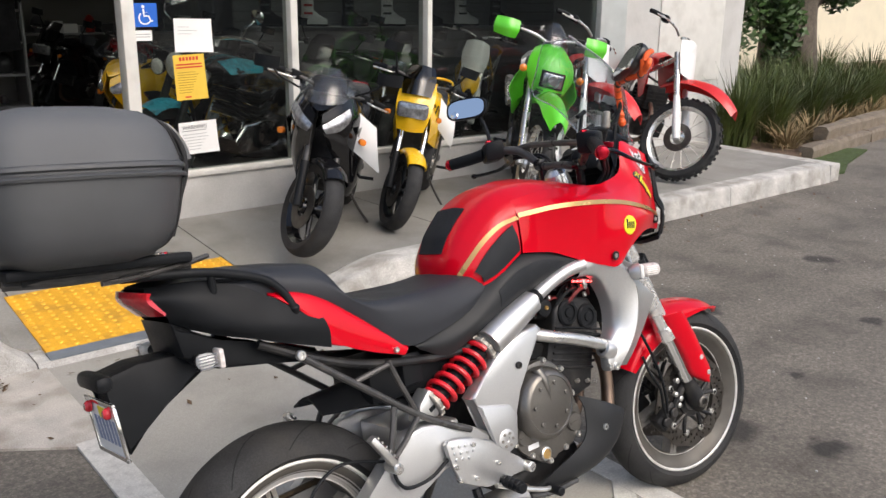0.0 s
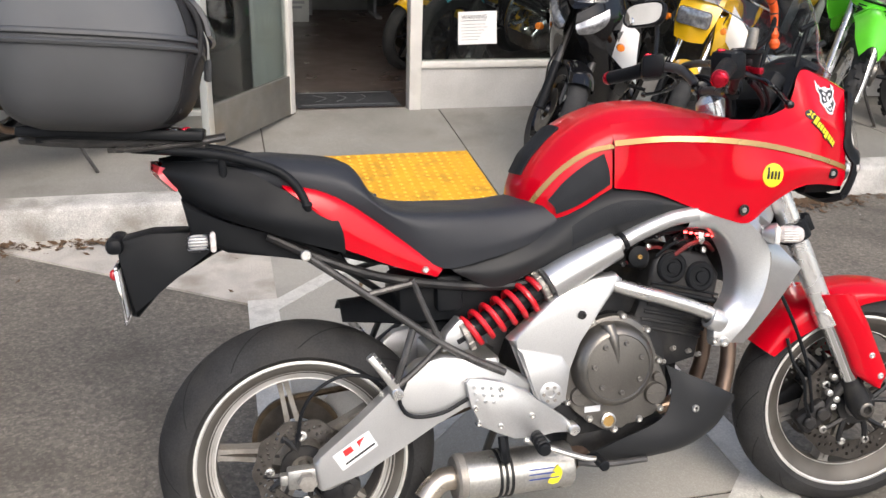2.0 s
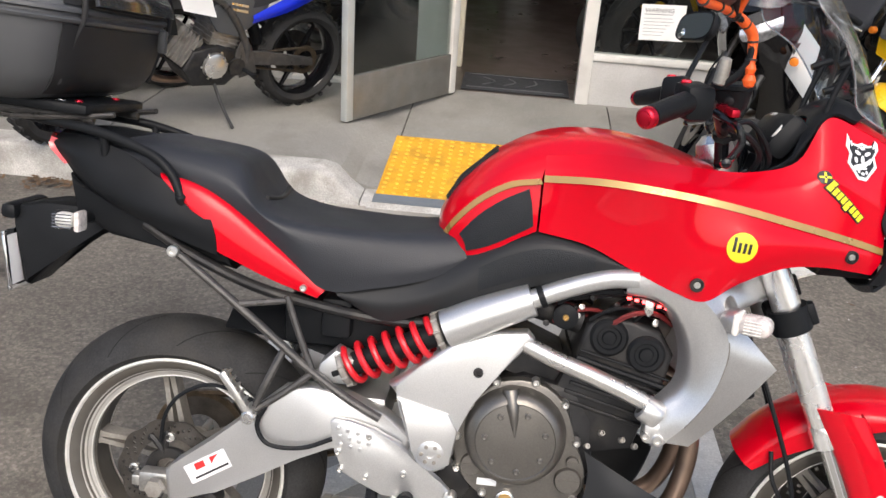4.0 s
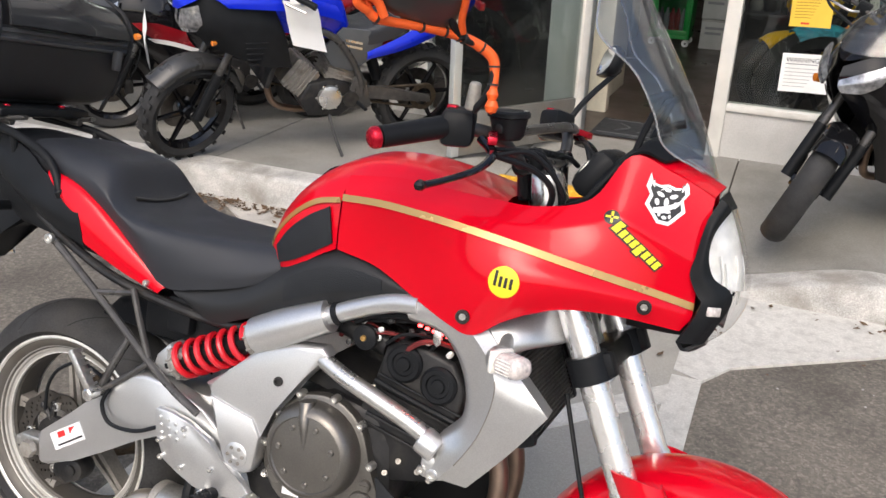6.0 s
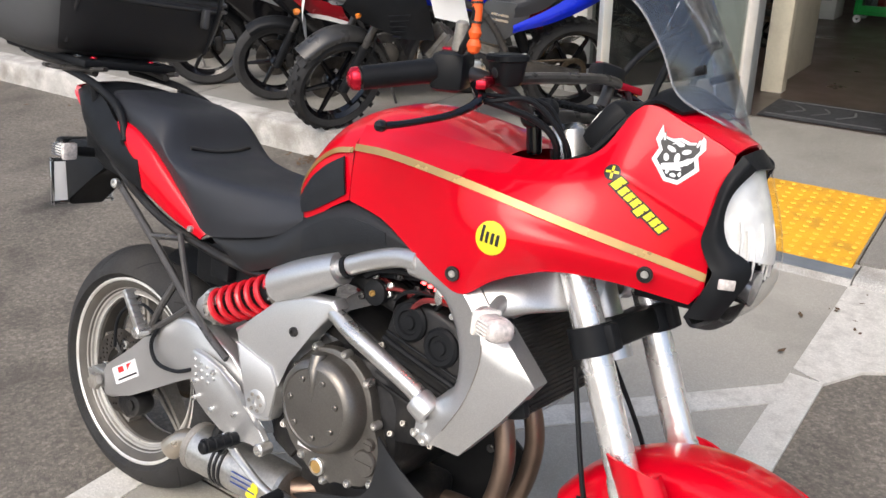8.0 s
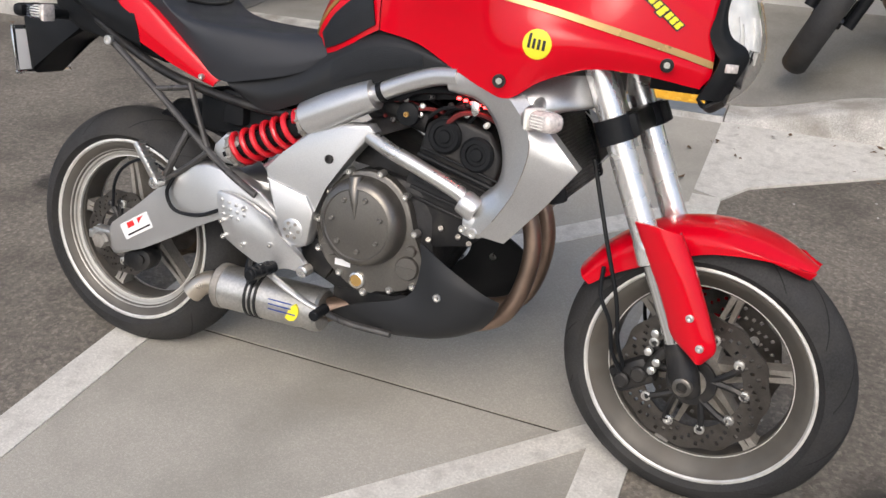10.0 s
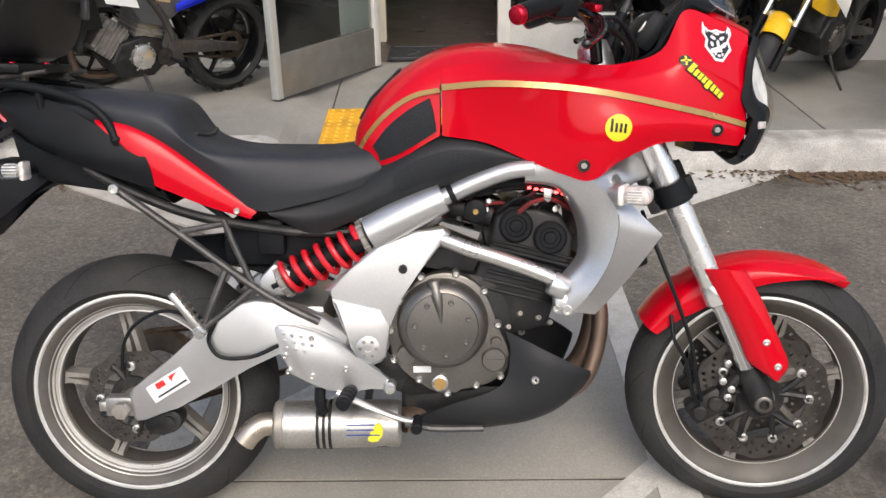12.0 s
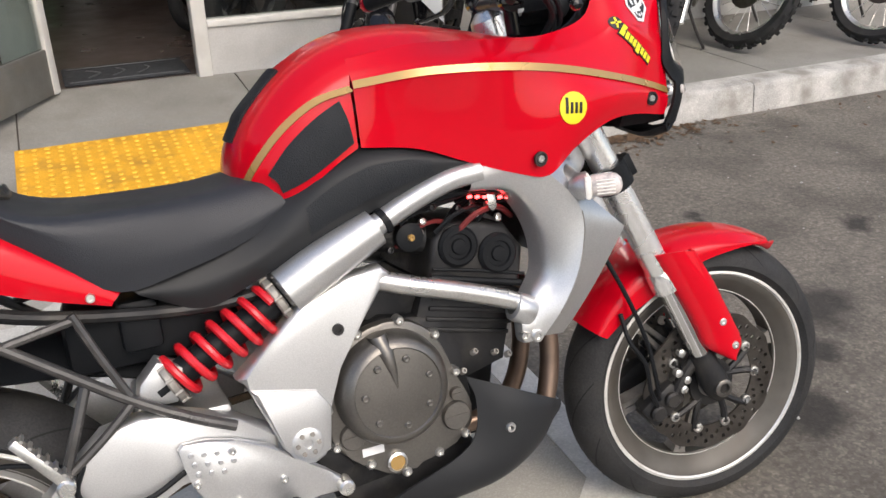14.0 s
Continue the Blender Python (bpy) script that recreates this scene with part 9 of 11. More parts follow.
        if kind == "dirt":
            bm = B()
            lx = au - 1.05 * math.tan(rk) + 0.09
            skin(bm, [[(lx + 0.1, -0.115, 0.82), (lx + 0.145, -0.06, 0.81), (lx + 0.155, 0, 0.805), (lx + 0.145, 0.06, 0.81), (lx + 0.1, 0.115, 0.82)], [(lx + 0.04, -0.14, 0.95), (lx + 0.09, -0.07, 0.955), (lx + 0.1, 0, 0.955), (lx + 0.09, 0.07, 0.955), (lx + 0.04, 0.14, 0.95)],
                      [(lx - 0.02, -0.12, 1.08), (lx + 0.025, -0.06, 1.11), (lx + 0.035, 0, 1.115), (lx + 0.025, 0.06, 1.11), (lx - 0.02, 0.12, 1.08)]], 4, 4, 0.005)
            P("number_plate_board", bm, M_WHITEPL, "plain white number board", True)
            for sg in (-1, 1):
                lo_, hi_ = (Vector((au, 0, 0)) + ax * k + fwv * 0.034 + Vector((0, sg * 0.1, 0)) for k in (Rf + 0.0, Rf + 0.36))
                bm = B()
                tube(bm, [lo_, lo_.lerp(hi_, 0.3), lo_.lerp(hi_, 0.7), hi_], [0.034, 0.04, 0.037, 0.031], 12, flat=0.8)
                P("fork_guard", bm, M_WHITEPL, "white plastic fork guard", True)
    lx = au - 0.9 * math.tan(rk)
    if kind == "trail":
        bm = B()
        skin(bm, [[(lx + 0.15, -0.12, 0.82), (lx + 0.2, -0.08, 0.815), (lx + 0.215, 0, 0.81), (lx + 0.2, 0.08, 0.815), (lx + 0.15, 0.12, 0.82)], [(lx + 0.12, -0.165, 0.93), (lx + 0.195, -0.1, 0.935), (lx + 0.215, 0, 0.94), (lx + 0.195, 0.1, 0.935), (lx + 0.12, 0.165, 0.93)],
                  [(lx + 0.06, -0.15, 1.03), (lx + 0.135, -0.09, 1.05), (lx + 0.15, 0, 1.055), (lx + 0.135, 0.09, 1.05), (lx + 0.06, 0.15, 1.03)], [(lx - 0.03, -0.11, 1.08), (lx + 0.03, -0.07, 1.115), (lx + 0.04, 0, 1.125), (lx + 0.03, 0.07, 1.115), (lx - 0.03, 0.11, 1.08)]], 4, 5, 0.005)
        P("head_lamp_cowl", bm, body, "", True)
        bm = B()
        box(bm, (lx + 0.17, -0.082, 0.85), (lx + 0.222, 0.082, 0.96), 0.008)
        P("lamp_bezel", bm, M_BLACK, "", True)
        bm = B()
        box(bm, (lx + 0.18, -0.072, 0.86), (lx + 0.229, 0.072, 0.95), 0.012)
        lamp_ = P("head_lamp", bm, M_LAMP, "square clear head lamp", True)
        bm = B()
        lathe(bm, [(0.03, 0.0), (0.036, 0.004), (0.03, 0.006), (0.012, 0.002), (0, 0.006)], (lx + 0.2285, 0, 0.905), (1, 0, 0), 20)
        part("lamp_reflector", fx(bm), M_CHROME, lamp_)
        for k in range(3):
            bm = B()
            box(bm, (lx + 0.19, -0.09, 0.826 - 0.013 * k), (lx + 0.212 - 0.006 * k, 0.09, 0.833 - 0.013 * k), 0.002)
            P("grille_bar", bm, M_BLACK, "", True)
        bm = B()
        skin(bm, [[(lx - 0.0, -0.115, 1.07), (lx + 0.07, -0.06, 1.105), (lx + 0.08, 0, 1.11), (lx + 0.07, 0.06, 1.105), (lx - 0.0, 0.115, 1.07)], [(lx - 0.06, -0.11, 1.16), (lx + 0.0, -0.06, 1.2), (lx + 0.01, 0, 1.205), (lx + 0.0, 0.06, 1.2), (lx - 0.06, 0.11, 1.16)], [(lx - 0.13, -0.08, 1.22), (lx - 0.09, -0.04, 1.26), (lx - 0.08, 0, 1.265), (lx - 0.09, 0.04, 1.26), (lx - 0.13, 0.08, 1.22)]], 4, 4)
        scr = P("wind_screen", bm, M_CLEAR, "small clear wind screen", True, 80)
        scr.visible_shadow = False
        for sg in (-1, 1):
            bm = B()
            skin(bm, [[(0.98, 0.11 * sg, 0.96), (1.1, 0.17 * sg, 0.93), (1.2, 0.2 * sg, 0.9)], [(0.97, 0.13 * sg, 0.86), (1.1, 0.2 * sg, 0.82), (1.2, 0.23 * sg, 0.8)], [(1.0, 0.12 * sg, 0.75), (1.08, 0.17 * sg, 0.71), (1.15, 0.19 * sg, 0.7)]], 4, 4, 0.005)
            P("tank_shroud", bm, body)
        for sg in (-1, 1):
            bm = B()
            skin(bm, [[(ub + 0.05, 0.24 * sg, zb + 0.06), (ub + 0.06, 0.32 * sg, zb + 0.065), (ub + 0.02, 0.4 * sg, zb + 0.06)], [(ub + 0.08, 0.24 * sg, zb), (ub + 0.09, 0.32 * sg, zb), (ub + 0.03, 0.41 * sg, zb)], [(ub + 0.06, 0.25 * sg, zb - 0.06), (ub + 0.07, 0.32 * sg, zb - 0.06), (ub + 0.02, 0.4 * sg, zb - 0.05)]], 4, 4, 0.004)
            P("hand_guard", bm, body, "", True)
            bm = B()
            lathe(bm, [(0.01, -0.02), (0.024, -0.008), (0.026, 0.012), (0.014, 0.022), (0, 0.024)], (lx + 0.15, 0.2 * sg, 0.94), (1, 0, 0), 14)
            P("indicator", bm, M_AMBER, "", True)
    elif kind == "sport":
        for sg in (-1, 1):
            q = lambda u, v, w: (u, v * sg, w)
            bm = B()
            skin(bm, [[q(1.42, 0.02, 0.88), q(1.32, 0.1, 0.95), q(1.18, 0.15, 0.97), q(1.02, 0.17, 0.93), q(0.88, 0.17, 0.86)], [q(1.43, 0.03, 0.8), q(1.33, 0.14, 0.84), q(1.18, 0.2, 0.84), q(1.0, 0.22, 0.8), q(0.82, 0.2, 0.72)],
                      [q(1.34, 0.05, 0.7), q(1.26, 0.15, 0.7), q(1.12, 0.2, 0.66), q(0.95, 0.21, 0.6), q(0.74, 0.2, 0.52)], [q(1.14, 0.08, 0.52), q(1.1, 0.14, 0.5), q(1.0, 0.18, 0.45), q(0.85, 0.18, 0.38), q(0.62, 0.17, 0.34)], [q(0.98, 0.05, 0.3), q(0.94, 0.09, 0.29), q(0.85, 0.13, 0.27), q(0.72, 0.14, 0.25), q(0.5, 0.13, 0.25)]], 5, 5, 0.004)
            P("fairing_side", bm, body)
            bm = B()
            skin(bm, [[q(1.25, 0.205, 0.8), q(1.1, 0.225, 0.8), q(0.92, 0.225, 0.74)], [q(1.2, 0.205, 0.75), q(1.06, 0.226, 0.74), q(0.9, 0.222, 0.68)], [q(1.12, 0.21, 0.69), q(1.0, 0.22, 0.67), q(0.85, 0.212, 0.61)]], 4, 4, 0.003)
            P("fairing_stripe", bm, accent)
            if accent is M_DARKRED and body is M_BLACKGLOSS:
                bm = B()
                skin(bm, [[q(1.16, 0.212, 0.7), q(1.02, 0.224, 0.68), q(0.84, 0.214, 0.62)], [q(1.12, 0.212, 0.67), q(1.0, 0.222, 0.645), q(0.83, 0.212, 0.585)]], 4, 4, 0.003)
                P("fairing_stripe", bm, M_WHITEPL, "white stripe")
            bm = B()
            skin(bm, [[q(1.432, 0.03, 0.822), q(1.39, 0.09, 0.868), q(1.315, 0.152, 0.925)], [q(1.44, 0.04, 0.795), q(1.395, 0.113, 0.832), q(1.325, 0.168, 0.88)], [q(1.425, 0.055, 0.772), q(1.38, 0.118, 0.79), q(1.33, 0.158, 0.835)]], 5, 4, 0.012)
            P("head_lamp", bm, M_LAMP, "slanted clear head lamp")
            bm = B()
            lathe(bm, [(0.01, -0.02), (0.022, -0.005), (0.02, 0.02), (0, 0.024)], q(1.22, 0.23, 0.72), (1, 0.5 * sg, 0), 12)
            P("indicator", bm, M_AMBER)
        bm = B()
        skin(bm, [[(1.32, -0.1, 0.955), (1.41, 0, 0.9), (1.32, 0.1, 0.955)], [(1.2, -0.14, 0.99), (1.28, 0, 0.985), (1.2, 0.14, 0.99)], [(1.05, -0.13, 1.0), (1.1, 0, 1.0), (1.05, 0.13, 1.0)]], 5, 4, 0.004)
        P("nose_cowl", bm, body)
        bm = B()
        skin(bm, [[(1.33, -0.12, 0.95), (1.38, -0.06, 0.94), (1.395, 0, 0.935), (1.38, 0.06, 0.94), (1.33, 0.12, 0.95)], [(1.21, -0.16, 1.01), (1.285, -0.08, 1.045), (1.305, 0, 1.055), (1.285, 0.08, 1.045), (1.21, 0.16, 1.01)], [(1.1, -0.12, 1.06), (1.17, -0.06, 1.12), (1.19, 0, 1.135), (1.17, 0.06, 1.12), (1.1, 0.12, 1.06)]], 4, 5)
        sc = P("wind_screen", bm, M_SCREEN, "clear curved wind screen", False, 80)
        sc.visible_shadow = False
    elif kind == "naked":
        bm = B()
        skin(bm, [[(lx + 0.26, -0.1, 0.74), (lx + 0.28, 0, 0.73), (lx + 0.26, 0.1, 0.74)], [(lx + 0.24, -0.13, 0.86), (lx + 0.29, 0, 0.87), (lx + 0.24, 0.13, 0.86)], [(lx + 0.16, -0.14, 0.99), (lx + 0.22, 0, 1.0), (lx + 0.16, 0.14, 0.99)], [(lx + 0.06, -0.12, 1.08), (lx + 0.12, 0, 1.1), (lx + 0.06, 0.12, 1.08)]], 5, 5, 0.005)
        P("head_lamp_cowl", bm, body, "", False)
        bm = B()
        box(bm, (lx + 0.245, -0.115, 0.83), (lx + 0.305, 0.115, 0.945), 0.025)
        P("head_lamp", bm, M_LAMP, "square clear head lamp")
        bm = B()
        skin(bm, [[(lx + 0.2, -0.11, 0.99), (lx + 0.25, 0, 1.0), (lx + 0.2, 0.11, 0.99)], [(lx + 0.12, -0.12, 1.1), (lx + 0.18, 0, 1.12), (lx + 0.12, 0.12, 1.1)], [(lx + 0.02, -0.09, 1.18), (lx + 0.07, 0, 1.2), (lx + 0.02, 0.09, 1.18)]], 4, 4)
        P("wind_screen", bm, M_SMOKE, "smoked wind screen", False, 80)
        for sg in (-1, 1):
            bm = B()
            q = lambda u, v, w: (u, v * sg, w)
            skin(bm, [[q(1.2, 0.11, 0.9), q(1.05, 0.15, 0.9), q(0.9, 0.16, 0.85)], [q(1.2, 0.13, 0.78), q(1.02, 0.18, 0.74), q(0.85, 0.18, 0.7)], [q(1.12, 0.12, 0.64), q(0.98, 0.16, 0.58), q(0.82, 0.17, 0.55)]], 4, 4, 0.004)
            P("fairing_side", bm, body)
            bm = B()
            lathe(bm, [(0.01, -0.02), (0.022, -0.005), (0.02, 0.02), (0, 0.024)], (lx + 0.2, 0.19 * sg, 0.84), (1, 0.3 * sg, 0), 12)
            P("indicator", bm, M_AMBER)
        bm = B()
        tube(bm, [(-0.05, -0.12, 0.9), (-0.3, -0.1, 0.95), (-0.36, 0, 0.96), (-0.3, 0.1, 0.95), (-0.05, 0.12, 0.9)], 0.012, 8)
        P("grab_rail", bm, accent)
    elif kind == "adv":
        before = set(o.children)
        bm = B()
        skin(bm, [[(1.43, -0.05, 0.98), (1.45, 0, 0.98), (1.43, 0.05, 0.98)], [(1.38, -0.12, 1.03), (1.43, 0, 1.04), (1.38, 0.12, 1.03)], [(1.24, -0.15, 1.1), (1.28, 0, 1.12), (1.24, 0.15, 1.1)]], 4, 4, 0.005)
        P("nose_cowl", bm, body)
        bm = B()
        skin(bm, [[(1.35, -0.11, 1.06), (1.39, 0, 1.06), (1.35, 0.11, 1.06)], [(1.26, -0.16, 1.22), (1.31, 0, 1.24), (1.26, 0.16, 1.22)], [(1.16, -0.13, 1.38), (1.2, 0, 1.42), (1.16, 0.13, 1.38)]], 5, 5)
        P("wind_screen", bm, M_CLEAR, "tall clear wind screen", False, 80).visible_shadow = False
        for sg in (-1, 1):
            q = lambda u, v, w: (u, v * sg, w)
            bm = B()
            skin(bm, [[q(1.42, 0.05, 0.98), q(1.39, 0.1, 1.0), q(1.34, 0.13, 1.02)], [q(1.43, 0.055, 0.9), q(1.39, 0.12, 0.92), q(1.33, 0.15, 0.95)], [q(1.41, 0.05, 0.86), q(1.37, 0.1, 0.87), q(1.32, 0.13, 0.89)]], 4, 4, 0.012)
            P("head_lamp", bm, M_LAMP, "clear head lamp")
            bm = B()
            skin(bm, [[q(1.4, 0.06, 1.0), q(1.28, 0.15, 1.06), q(1.12, 0.17, 1.05), q(0.95, 0.16, 1.0)], [q(1.38, 0.1, 0.9), q(1.25, 0.19, 0.92), q(1.08, 0.21, 0.9), q(0.9, 0.19, 0.86)], [q(1.3, 0.1, 0.8), q(1.18, 0.17, 0.76), q(1.02, 0.2, 0.7), q(0.86, 0.18, 0.68)]], 5, 5, 0.004)
            P("fairing_side", bm, M_BLACK)
            bm = B()
            skin(bm, [[q(1.3, 0.15, 1.08), q(1.05, 0.19, 1.07), q(0.8, 0.17, 1.06), q(0.6, 0.13, 1.0)], [q(1.24, 0.19, 1.05), q(1.02, 0.208, 1.05), q(0.78, 0.19, 1.035), q(0.58, 0.148, 0.97)], [q(1.2, 0.2, 1.02), q(0.98, 0.218, 1.01), q(0.76, 0.198, 0.98), q(0.55, 0.15, 0.91)]], 4, 4, 0.003)
            P("fairing_stripe", bm, body)
            for k in range(5):
                bm = B()
                box(bm, (1.0 + 0.012 * k, min(0.19 * sg, 0.212 * sg), 0.83 - 0.03 * k), (1.12 - 0.005 * k, max(0.19 * sg, 0.212 * sg), 0.838 - 0.03 * k), 0.003)
                P("vent_slat", bm, M_BLACK)
            bm = B()
            lathe(bm, [(0.007, -0.014), (0.014, -0.004), (0.013, 0.013), (0, 0.016)], q(1.28, 0.2, 0.84), (1, 0.3 * sg, 0), 12)
            P("indicator", bm, M_AMBER)
    if kind == "adv":
        for c in o.children:
            if c not in before:
                c.location.z -= 0.1
    if kind in ("sport", "naked", "adv"):
        bm = B()
        box(bm, (lx + 0.0, -0.1, 0.98), (lx + 0.06, 0.1, 1.07), 0.02)
        P("dashboard", bm, M_BLACK)
    if extra == "case":
        bm = B()
        weld_rings(bm, [case_ring(w - 0.12, a + 0.1, b + 0.1, h) for w, a, b, h in ((1.04, -0.46, -0.2, 0.16), (1.1, -0.53, -0.12, 0.21), (1.196, -0.55, -0.1, 0.225))])
        cs = P("top_case_shell", bm, M_BLACK)
        bm = B()
        weld_rings(bm, [case_ring(w - 0.12, a + 0.1, b + 0.1, h) for w, a, b, h in ((1.19, -0.555, -0.095, 0.23), (1.21, -0.555, -0.095, 0.23), (1.26, -0.54, -0.12, 0.215), (1.32, -0.47, -0.2, 0.15), (1.33, -0.4, -0.27, 0.08))])
        part("lid", bm, M_BLACKGLOSS, cs, "glossy black lid")
    if tag:
        bm = B()
        a = zb - 0.05
        sheet(bm, [[Vector((ub + 0.14 + 0.025 * math.sin(3 * i / 4), 0.13 + 0.042 * j + 0.012 * i, a - (0.07 if kind == "sport" else 0.055) * i - 0.03 * j)) for j in range(5)] for i in range(5)], 0.0008)
        if kind == "adv":
            bm.free()
            bm = B()
            sheet(bm, [[Vector((0.94 - 0.05 * j - 0.014 * i, 0.27 + 0.01 * math.sin(2 * i) - 0.008 * j, 0.98 - 0.06 * i - 0.015 * j)) for j in range(5)] for i in range(5)], 0.0008)
            sheet(bm, [[Vector((0.9 - 0.04 * j, 0.268 - 0.02 * i, 0.955 + 0.04 * i * (1.6 - 0.4 * j))) for j in range(4)] for i in range(4)], 0.0008)
        tagob = P("price_tag", bm, M_PAPER, "blank white paper tag", kind not in ("sport", "adv"), 60)
    return o


PARK = "motorcycles parked before the shop"
moto("sport_bike", "black sport motorcycle with a clear screen and paper tag", 1.49, 2.54, 228, 34, 8, "sport", M_BLACKGLOSS, M_BLACKGLOSS, M_BLACKGLOSS, True, group=PARK, sc=0.89, wide=1.08)
moto("street_bike", "yellow street motorcycle with a smoked screen and paper tag", 2.21, 2.7, 224, 26, 9, "naked", M_YELPAINT, M_BLACK, M_YELPAINT, True, group=PARK, sc=0.82)
moto("trail_bike", "lime green trail motorcycle with a square head lamp", 3.1, 2.48, 228, 12, 8, "trail", M_GREEN, M_WHITEPL, None, False, group=PARK, sc=0.97)
moto("dirt_bike", "red dirt motorcycle with a white number board", 4.02, 2.86, 236, 40, 9, "dirt", M_REDPL, M_WHITEPL, None, False, group=PARK, sc=0.97)
moto("dirt_bike", "red dirt motorcycle beside the pavement's end", 4.8, 2.6, 240, 42, 9, "dirt", M_REDPL, M_REDPL, None, False, group=PARK, sc=0.97)
moto("touring_bike", "blue and black adventure motorcycle with a tall screen", -1.4, 2.25, 228, 24, 9, "adv", M_BLUE, M_GREYPL, M_BLUE, True, group=PARK, sc=0.9)
moto("sport_bike", "black, red and white sport motorcycle with a paper tag", -2.11, 2.52, 224, 8, 9, "sport", M_BLACKGLOSS, M_BLACK, M_DARKRED, True, group=PARK, sc=0.82)
moto("sport_bike", "black sport motorcycle with dull silver side stripes", -2.75, 2.55, 220, 10, 8, "sport", M_BLACKGLOSS, M_BLACK, M_DULLSILVER, False, group=PARK)
moto("touring_bike", "black touring motorcycle with a black top case", -3.9, 2.55, 220, 15, 8, "adv", M_BLACKGLOSS, M_BLACK, M_BLACKGLOSS, False, group=PARK, extra="case")
moto("street_bike", "dark red street motorcycle with a small screen", -4.9, 2.6, 220, 15, 8, "naked", M_DARKRED, M_BLACK, M_DARKRED, False, group=PARK)


# ---- signs on the glass ----
def notice(name, x0, x1, z0, z1, material, label, y=None, tilt=0.0, curl=0.004):
    """A sheet stuck on the window, one corner lifting a little."""
    y = FY + 0.0052 if y is None else y
    o = root(name, label, "sign", Matrix.Translation(((x0 + x1) / 2, y, (z0 + z1) / 2)) @ Matrix.Rotation(radians(tilt), 4, "Y"), "papers on the shop window")
    hw, hh = (x1 - x0) / 2, (z1 - z0) / 2
    bm = B()
    sheet(bm, [[Vector((-hw + 2 * hw * i / 6, -curl * (i / 6) ** 3 * ((6 - j) / 6) ** 2 * 4, -hh + 2 * hh * j / 6)) for j in range(7)] for i in range(7)], 0.0006, Vector((0, 1, 0)))
    part("sheet", bm, material, o, smooth=60)
    return o, hw, hh


def words(parent, body, size, x, z, material, label):
    bm = text_mesh(body, size, 0.0003)
    bmesh.ops.transform(bm, matrix=pose(x, -0.0016, z, 90, 0, 0), verts=bm.verts)
    return part("lettering", bm, material, parent, label, 0)


o, hw, hh = notice("access_sign", 1.10, 1.24, 1.325, 1.46, M_SIGNBLUE, "square blue sign with a white wheelchair symbol", curl=0)
s = hh / 0.067
bm = B()
lathe(bm, [(0.0001, -0.002), (0.0095, -0.002), (0.0095, -0.001)], (-0.012 * s, 0, 0.047 * s), (0, 1, 0), 16)
part("symbol_head", bm, M_SIGNWHITE, o)
bm = B()
tube(bm, [(-0.012, -0.0015, 0.034), (-0.01, -0.0015, 0.008), (-0.008, -0.0015, -0.006), (0.018, -0.0015, -0.006), (0.03, -0.0015, -0.036), (0.042, -0.0015, -0.032)], 0.0008, 6, 1, flat=7.5)
tube(bm, [(-0.01, -0.0015, 0.014), (0.016, -0.0015, 0.014)], 0.0045, 6, 1, flat=0.2)
part("symbol_body", bm, M_SIGNWHITE, o)
bm = B()
tube(bm, [(-0.006 + 0.034 * math.cos(radians(a)), -0.0015, -0.018 + 0.034 * math.sin(radians(a))) for a in range(130, 345, 20)], 0.0008, 6, 2, flat=6)
part("symbol_wheel", bm, M_SIGNWHITE, o)
o, hw, hh = notice("small_label", 1.09, 1.20, 1.245, 1.305, M_PAPER, "small white label with one faint line", curl=0)
bm = bars(B(), -hw * 0.8, hw * 0.8, -hh * 0.5, hh * 0.5, 2, -0.001, 0.3)
part("print", bm, M_INKGREY, o, smooth=0)
o, hw, hh = notice("paper_notice", 1.336, 1.577, 1.171, 1.37, M_PAPER, "white paper notice with faint lines", tilt=1)
bm = bars(B(), -hw * 0.8, hw * 0.3, 0, hh * 0.6, 3, -0.001, 0.12, 0.6)
part("print", bm, M_INKGREY, o, smooth=0)
o, hw, hh = notice("yellow_notice", 1.32, 1.52, 0.885, 1.158, M_PAPERY, "yellow notice with a red heading", tilt=-2)
bm = B()
for k in range(6):
    xa = -hw * 0.62 + k * hw * 0.215
    box(bm, (xa, -0.0016, hh * 0.74), (xa + hw * 0.15, -0.0008, hh * 0.9))
part("heading", bm, M_INKRED, o, "red heading in plain blocks", 0)
bm = B()
bars(bm, -hw * 0.85, hw * 0.85, hh * 0.38, hh * 0.64, 2, -0.0008, 0.5, 0.05)
part("red_line", bm, M_INKRED, o, smooth=0)
bm = bars(B(), -hw * 0.8, hw * 0.8, -hh * 0.72, hh * 0.28, 9, -0.0008, 0.22, 0.4)
part("print", bm, mat("ochre_print", (0.35, 0.2, 0.02), 0.8, rvar=0), o, smooth=0)
bm = bars(B(), -hw * 0.45, hw * 0.45, -hh * 0.95, -hh * 0.8, 1, -0.0008, 0.5, 0.1)
part("foot_line", bm, M_INKRED, o, smooth=0)
o, hw, hh = notice("warning_sheet", 1.325, 1.574, 0.547, 0.748, M_PAPER, "white sheet headed WARNING with grey lines", tilt=-2)
words(o, "WARNING", 0.034, -0.022, hh * 0.66, M_INK, "dark heading WARNING")
bm = B()
box(bm, (-hw * 0.84, -0.0012, hh * 0.44), (hw * 0.42, -0.0008, hh * 0.47))
part("underline", bm, M_INK, o, smooth=0)
bm = bars(B(), -hw * 0.84, hw * 0.8, -hh * 0.8, hh * 0.32, 6, -0.0008, 0.16, 0.25)
part("print", bm, M_INKGREY, o, smooth=0)

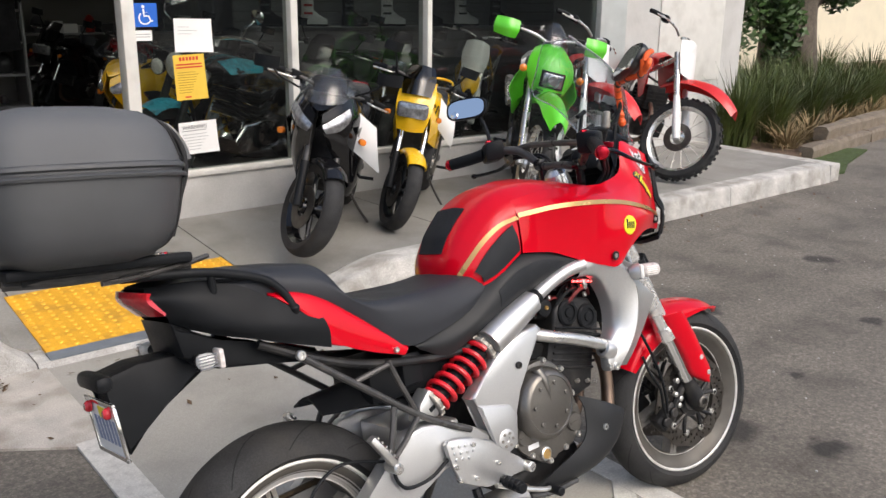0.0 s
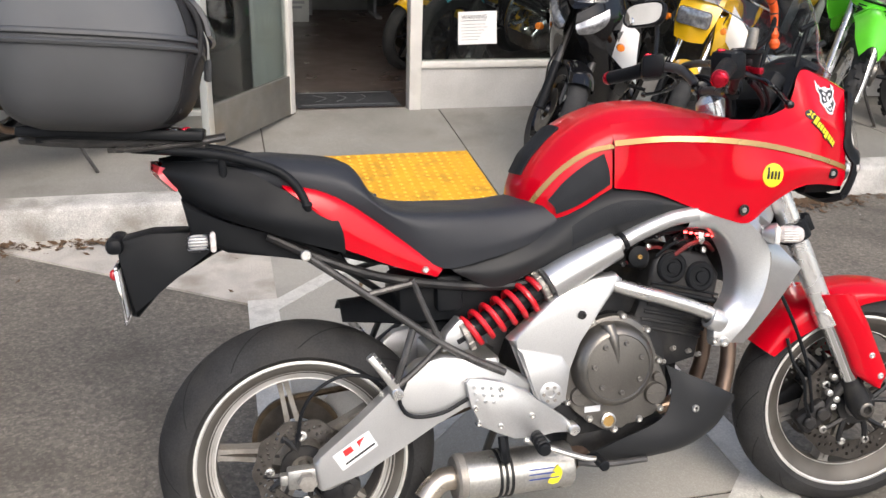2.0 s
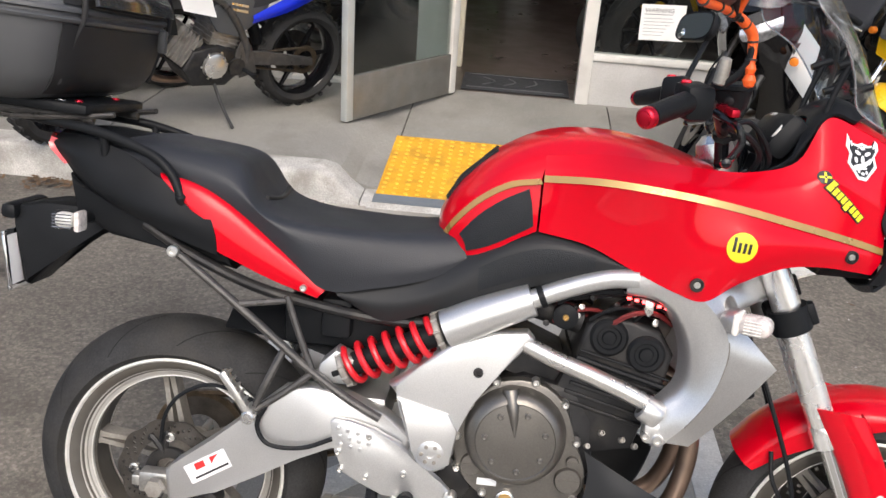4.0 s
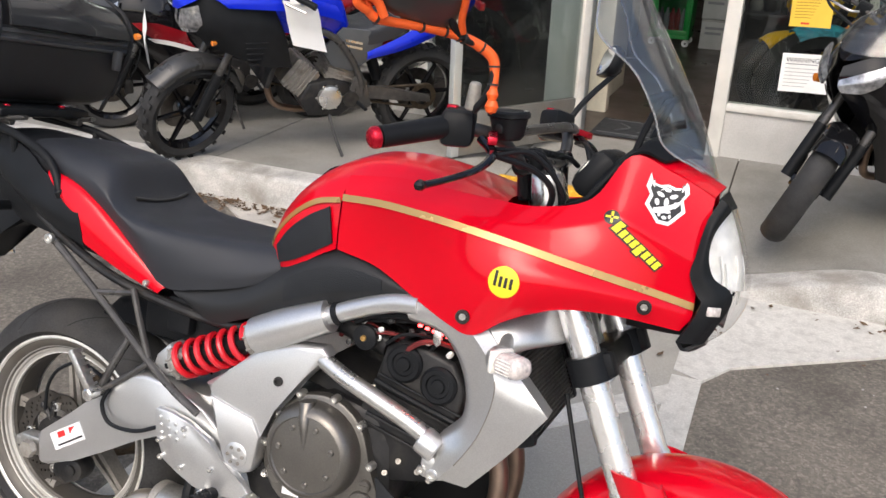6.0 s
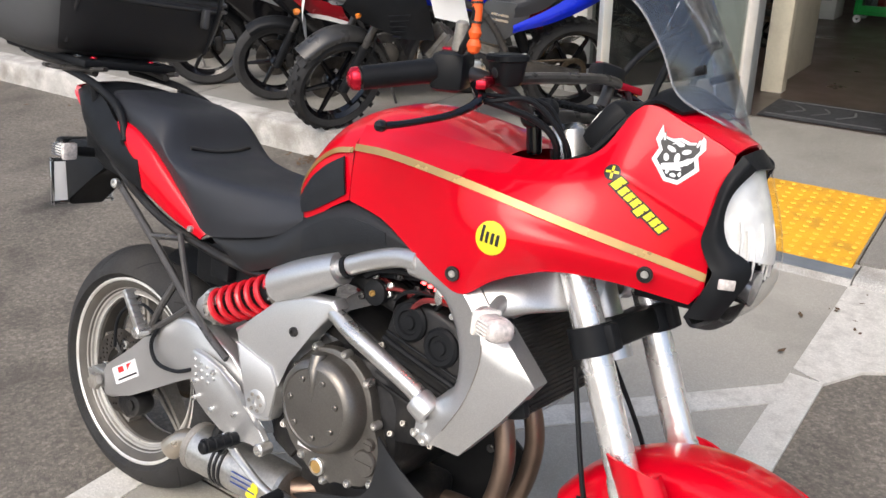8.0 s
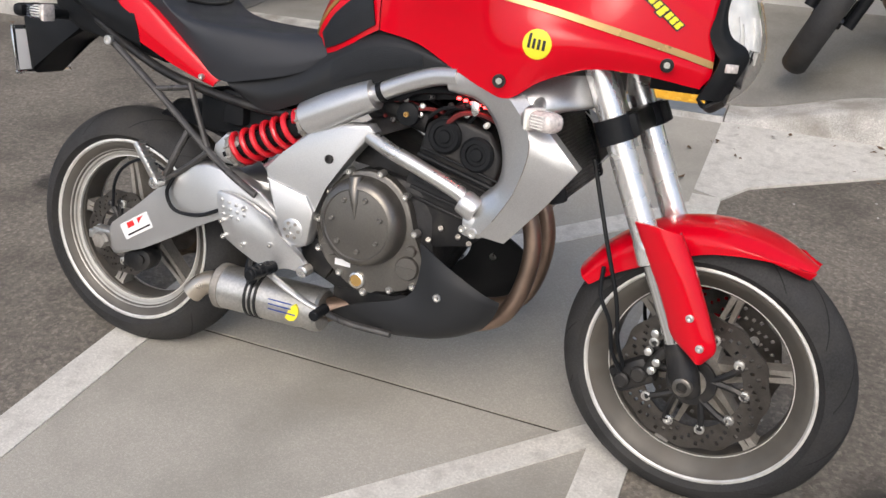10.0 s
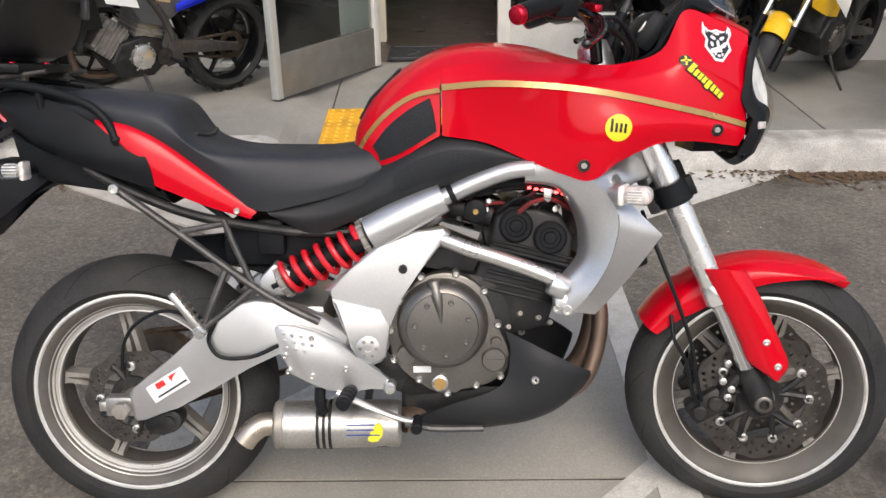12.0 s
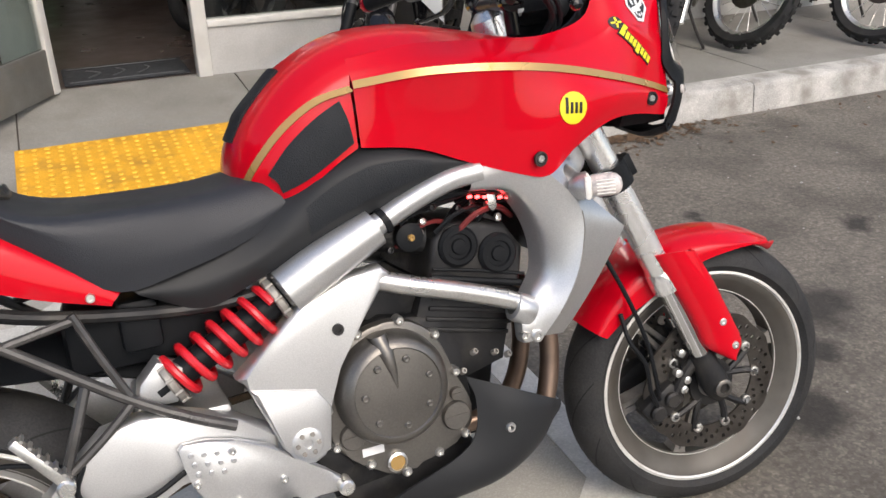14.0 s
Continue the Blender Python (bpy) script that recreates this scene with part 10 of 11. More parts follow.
# ---- inside the shop ----
M_CARTGREEN = mat("green_cart_enamel", (0.01, 0.3, 0.05), 0.35, var=0.06, scale=9, coat=0.3)
M_CARTON = mat("pale_carton", (0.6, 0.6, 0.57), 0.8, var=0.06, scale=9)
M_CLOTH = mat("black_cloth", (0.012, 0.012, 0.014), 0.95, var=0.25, scale=16, bump=0.6, bscale=40)
M_CLOTHRED = mat("dark_red_cloth", (0.2, 0.015, 0.02), 0.95, var=0.2, scale=16, bump=0.6, bscale=40)
M_CREAMTRIM = mat("cream_door_paint", (0.74, 0.69, 0.55), 0.5, var=0.05, scale=4, fine=0.04, fscale=60, dirt=(0.5, 0.44, 0.33), dirt_amt=0.3, dscale=5)
M_RACK = mat("shelf_steel", (0.25, 0.25, 0.25), 0.5, metal=0.3, var=0.1, scale=12)
M_BOTTLE = mat("bottle_plastic", (0.4, 0.42, 0.44), 0.4, rand=0.5)
M_BOTTLERED = mat("red_bottle", (0.5, 0.03, 0.02), 0.4, rand=0.2)


def stock_material():
    """Small goods of many colours, each piece its own."""
    m = mat("shop_goods", (0.3, 0.3, 0.3), 0.4, rvar=0.1)
    n, l = m.node_tree.nodes, m.node_tree.links
    r = n.new("ShaderNodeValToRGB")
    r.color_ramp.interpolation = "CONSTANT"
    cols = ((0.0, (0.02, 0.02, 0.022)), (0.4, (0.5, 0.5, 0.5)), (0.52, (0.4, 0.03, 0.02)), (0.63, (0.05, 0.05, 0.055)), (0.8, (0.72, 0.72, 0.7)), (0.88, (0.03, 0.08, 0.3)), (0.94, (0.5, 0.16, 0.02)))
    while len(r.color_ramp.elements) < len(cols):
        r.color_ramp.elements.new(0.5)
    for e, (p, c) in zip(r.color_ramp.elements, cols):
        e.position, e.color = p, (*c, 1)
    l.new(n.new("ShaderNodeNewGeometry").outputs["Random Per Island"], r.inputs[0])
    l.new(r.outputs[0], n["Principled BSDF"].inputs["Base Color"])
    return m


M_STOCK = stock_material()
FZ = 0.147
# door mat
dm = root("door_mat", "dark ribbed rubber mat inside the doorway", "door mat", Matrix.Translation((0.655, 3.99, FZ)))
bm = B()
box(bm, (-0.33, -0.2, 0), (0.33, 0.2, 0.012), 0.006)
part("base", bm, M_MAT, dm)
bm = B()
for k in range(3):
    tube(bm, [(-0.2 + 0.13 * k, -0.09, 0.013), (-0.13 + 0.13 * k, 0.0, 0.014), (-0.2 + 0.16 * k, 0.09, 0.013)], 0.007, 6, 5, flat=0.5)
box(bm, (-0.3, -0.17, 0.009), (0.3, -0.155, 0.015), 0.002)
box(bm, (-0.3, 0.155, 0.009), (0.3, 0.17, 0.015), 0.002)
part("raised_pattern", bm, M_GREYPL, dm, "raised grey scroll pattern")
# inner door leaf
dl = root("inner_door", "cream painted inner door leaf standing open", "door", kind="structure")
bm = B()
box(bm, (0.17, 4.45, FZ), (0.215, 5.28, 2.2), 0.004)
part("leaf", bm, M_CREAMTRIM, dl)
bm = B()
box(bm, (0.165, 4.35, FZ), (0.29, 4.449, 2.45), 0.004)
part("frame_post", bm, M_CREAMTRIM, dl)
bm = B()
box(bm, (0.2151, 5.17, 1.1), (0.222, 5.22, 1.24), 0.002)
part("lock_plate", bm, M_KICK, dl)


def tool_cart(x, y):
    o = root("tool_cart", "green wheeled display cart with bottles behind glass", "cart", Matrix.Translation((x, y, FZ)))
    w, d, h = 0.185, 0.16, 0.86
    for nm, lo, hi in (("side_panel", (-w, -d, 0.07), (-w + 0.02, d, h - 0.2)), ("side_panel", (w - 0.02, -d, 0.07), (w, d, h - 0.2)), ("back_panel", (-w + 0.02, d - 0.02, 0.07), (w - 0.02, d, h - 0.2)),
                       ("base_panel", (-w + 0.02, -d, 0.07), (w - 0.02, d - 0.02, 0.1)), ("top_box", (-w - 0.012, -d - 0.012, h - 0.198), (w + 0.012, d + 0.012, h)),
                       ("door_rail", (-w + 0.02, -d, 0.1), (w - 0.02, -d + 0.02, 0.15)), ("door_rail", (-w + 0.02, -d, h - 0.27), (w - 0.02, -d + 0.02, h - 0.2)),
                       ("door_stile", (-w + 0.02, -d, 0.15), (-w + 0.06, -d + 0.02, h - 0.27)), ("door_stile", (w - 0.06, -d, 0.15), (w - 0.02, -d + 0.02, h - 0.27))):
        bm = B()
        box(bm, lo, hi, 0.004)
        part(nm, bm, M_CARTGREEN, o)
    for z in (h - 0.198, h - 0.09, h - 0.02):
        bm = B()
        box(bm, (-w - 0.014, -d - 0.016, z), (w + 0.014, -d - 0.012, z + 0.008), 0.001)
        part("trim_strip", bm, M_SIGNWHITE, o, "thin white strip")
    bm = B()
    box(bm, (-w + 0.06, -d + 0.006, 0.15), (w - 0.06, -d + 0.009, h - 0.27))
    part("pane", bm, M_PANE, o, smooth=0).visible_shadow = False
    bm = B()
    box(bm, (-0.06, -d - 0.0165, h - 0.15), (0.07, -d - 0.0125, h - 0.03))
    part("label_plate", bm, M_PAPER, o, "white label with a dark mark", 0)
    bm = B()
    bars(bm, -0.02, 0.06, h - 0.14, h - 0.05, 3, -d - 0.0166, 0.3)
    part("label_print", bm, M_CARTGREEN, o, smooth=0)
    for k in range(5):
        bm = B()
        lathe(bm, [(0.0001, 0), (0.024, 0), (0.026, 0.01), (0.026, 0.17), (0.012, 0.21), (0.012, 0.235), (0.0001, 0.236)], (-0.1 + 0.05 * k, -0.06, 0.1), (0, 0, 1), 14)
        part("bottle", bm, M_BOTTLERED if k in (2, 3) else M_BOTTLE, o)
    for sx in (-1, 1):
        for sy in (-1, 1):
            bm = B()
            lathe(bm, [(0.012, -0.012), (0.032, -0.012), (0.034, 0), (0.032, 0.012), (0.012, 0.012)], (sx * (w - 0.03), sy * (d - 0.03), 0.034), (0, 1, 0), 18, True)
            box(bm, (sx * (w - 0.03) - 0.012, sy * (d - 0.03) - 0.016, 0.04), (sx * (w - 0.03) + 0.012, sy * (d - 0.03) + 0.016, 0.072))
            part("castor", bm, M_SIGNWHITE, o)
    return o


tool_cart(0.225, 7.35)


def carton(x, y, z, w, d, h, label, turn=0.0):
    o = root("carton", label, "box", Matrix.Translation((x, y, z)) @ Matrix.Rotation(radians(turn), 4, "Z"), "cartons in the shop")
    bm = B()
    box(bm, (-w / 2, -d / 2, 0), (w / 2, d / 2, h), 0.004)
    part("body", bm, M_CARTON, o)
    bm = B()
    bars(bm, -w * 0.35, w * 0.35, h * 0.45, h * 0.8, 2, -d / 2 - 0.0005, 0.5, 0.3)
    part("print", bm, M_INKGREY, o, smooth=0)
    bm = B()
    box(bm, (-w * 0.5 - 0.001, -d / 2 - 0.001, h * 0.93), (w * 0.5 + 0.001, -d / 2 + 0.02, h * 1.001))
    part("tape", bm, M_KERB, o, smooth=0)


for k, (h, lb) in enumerate(((0.32, "white printed carton on the shop floor"), (0.3, "white printed carton stacked on another"))):
    carton(-0.22, 7.4, FZ + 0.32 * k, 0.2, 0.3, h, lb, 4 * k)
for k in range(3):
    carton(0.62, 7.4, FZ + 0.27 * k, 0.25, 0.3, 0.265, "white printed carton in a stack", 3 - 3 * k)


def shirt(x, y, z, turn, material, label, mark=None, sc=1.0):
    """A garment on a hanger, its hem wavy; z is its shoulder."""
    o = root("hanging_shirt", label, "shirt", Matrix.Translation((x, y, z)) @ Matrix.Rotation(radians(turn), 4, "Z") @ Matrix.Scale(sc, 4), "garments on the rail")
    rows = []
    for w, hwid in ((0.0, 0.09), (-0.05, 0.22), (-0.12, 0.3), (-0.24, 0.3), (-0.26, 0.235), (-0.5, 0.24), (-0.72, 0.25)):
        rows.append([(hwid * q, -0.045 * (1 - q * q) + 0.012 * math.sin(7 * q + 9 * w), w + 0.02 * q * q * (w < -0.6)) for q in (-1, -0.66, -0.33, 0, 0.33, 0.66, 1)])
    bm = B()
    skin(bm, rows, 3, 3, 0.03, centre=Vector((0, 0.3, -0.3)))
    part("body", bm, material, o, smooth=70)
    bm = B()
    tube(bm, [(-0.2, 0, -0.035), (-0.05, 0, 0.01), (0, 0, 0.03), (0, 0, 0.07), (0.02, 0, 0.095), (0.035, 0, 0.07)], 0.003, 6, 4)
    part("hanger", bm, M_RACK, o)
    if mark:
        bm = B()
        slab(bm, [(-0.1, -0.3), (-0.03, -0.29), (0.08, -0.2), (0.09, -0.23), (0.05, -0.29), (-0.02, -0.33)], -0.062, -0.054, 0.001)
        box(bm, (-0.09, -0.062, -0.375), (0.09, -0.054, -0.35))
        part("mark", bm, mark, o, "plain yellow printed patch")


for k, (x, t, m_, lb, mk) in enumerate(((-0.55, 30, M_CLOTH, "black jacket hanging on a rail", None), (-0.28, 40, M_CLOTH, "black jacket hanging on a rail", None), (0.24, 0, M_CLOTH, "black shirt with a plain yellow patch", M_YELPAINT),
                                     (0.75, -10, M_CLOTH, "black shirt hanging on a rail", None), (-0.85, 50, M_CLOTHRED, "dark red jacket hanging on a rail", None), (1.2, -20, M_CLOTH, "black jacket hanging on a rail", None))):
    shirt(x, 7.65 + 0.02 * (k % 3), 1.68, t, m_, lb, mk)
cr = root("clothes_rail", "long steel rail for garments with end posts", "clothes rail", Matrix.Translation((0.2, 7.66, FZ)))
bm = B()
cyl(bm, (-1.3, 0, 1.63), (1.3, 0, 1.63), 0.014, n=10)
part("rail", bm, M_RACK, cr)
for sx in (-1.28, 1.28):
    bm = B()
    cyl(bm, (sx, 0, 0), (sx, 0, 1.63), 0.014, n=10)
    box(bm, (sx - 0.03, -0.25, 0), (sx + 0.03, 0.25, 0.025), 0.006)
    part("post", bm, M_RACK, cr)


def shelf_unit(x0, x1, y, levels, seed, name="display_shelf"):
    """Open shelving with rows of small goods; its boards run along x."""
    rnd = random.Random(seed)
    o = root(name, "dark shelving packed with small coloured goods", "shelf", Matrix.Translation(((x0 + x1) / 2, y, FZ)), "shelves in the shop")
    hw = (x1 - x0) / 2
    bm = B()
    box(bm, (-hw, 0.2, 0), (hw, 0.22, levels[-1] + 0.35))
    part("back_panel", bm, M_INWALL, o, smooth=0)
    for sx in (-hw, hw - 0.03):
        bm = B()
        box(bm, (sx, -0.2, 0), (sx + 0.03, 0.2, levels[-1] + 0.35))
        part("side_panel", bm, M_RACK, o, smooth=0)
    for z in levels:
        bm = B()
        box(bm, (-hw + 0.03, -0.2, z - 0.02), (hw - 0.03, 0.2, z))
        part("board", bm, M_RACK, o, smooth=0)
        g = B()
        x = -hw + 0.05
        while x < hw - 0.2:
            w, h = rnd.uniform(0.06, 0.2), rnd.uniform(0.06, 0.22)
            if rnd.random() < 0.45:
                lathe(g, [(0.0001, 0), (w * 0.4, 0.005), (w * 0.55, h * 0.4), (w * 0.45, h * 0.75), (w * 0.2, h * 0.95), (0.0001, h)], (x + w / 2, rnd.uniform(-0.1, 0.05), z), (0, 0, 1), 9)
            else:
                box(g, (x, -0.16 + rnd.uniform(0, 0.1), z), (x + w, 0.1, z + h), 0)
            x += w + rnd.uniform(0.005, 0.05)
        st = part("merchandise", g, M_STOCK, o, "small goods of many colours", 50)
        tagged(st, kind="stuff")


shelf_unit(-6.2, -3.9, 7.2, (0.4, 0.85, 1.3, 1.75), 3)
shelf_unit(-3.8, -1.6, 7.3, (0.4, 0.85, 1.3, 1.75), 4)
shelf_unit(-1.4, -0.75, 9.0, (0.4, 0.85, 1.3, 1.75), 5)
shelf_unit(0.8, 1.5, 7.9, (0.3, 0.6, 0.9, 1.2, 1.5), 9)
shelf_unit(1.7, 4.2, 9.5, (0.4, 0.9, 1.4, 1.9), 6)

# slatwall with boots
sw = root("slat_wall", "grey slatted display wall of the showroom", "display wall", Matrix.Translation((3.5, 6.9, FZ)) @ Matrix.Rotation(radians(-14), 4, "Z"), kind="structure")
bm = B()
box(bm, (-0.2, 0.02, 0), (3.6, 0.04, 2.6))
part("backing", bm, M_INWALL, sw, smooth=0)
bm = B()
box(bm, (-0.2, 0, 0), (3.6, 0.0199, 0.088), 0.003, seg=1)
slat = part("slat", bm, M_SLAT, sw, smooth=0)
for k in range(1, 26):
    c = slat.copy()
    scene.collection.objects.link(c)
    c.matrix_local = Matrix.Translation((0, 0, 0.1 * k))


def boot(x, z, dz, material, second, label):
    o = root("riding_boot", label, "boot", Matrix.Translation((3.5, 6.9, FZ)) @ Matrix.Rotation(radians(-14), 4, "Z") @ pose(x, -0.14, z, 0, 0, -35 + dz), "boots on the display wall")
    bm = B()
    rings = []
    for h, a, b, w in ((0, -0.07, 0.2, 0.045), (0.05, -0.075, 0.2, 0.048), (0.09, -0.07, 0.12, 0.047), (0.14, -0.065, 0.06, 0.046), (0.24, -0.07, 0.06, 0.052), (0.34, -0.075, 0.065, 0.058)):
        c, r = (a + b) / 2, (b - a) / 2
        rings.append([Vector((c + r * math.cos(q * math.pi / 6), w * math.sin(q * math.pi / 6), h + 0.022)) for q in range(12)])
    weld_rings(bm, rings)
    part("upper", bm, material, o, smooth=60)
    bm = B()
    weld_rings(bm, [[Vector((0.065 + 0.14 * math.cos(q * math.pi / 6), 0.052 * math.sin(q * math.pi / 6), h)) for q in range(12)] for h in (0, 0.021)])
    part("sole", bm, M_BLACK, o)
    for h in (0.12, 0.2, 0.28):
        bm = B()
        box(bm, (-0.03, -0.062, h), (0.06, -0.048, h + 0.022), 0.003)
        part("buckle", bm, second, o)


for row, z in enumerate((1.05, 1.6)):
    sh = root("boot_shelf", "narrow grey shelf for boots on the display wall", "shelf", Matrix.Translation((3.5, 6.9, FZ)) @ Matrix.Rotation(radians(-14), 4, "Z") @ Matrix.Translation((0.6, 0, z)), "boot shelves")
    bm = B()
    box(bm, (-0.7, -0.27, -0.015), (2.7, -0.001, 0), 0.003)
    part("board", bm, M_RACK, sh)
    for k in range(7):
        boot(0.1 + 0.44 * k, z + 0.001, 8 * (k % 3), M_WHITEPL if (k + row) % 2 else M_BLACK, M_REDPL if k % 3 == 1 else M_GREYPL, "white and grey motocross boot on a shelf" if (k + row) % 2 else "black motocross boot on a shelf")


# ---- motorcycles behind the glass ----
def stand_pose(x, y, heading, lean=8.0, wb=1.4):
    return Matrix.Translation((x, y, FZ)) @ Matrix.Rotation(radians(heading), 4, "Z") @ Matrix.Rotation(radians(-lean), 4, "X") @ Matrix.Translation((-wb * 0.9, 0, -0.004))


def cruiser(x, y, heading):
    """A heavy cruiser with chrome engine, round lamps and a touring screen."""
    o = root("cruiser_bike", "black and chrome cruiser with teal painted patches", "motorcycle", stand_pose(x, y, heading, 8, 1.6), "motorcycles in the showroom")
    P = lambda n_, bm, m_, lb="", sm=45: part(n_, bm, m_, o, lb, sm)
    for nm, u, R, h in (("rear_wheel", 0, 0.32, 0.08), ("front_wheel", 1.6, 0.33, 0.06)):
        moto_wheel(o, nm, (u, 0, R), R, h, R - 0.11, same, False, 9, M_BLACKGLOSS)
    for sg in (-1, 1):
        bm = B()
        cyl(bm, (1.61, 0.1 * sg, 0.33), (1.36, 0.1 * sg, 0.95), 0.028, n=14)
        P("fork_leg", bm, M_ENGDARK)
        bm = B()
        tube(bm, [(1.3, 0.02 * sg, 1.0), (1.26, 0.14 * sg, 1.1), (1.12, 0.3 * sg, 1.12), (0.98, 0.4 * sg, 1.06)], 0.013, 8)
        P("handlebar", bm, M_CHROME)
        bm = B()
        tube(bm, [(1.05, 0.36 * sg, 1.09), (0.96, 0.41 * sg, 1.05)], 0.02, 10, 1)
        P("grip", bm, M_BLACK)
        bm = B()
        tube(bm, [(1.14, 0.3 * sg, 1.12), (1.2, 0.36 * sg, 1.2), (1.16, 0.4 * sg, 1.26)], 0.007, 8)
        P("mirror_stalk", bm, M_CHROME)
        bm = B()
        lathe(bm, [(0.0001, -0.02), (0.05, -0.01), (0.055, 0.005), (0.0001, 0.006)], (1.15, 0.41 * sg, 1.29), (-1, 0, 0.2), 18)
        P("mirror", bm, M_CHROME)
        bm = B()
        tube(bm, [(0.85, -0.12 - 0.03 * sg, 0.55 + 0.06 * sg), (0.92, -0.17, 0.4), (0.8, -0.19, 0.24 + 0.03 * sg), (0.3, -0.2, 0.2 + 0.05 * sg), (-0.3, -0.21, 0.2 + 0.06 * sg)], [0.022, 0.022, 0.026, 0.035, 0.045], 12)
        P("exhaust", bm, M_CHROME)
        bm = B()
        lathe(bm, [(0.0001, -0.07), (0.045, -0.05), (0.06, -0.01), (0.06, 0.0)], (1.44, 0.2 * sg, 0.86), (1, 0, 0), 18)
        lm = P("auxiliary_lamp", bm, M_CHROME)
        bm = B()
        lathe(bm, [(0.055, 0.001), (0.03, 0.014), (0.0001, 0.018)], (1.44, 0.2 * sg, 0.86), (1, 0, 0), 18)
        part("lens", bm, M_REFLECT, lm)
        for k in range(7):
            bm = B()
            a = 0.5 if sg < 0 else -0.35
            c = Vector((0.72 - 0.16 * sg, 0, 0.46 + 0.035 * k))
            box(bm, (-0.085, -0.11, 0), (0.085, 0.11, 0.014), 0.003, Matrix.Translation(c) @ Matrix.Rotation(-a, 4, "Y"))
            P("cylinder_fin", bm, M_CHROME if k % 3 == 0 else M_ENGDARK)
    bm = B()
    lathe(bm, [(0.0001, -0.12), (0.06, -0.1), (0.095, -0.03), (0.1, 0.0)], (1.47, 0, 0.9), (1, 0, 0), 24)
    lm = P("head_lamp", bm, M_CHROME)
    bm = B()
    lathe(bm, [(0.095, 0.001), (0.06, 0.022), (0.0001, 0.03)], (1.47, 0, 0.9), (1, 0, 0), 24)
    part("lens", bm, M_REFLECT, lm)
    bm = B()
    slab(bm, [(0.4, 0.2), (0.4, 0.42), (0.6, 0.46), (0.85, 0.44), (0.95, 0.32), (0.9, 0.2)], -0.15, 0.15, 0.03)
    P("engine", bm, M_CHROME)
    bm = B()
    tk = [[(0.55, 0, 0.8), (0.75, 0, 0.9), (1.0, 0, 0.93), (1.2, 0, 0.86)], [(0.55, -0.1, 0.78), (0.75, -0.15, 0.86), (1.0, -0.16, 0.88), (1.2, -0.07, 0.84)], [(0.55, -0.09, 0.72), (0.75, -0.16, 0.74), (1.0, -0.17, 0.76), (1.2, -0.06, 0.78)]]
    skin(bm, tk, 5, 5, mirror=True)
    P("fuel_tank", bm, M_BLACKGLOSS, "", 70)
    for sg in (-1, 1):
        bm = B()
        skin(bm, [[(0.72, 0.06 * sg, 0.905), (0.9, 0.07 * sg, 0.935), (1.1, 0.05 * sg, 0.92)], [(0.7, 0.152 * sg, 0.87), (0.9, 0.166 * sg, 0.89), (1.1, 0.135 * sg, 0.875)], [(0.72, 0.17 * sg, 0.83), (0.9, 0.186 * sg, 0.84), (1.08, 0.16 * sg, 0.84)]], 5, 5, 0.003)
        P("painted_flame", bm, M_TEAL, "teal painted patch on the tank")
    bm = B()
    skin(bm, [[(-0.25, v, 0.78 - 3 * v * v), (-0.05, v * 1.2, 0.74 - 3 * v * v), (0.2, v * 1.4, 0.68 - 2.5 * v * v), (0.5, v * 1.2, 0.74 - 2.5 * v * v)] for v in (-0.14, -0.07, 0, 0.07, 0.14)], 4, 4, 0.07)
    P("seat", bm, M_SEAT, "", 70)
    for nm, u, R, a0, a1, mm_ in (("rear_mudguard", 0, 0.36, 20, 170, M_BLACKGLOSS), ("front_mudguard", 1.6, 0.365, 62, 125, M_TEAL)):
        bm = B()
        skin(bm, [[(u + (R - 6 * v * v) * math.cos(radians(a0 + (a1 - a0) * i / 5)), v, 0.325 + (R - 6 * v * v) * math.sin(radians(a0 + (a1 - a0) * i / 5))) for i in range(6)] for v in (-0.09, -0.06, 0, 0.06, 0.09)], 4, 4, 0.004)
        P(nm, bm, mm_)
    bm = B()
    skin(bm, [[(1.42, q * 0.2, 1.0 - 0.04 * abs(q)) for q in (-1, -0.5, 0, 0.5, 1)], [(1.36, q * 0.24, 1.2) for q in (-1, -0.5, 0, 0.5, 1)], [(1.24, q * 0.2, 1.42 - 0.05 * abs(q)) for q in (-1, -0.5, 0, 0.5, 1)]], 4, 4)
    P("wind_screen", bm, M_CLEAR, "clear touring wind screen", 80).visible_shadow = False
    return o


cruiser(1.6, 4.55, 205)
INB = "motorcycles in the showroom"
moto("sport_bike", "yellow sport motorcycle behind the shop window", 1.25, 4.95, 212, 5, 8, "sport", M_YELPAINT, M_YELPAINT, M_BLACK, False, FZ, INB)
b1 = moto("sport_bike", "dark red sport motorcycle behind the shop window", -1.95, 4.3, 200, 5, 8, "sport", M_DARKRED, M_BLACK, M_DARKRED, False, FZ, INB)
b2 = moto("street_bike", "black street motorcycle in the showroom", 2.75, 4.75, 215, 12, 8, "naked", M_BLACKGLOSS, M_BLACK, M_GREYPL, False, FZ, INB)
for src, x, y, h in ((b2, 3.6, 4.8, 220), (b2, 1.7, 8.4, 215), (b1, 2.4, 8.2, 214), (b2, 2.7, 6.3, 220), (b1, 1.0, 9.1, 218), (b2, -2.7, 4.7, 214), (b1, -3.6, 4.8, 214), (b2, -4.5, 4.8, 216), (b2, -2.1, 6.0, 214), (b1, -1.4, 5.4, 195)):
    tagged(copy_thing(src, stand_pose(x, y, h)), "black street motorcycle in the showroom" if src is b2 else "dark red sport motorcycle in the showroom")
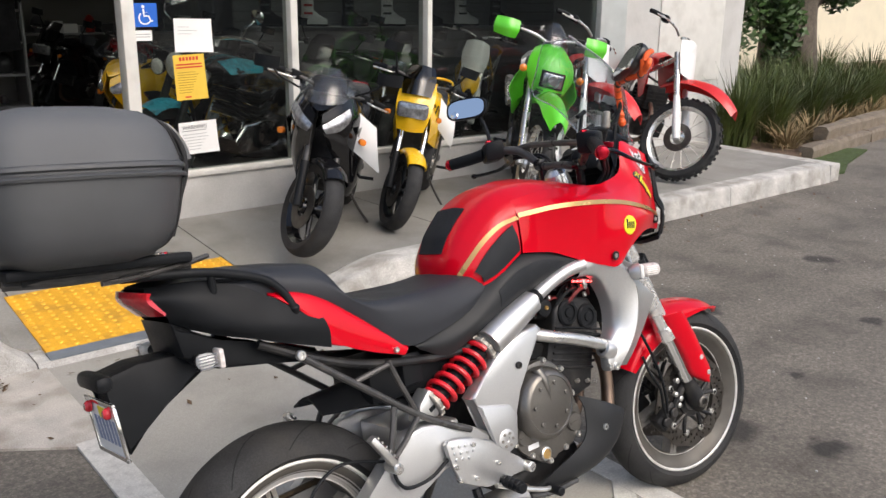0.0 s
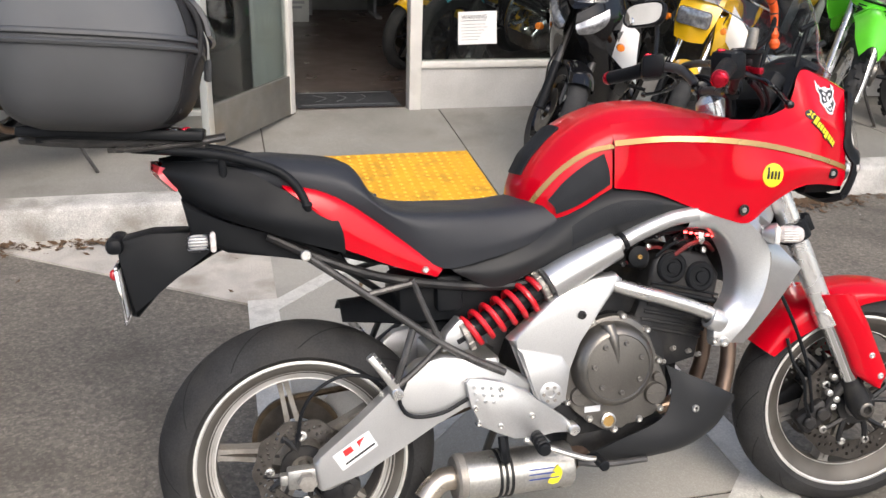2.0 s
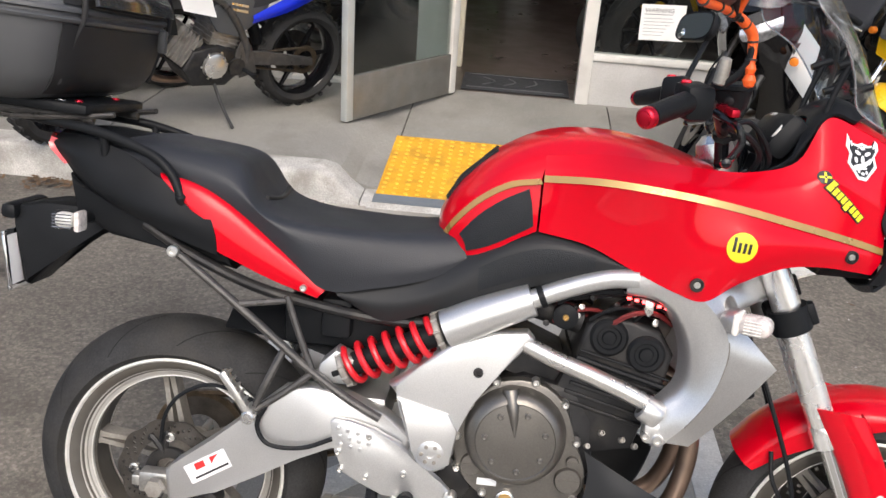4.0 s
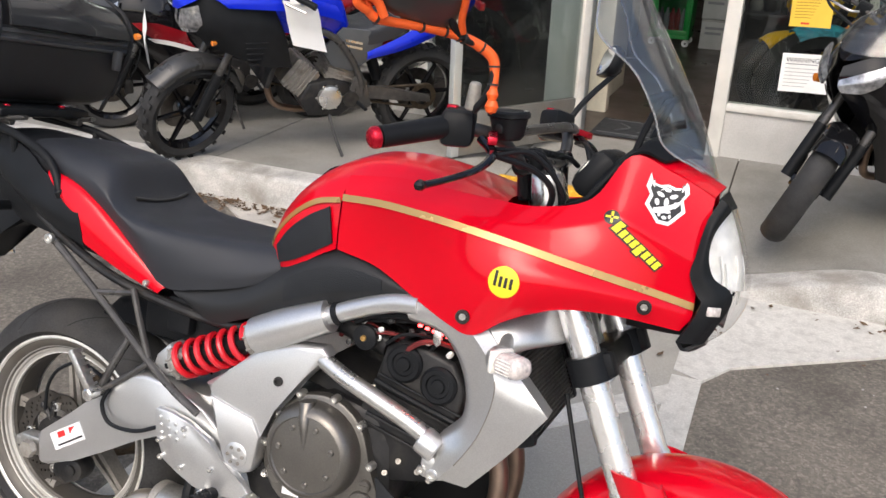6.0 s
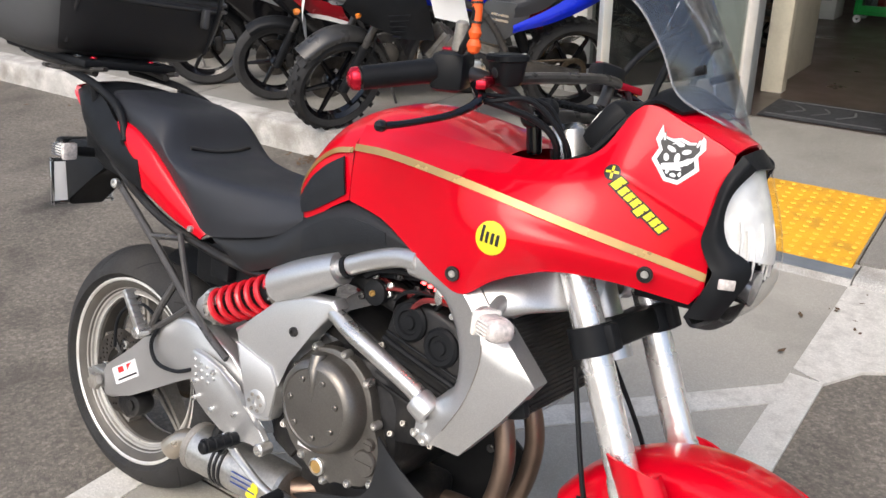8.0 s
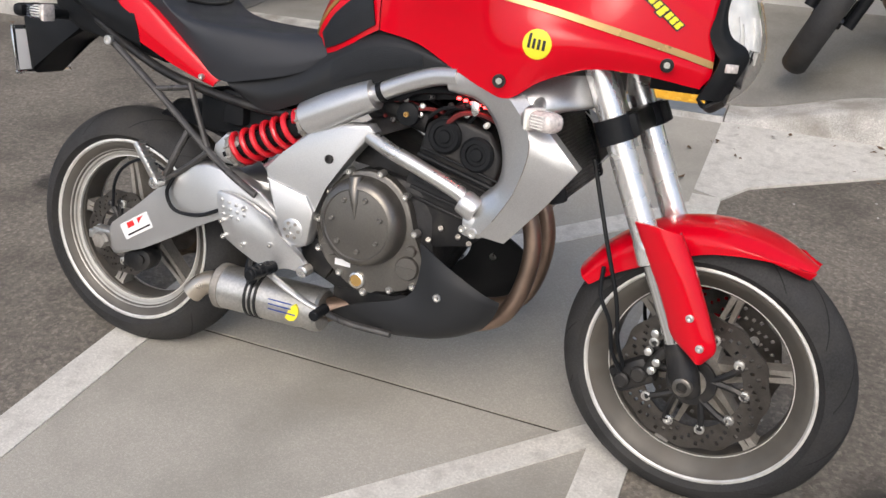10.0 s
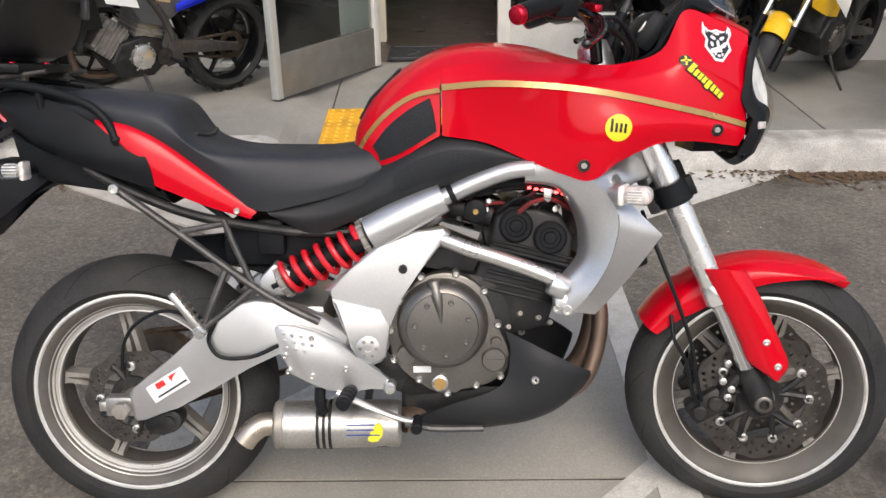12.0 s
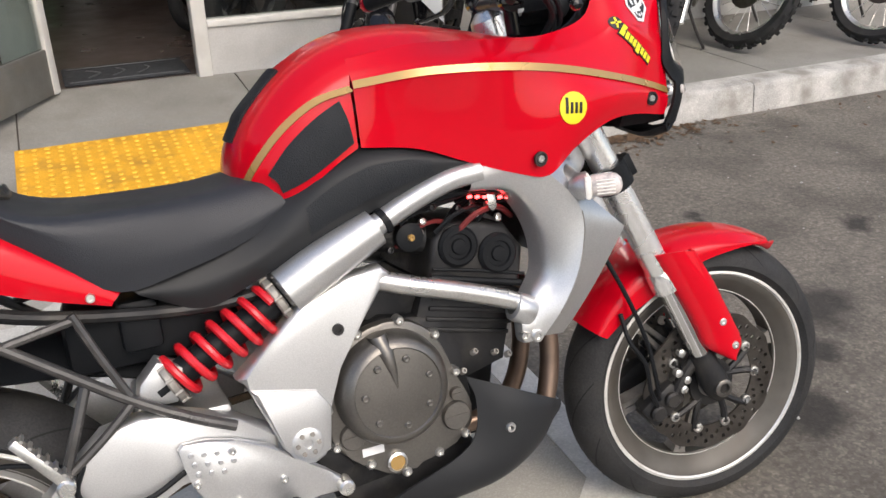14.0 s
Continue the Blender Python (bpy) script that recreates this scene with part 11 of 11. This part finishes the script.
moto("dirt_bike", "white and yellow dirt motorcycle behind the shop window", 4.3, 4.6, 220, 10, 8, "dirt", M_YELPAINT, M_WHITEPL, None, False, FZ, INB)

# unseen ceiling lights, added to brighten the showroom
M_TUBE = glow("added_light_tube", (1.0, 0.97, 0.9), 9.0)
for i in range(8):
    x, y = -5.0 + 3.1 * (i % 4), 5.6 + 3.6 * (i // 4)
    cl = root("ceiling_light", "unseen ceiling light added to brighten the showroom", "ceiling light", Matrix.Translation((x, y, 3.0)), "ceiling lights of the showroom")
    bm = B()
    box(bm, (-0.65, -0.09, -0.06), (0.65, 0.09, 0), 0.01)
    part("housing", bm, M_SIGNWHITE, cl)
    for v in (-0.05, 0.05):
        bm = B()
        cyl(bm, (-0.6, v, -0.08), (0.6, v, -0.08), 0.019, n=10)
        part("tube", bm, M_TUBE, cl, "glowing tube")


# ---- planter, tree and far wall ----
M_MULCH = mat("bark_mulch", (0.13, 0.085, 0.055), 0.95, var=0.3, scale=14, fine=0.5, fscale=90, bump=1.0, bscale=60)
M_TIMBER = mat("weathered_timber", (0.2, 0.165, 0.125), 0.85, var=0.2, scale=9, fine=0.2, fscale=70, bump=0.7, bscale=45, dirt=(0.12, 0.09, 0.06), dirt_amt=0.6, dscale=8)
M_BLADE = mat("strap_leaf", (0.066, 0.09, 0.02), 0.5, var=0.35, scale=6, rand=0.15)
M_DRY = mat("dry_straw", (0.3, 0.22, 0.11), 0.8, var=0.25, scale=20, rand=0.2)
M_LAWN = mat("moss_grass", (0.05, 0.075, 0.016), 0.85, var=0.3, scale=25, bump=1.0, bscale=150)
M_BARK = mat("tree_bark", (0.11, 0.09, 0.07), 0.95, var=0.3, scale=7, fine=0.3, fscale=50, bump=1.0, bscale=25)
M_LEAF = mat("tree_leaf", (0.035, 0.075, 0.015), 0.55, var=0.5, scale=3, rand=0.2)
ground_plate("planter_bed", [(6.67, 2.75), (7.45, 2.92), (9.7, 3.2), (13.0, 3.6), (26, 4.6), (26, 9.0), (7.3, 9.0), (7.3, 3.95), (6.67, 3.95)], -0.05, 0.07, M_MULCH, "brown bark mulch bed beside the shop", "mulch")
ground_plate("grass_verge", [(6.68, 2.3), (7.0, 2.28), (7.5, 2.5), (8.4, 2.75), (8.3, 2.95), (7.4, 2.86), (6.68, 2.7)], -0.05, 0.02, M_LAWN, "patch of short moss and grass by the kerb", "grass")
wall_box("wall_far", (7.3, 9.0, 0.0), (34, 9.25, 4.6), M_CREAM, "sunlit plain cream rendered wall")
for i, (a, b, z) in enumerate((((7.35, 2.86), (9.0, 3.08), 0.0), ((9.0, 3.07), (11.0, 3.36), 0.0), ((7.9, 3.02), (10.2, 3.33), 0.13))):
    a, b = Vector((*a, 0)), Vector((*b, 0))
    d = b - a
    o = Matrix.Translation((a.x, a.y, z)) @ Matrix.Rotation(math.atan2(d.y, d.x), 4, "Z")
    bm = B()
    rnd = random.Random(i)
    L = d.length
    weld_rings(bm, [[Vector((L * k / 10, y + rnd.uniform(-0.008, 0.008), zz + rnd.uniform(-0.008, 0.008))) for y, zz in ((-0.07, 0.0), (-0.075, 0.1), (-0.055, 0.13), (0.055, 0.135), (0.075, 0.1), (0.07, 0.0))] for k in range(11)])
    ob = part("timber_sleeper", bm, M_TIMBER, smooth=25)
    ob.matrix_world = o
    tagged(ob, "weathered split timber sleeper edging the bed", "timber", "sleepers round the bed")


def clump(name, seed, n, h, material, spread=0.34, label="clump of long green strap leaves"):
    """A tuft of arching blades that fan out from its base."""
    rnd = random.Random(seed)
    bm = B()
    for k in range(n):
        a, r = rnd.uniform(0, 2 * math.pi), rnd.uniform(0, 0.13)
        x, y = r * math.cos(a), r * math.sin(a)
        a += rnd.uniform(-0.6, 0.6)
        L, out = h * rnd.uniform(0.55, 1.1), spread * rnd.uniform(0.2, 1.35)
        w = rnd.uniform(0.004, 0.009)
        px, py = -math.sin(a) * w, math.cos(a) * w
        droop = rnd.uniform(0.0, 0.35)
        prev = None
        for j in range(5):
            t = j / 4
            d, z = out * t * t + 0.03 * t, L * (t - droop * t ** 3)
            cx, cy, q = x + d * math.cos(a), y + d * math.sin(a), 1 - t ** 2.2 * 0.9
            cur = (bm.verts.new((cx + px * q, cy + py * q, z)), bm.verts.new((cx - px * q, cy - py * q, z)))
            if prev:
                bm.faces.new((prev[0], prev[1], cur[1], cur[0]))
            prev = cur
    me = bpy.data.meshes.new(name)
    bm.to_mesh(me)
    bm.free()
    me.materials.append(material)
    ob = new(name, me)
    return tagged(ob, label, "plant", "strap leaf plants in the bed")


c1, c2 = clump("leaf_clump", 1, 330, 0.85, M_BLADE), clump("leaf_clump", 2, 300, 0.8, M_BLADE, 0.42)
d1 = clump("dry_clump", 3, 110, 0.35, M_DRY, 0.5, "tuft of dry straw-coloured blades")
c1.matrix_world, c2.matrix_world, d1.matrix_world = pose(7.15, 3.5, 0.07), pose(7.7, 3.45, 0.07), pose(8.9, 3.45, 0.07)
rnd = random.Random(12)
for i in range(22):
    x = 7.0 + 6.5 * i / 21
    y = 3.45 + 0.12 * (x - 7) + rnd.uniform(0.0, 0.3) + 0.75 * (i % 3)
    copy_thing((c1, c2)[i % 2], pose(x, y, 0.07, rnd.uniform(-6, 6), rnd.uniform(-6, 6), rnd.uniform(0, 360)) @ Matrix.Scale(rnd.uniform(0.8, 1.1), 4))
for x, y in ((9.6, 3.6), (10.4, 3.7), (8.2, 3.3), (11.4, 3.85), (7.5, 3.15)):
    copy_thing(d1, pose(x, y, 0.07, 0, 0, 60 * x))
bm = B()
for k in range(900):
    x = rnd.uniform(7.3, 12)
    y = 3.05 + 0.13 * (x - 7.4) + abs(rnd.gauss(0, 0.22))
    L, a = rnd.uniform(0.05, 0.25), rnd.uniform(0, math.pi)
    z = 0.075 + rnd.uniform(0, 0.03)
    dx, dy = math.cos(a) * L / 2, math.sin(a) * L / 2
    wx, wy = -math.sin(a) * 0.004, math.cos(a) * 0.004
    bm.faces.new([bm.verts.new((x - dx + wx, y - dy + wy, z)), bm.verts.new((x - dx - wx, y - dy - wy, z)), bm.verts.new((x + dx - wx, y + dy - wy, z + 0.02)), bm.verts.new((x + dx + wx, y + dy + wy, z + 0.02))])
tagged(part("straw_litter", bm, M_DRY, smooth=0), "dry straw and dead blades lying on mulch", "litter", kind="stuff")


def leaves(bm, rnd, centre, rad, n, size=0.07):
    for k in range(n):
        while True:
            p = Vector((rnd.uniform(-1, 1), rnd.uniform(-1, 1), rnd.uniform(-1, 1)))
            if 0.35 < p.length < 1:
                break
        c = Vector(centre) + Vector((p.x * rad[0], p.y * rad[1], p.z * rad[2]))
        u = Vector((rnd.gauss(0, 1), rnd.gauss(0, 1), rnd.gauss(0, 1))).normalized()
        v = u.orthogonal().normalized()
        s = size * rnd.uniform(0.6, 1.4)
        bm.faces.new([bm.verts.new(c - u * s), bm.verts.new(c + v * s * 0.45), bm.verts.new(c + u * s), bm.verts.new(c - v * s * 0.45)])


tr = root("tree", "old leaning tree with rough bark and dark leaves", "tree", Matrix.Translation((12.6, 6.2, 0.07)))
bm = B()
tube(bm, [(0, 0, -0.05), (0.02, 0, 0.5), (-0.05, 0, 1.2), (0.1, 0.05, 2.0), (0.2, 0.1, 3.0), (0.1, 0.2, 4.6)], [0.58, 0.47, 0.42, 0.37, 0.28, 0.16], 14, 4)
part("trunk", bm, M_BARK, tr, smooth=60)
for pts, rr in (([(0.0, 0, 1.1), (0.6, -0.1, 1.65), (1.4, -0.2, 2.1), (2.6, -0.3, 2.5), (4.0, -0.3, 3.2)], [0.2, 0.22, 0.2, 0.16, 0.08]), ([(0.1, 0.1, 2.2), (-0.7, 0.1, 2.9), (-1.6, 0.0, 3.7)], [0.18, 0.14, 0.07]), ([(0.15, 0, 2.9), (0.5, -0.7, 3.6), (1.0, -1.3, 4.3)], [0.16, 0.11, 0.06])):
    bm = B()
    tube(bm, pts, rr, 10, 4)
    part("limb", bm, M_BARK, tr, smooth=60)
rnd = random.Random(5)
bm = B()
for c, r, n in (((-0.95, -0.25, 1.75), (0.6, 0.45, 0.95), 1900), ((-1.7, -0.2, 1.6), (0.45, 0.4, 1.0), 900), ((-1.35, -0.3, 2.6), (0.6, 0.5, 0.6), 900), ((0.75, -0.35, 1.75), (0.45, 0.4, 0.5), 800), ((-0.35, -0.45, 2.4), (0.9, 0.5, 0.7), 1500), ((0.9, -0.4, 2.5), (0.9, 0.6, 0.5), 900), ((-0.7, -0.3, 0.95), (0.4, 0.3, 0.6), 700),
                ((0, 0, 4.6), (2.2, 2.0, 1.0), 1800), ((-1.8, 0, 4.0), (1.3, 1.2, 0.8), 900), ((2.2, -0.3, 3.9), (1.6, 1.3, 0.8), 1100), ((4.1, -0.3, 3.6), (1.1, 1.0, 0.7), 600)):
    leaves(bm, rnd, c, r, n)
tagged(part("crown", bm, M_LEAF, tr, "dark green leaves in loose clusters", 0), kind="stuff")

# ---- lattice window over bricks at the far end ----
M_BRICK = mat("red_brick", (0.28, 0.1, 0.06), 0.9, var=0.15, scale=12, fine=0.15, fscale=150, bump=0.4, rand=0.2)
M_MORTAR = mat("mortar", (0.36, 0.34, 0.31), 0.95, var=0.1, scale=20)
bw = wall_box("wall_brick", (-9.4, FY + 0.01, 0.0), (-6.3, FY + 0.2, 0.8), M_MORTAR, "low red brick wall under a lattice window")
w = window("window_9", -9.4, -6.3, "tall window with diamond wire mesh behind a pale frame", 0.8)
for x in (-9.36, -8.4, -7.45, -6.36):
    bm = B()
    box(bm, (x - 0.03, FY - 0.028, 0.836), (x + 0.03, FY + 0.004, TOP - 0.051), 0.004)
    part("mullion", bm, M_ALU, w)
for z in (1.35, 1.9):
    bm = B()
    box(bm, (-9.32, FY - 0.024, z), (-6.4, FY + 0.002, z + 0.045), 0.004)
    part("transom", bm, M_ALU, w)
bm = B()
for s in (1, -1):
    for k in range(52):
        x0 = -9.4 - (1.7 if s > 0 else 0) + k * 0.092 + (0 if s > 0 else 0.0)
        pa, pb = [x0, 0.84], [x0 + 1.7 * 1.0, TOP - 0.05]
        if s < 0:
            pa, pb = [x0, TOP - 0.05], [x0 + 1.7, 0.84]
        t0, t1 = max(0, (-9.35 - pa[0]) / 1.7), min(1, (-6.35 - pa[0]) / 1.7)
        if t1 > t0:
            f = lambda t: (pa[0] + 1.7 * t, FY + 0.03, pa[1] + (pb[1] - pa[1]) * t)
            cyl(bm, f(t0), f(t1), 0.004, n=5)
part("wire_mesh", bm, M_ALU, w, "diamond wire mesh")
me = bpy.data.meshes.new("brick")
bm = B()
box(bm, (-0.105, 0, -0.029), (0.105, 0.04, 0.029), 0.004, seg=1)
bmesh.ops.recalc_face_normals(bm, faces=bm.faces)
bm.to_mesh(me)
bm.free()
me.materials.append(M_BRICK)
for j in range(11):
    for i in range(14):
        x = -9.4 + 0.11 + 0.2215 * i - (0.11 if j % 2 else 0) + 0.11
        if x + 0.105 < -6.3 and x > -9.3:
            ob = new("brick", me)
            ob.parent = bw
            ob.matrix_world = pose(x, FY - 0.015, 0.036 + 0.07 * j)

# ---- litter and weeds ----
M_DEADLEAF = mat("dead_leaf", (0.11, 0.065, 0.033), 0.85, var=0.3, scale=15, rand=0.2)
rnd = random.Random(8)
bm = B()
for k in range(1500):
    if k < 850:
        x, y = rnd.gauss(2.6, 0.32), 2.15 - abs(rnd.gauss(0, 0.075))
    elif k < 1350:
        x = rnd.uniform(-1.5, -0.15)
        y = 2.15 - abs(rnd.gauss(0, 0.05)) - 0.05 * rnd.random()
    else:
        x, y = rnd.uniform(-4, 6), 2.12 - abs(rnd.gauss(0, 0.25))
    a, s, z = rnd.uniform(0, 6.3), rnd.uniform(0.006, 0.022), 0.014 if x < 2.3 else 0.003
    u, v = Vector((math.cos(a), math.sin(a), rnd.uniform(-0.1, 0.3))) * s, Vector((-math.sin(a), math.cos(a), 0)) * s * 0.5
    c = Vector((x, y, z + s * 0.3))
    bm.faces.new([bm.verts.new(c - u), bm.verts.new(c + v - Vector((0, 0, s * 0.2))), bm.verts.new(c + u), bm.verts.new(c - v)])
tagged(part("leaf_litter", bm, M_DEADLEAF, smooth=0), "small dead leaves blown along the kerb", "leaves", kind="stuff")
bm = B()
for k in range(420):
    x, y = rnd.uniform(1.4, 7), rnd.uniform(-3, 2.1)
    a, s = rnd.uniform(0, 6.3), rnd.uniform(0.002, 0.006)
    c = Vector((x, y, 0.003))
    lathe(bm, [(s, 0), (s * 0.8, s * 0.6), (0.0001, s * 0.8)], (x, y, 0), (0, 0, 1), 5)
tagged(part("loose_grit", bm, M_KERB, smooth=0), "loose grit and pebbles on the asphalt", "grit", kind="stuff")
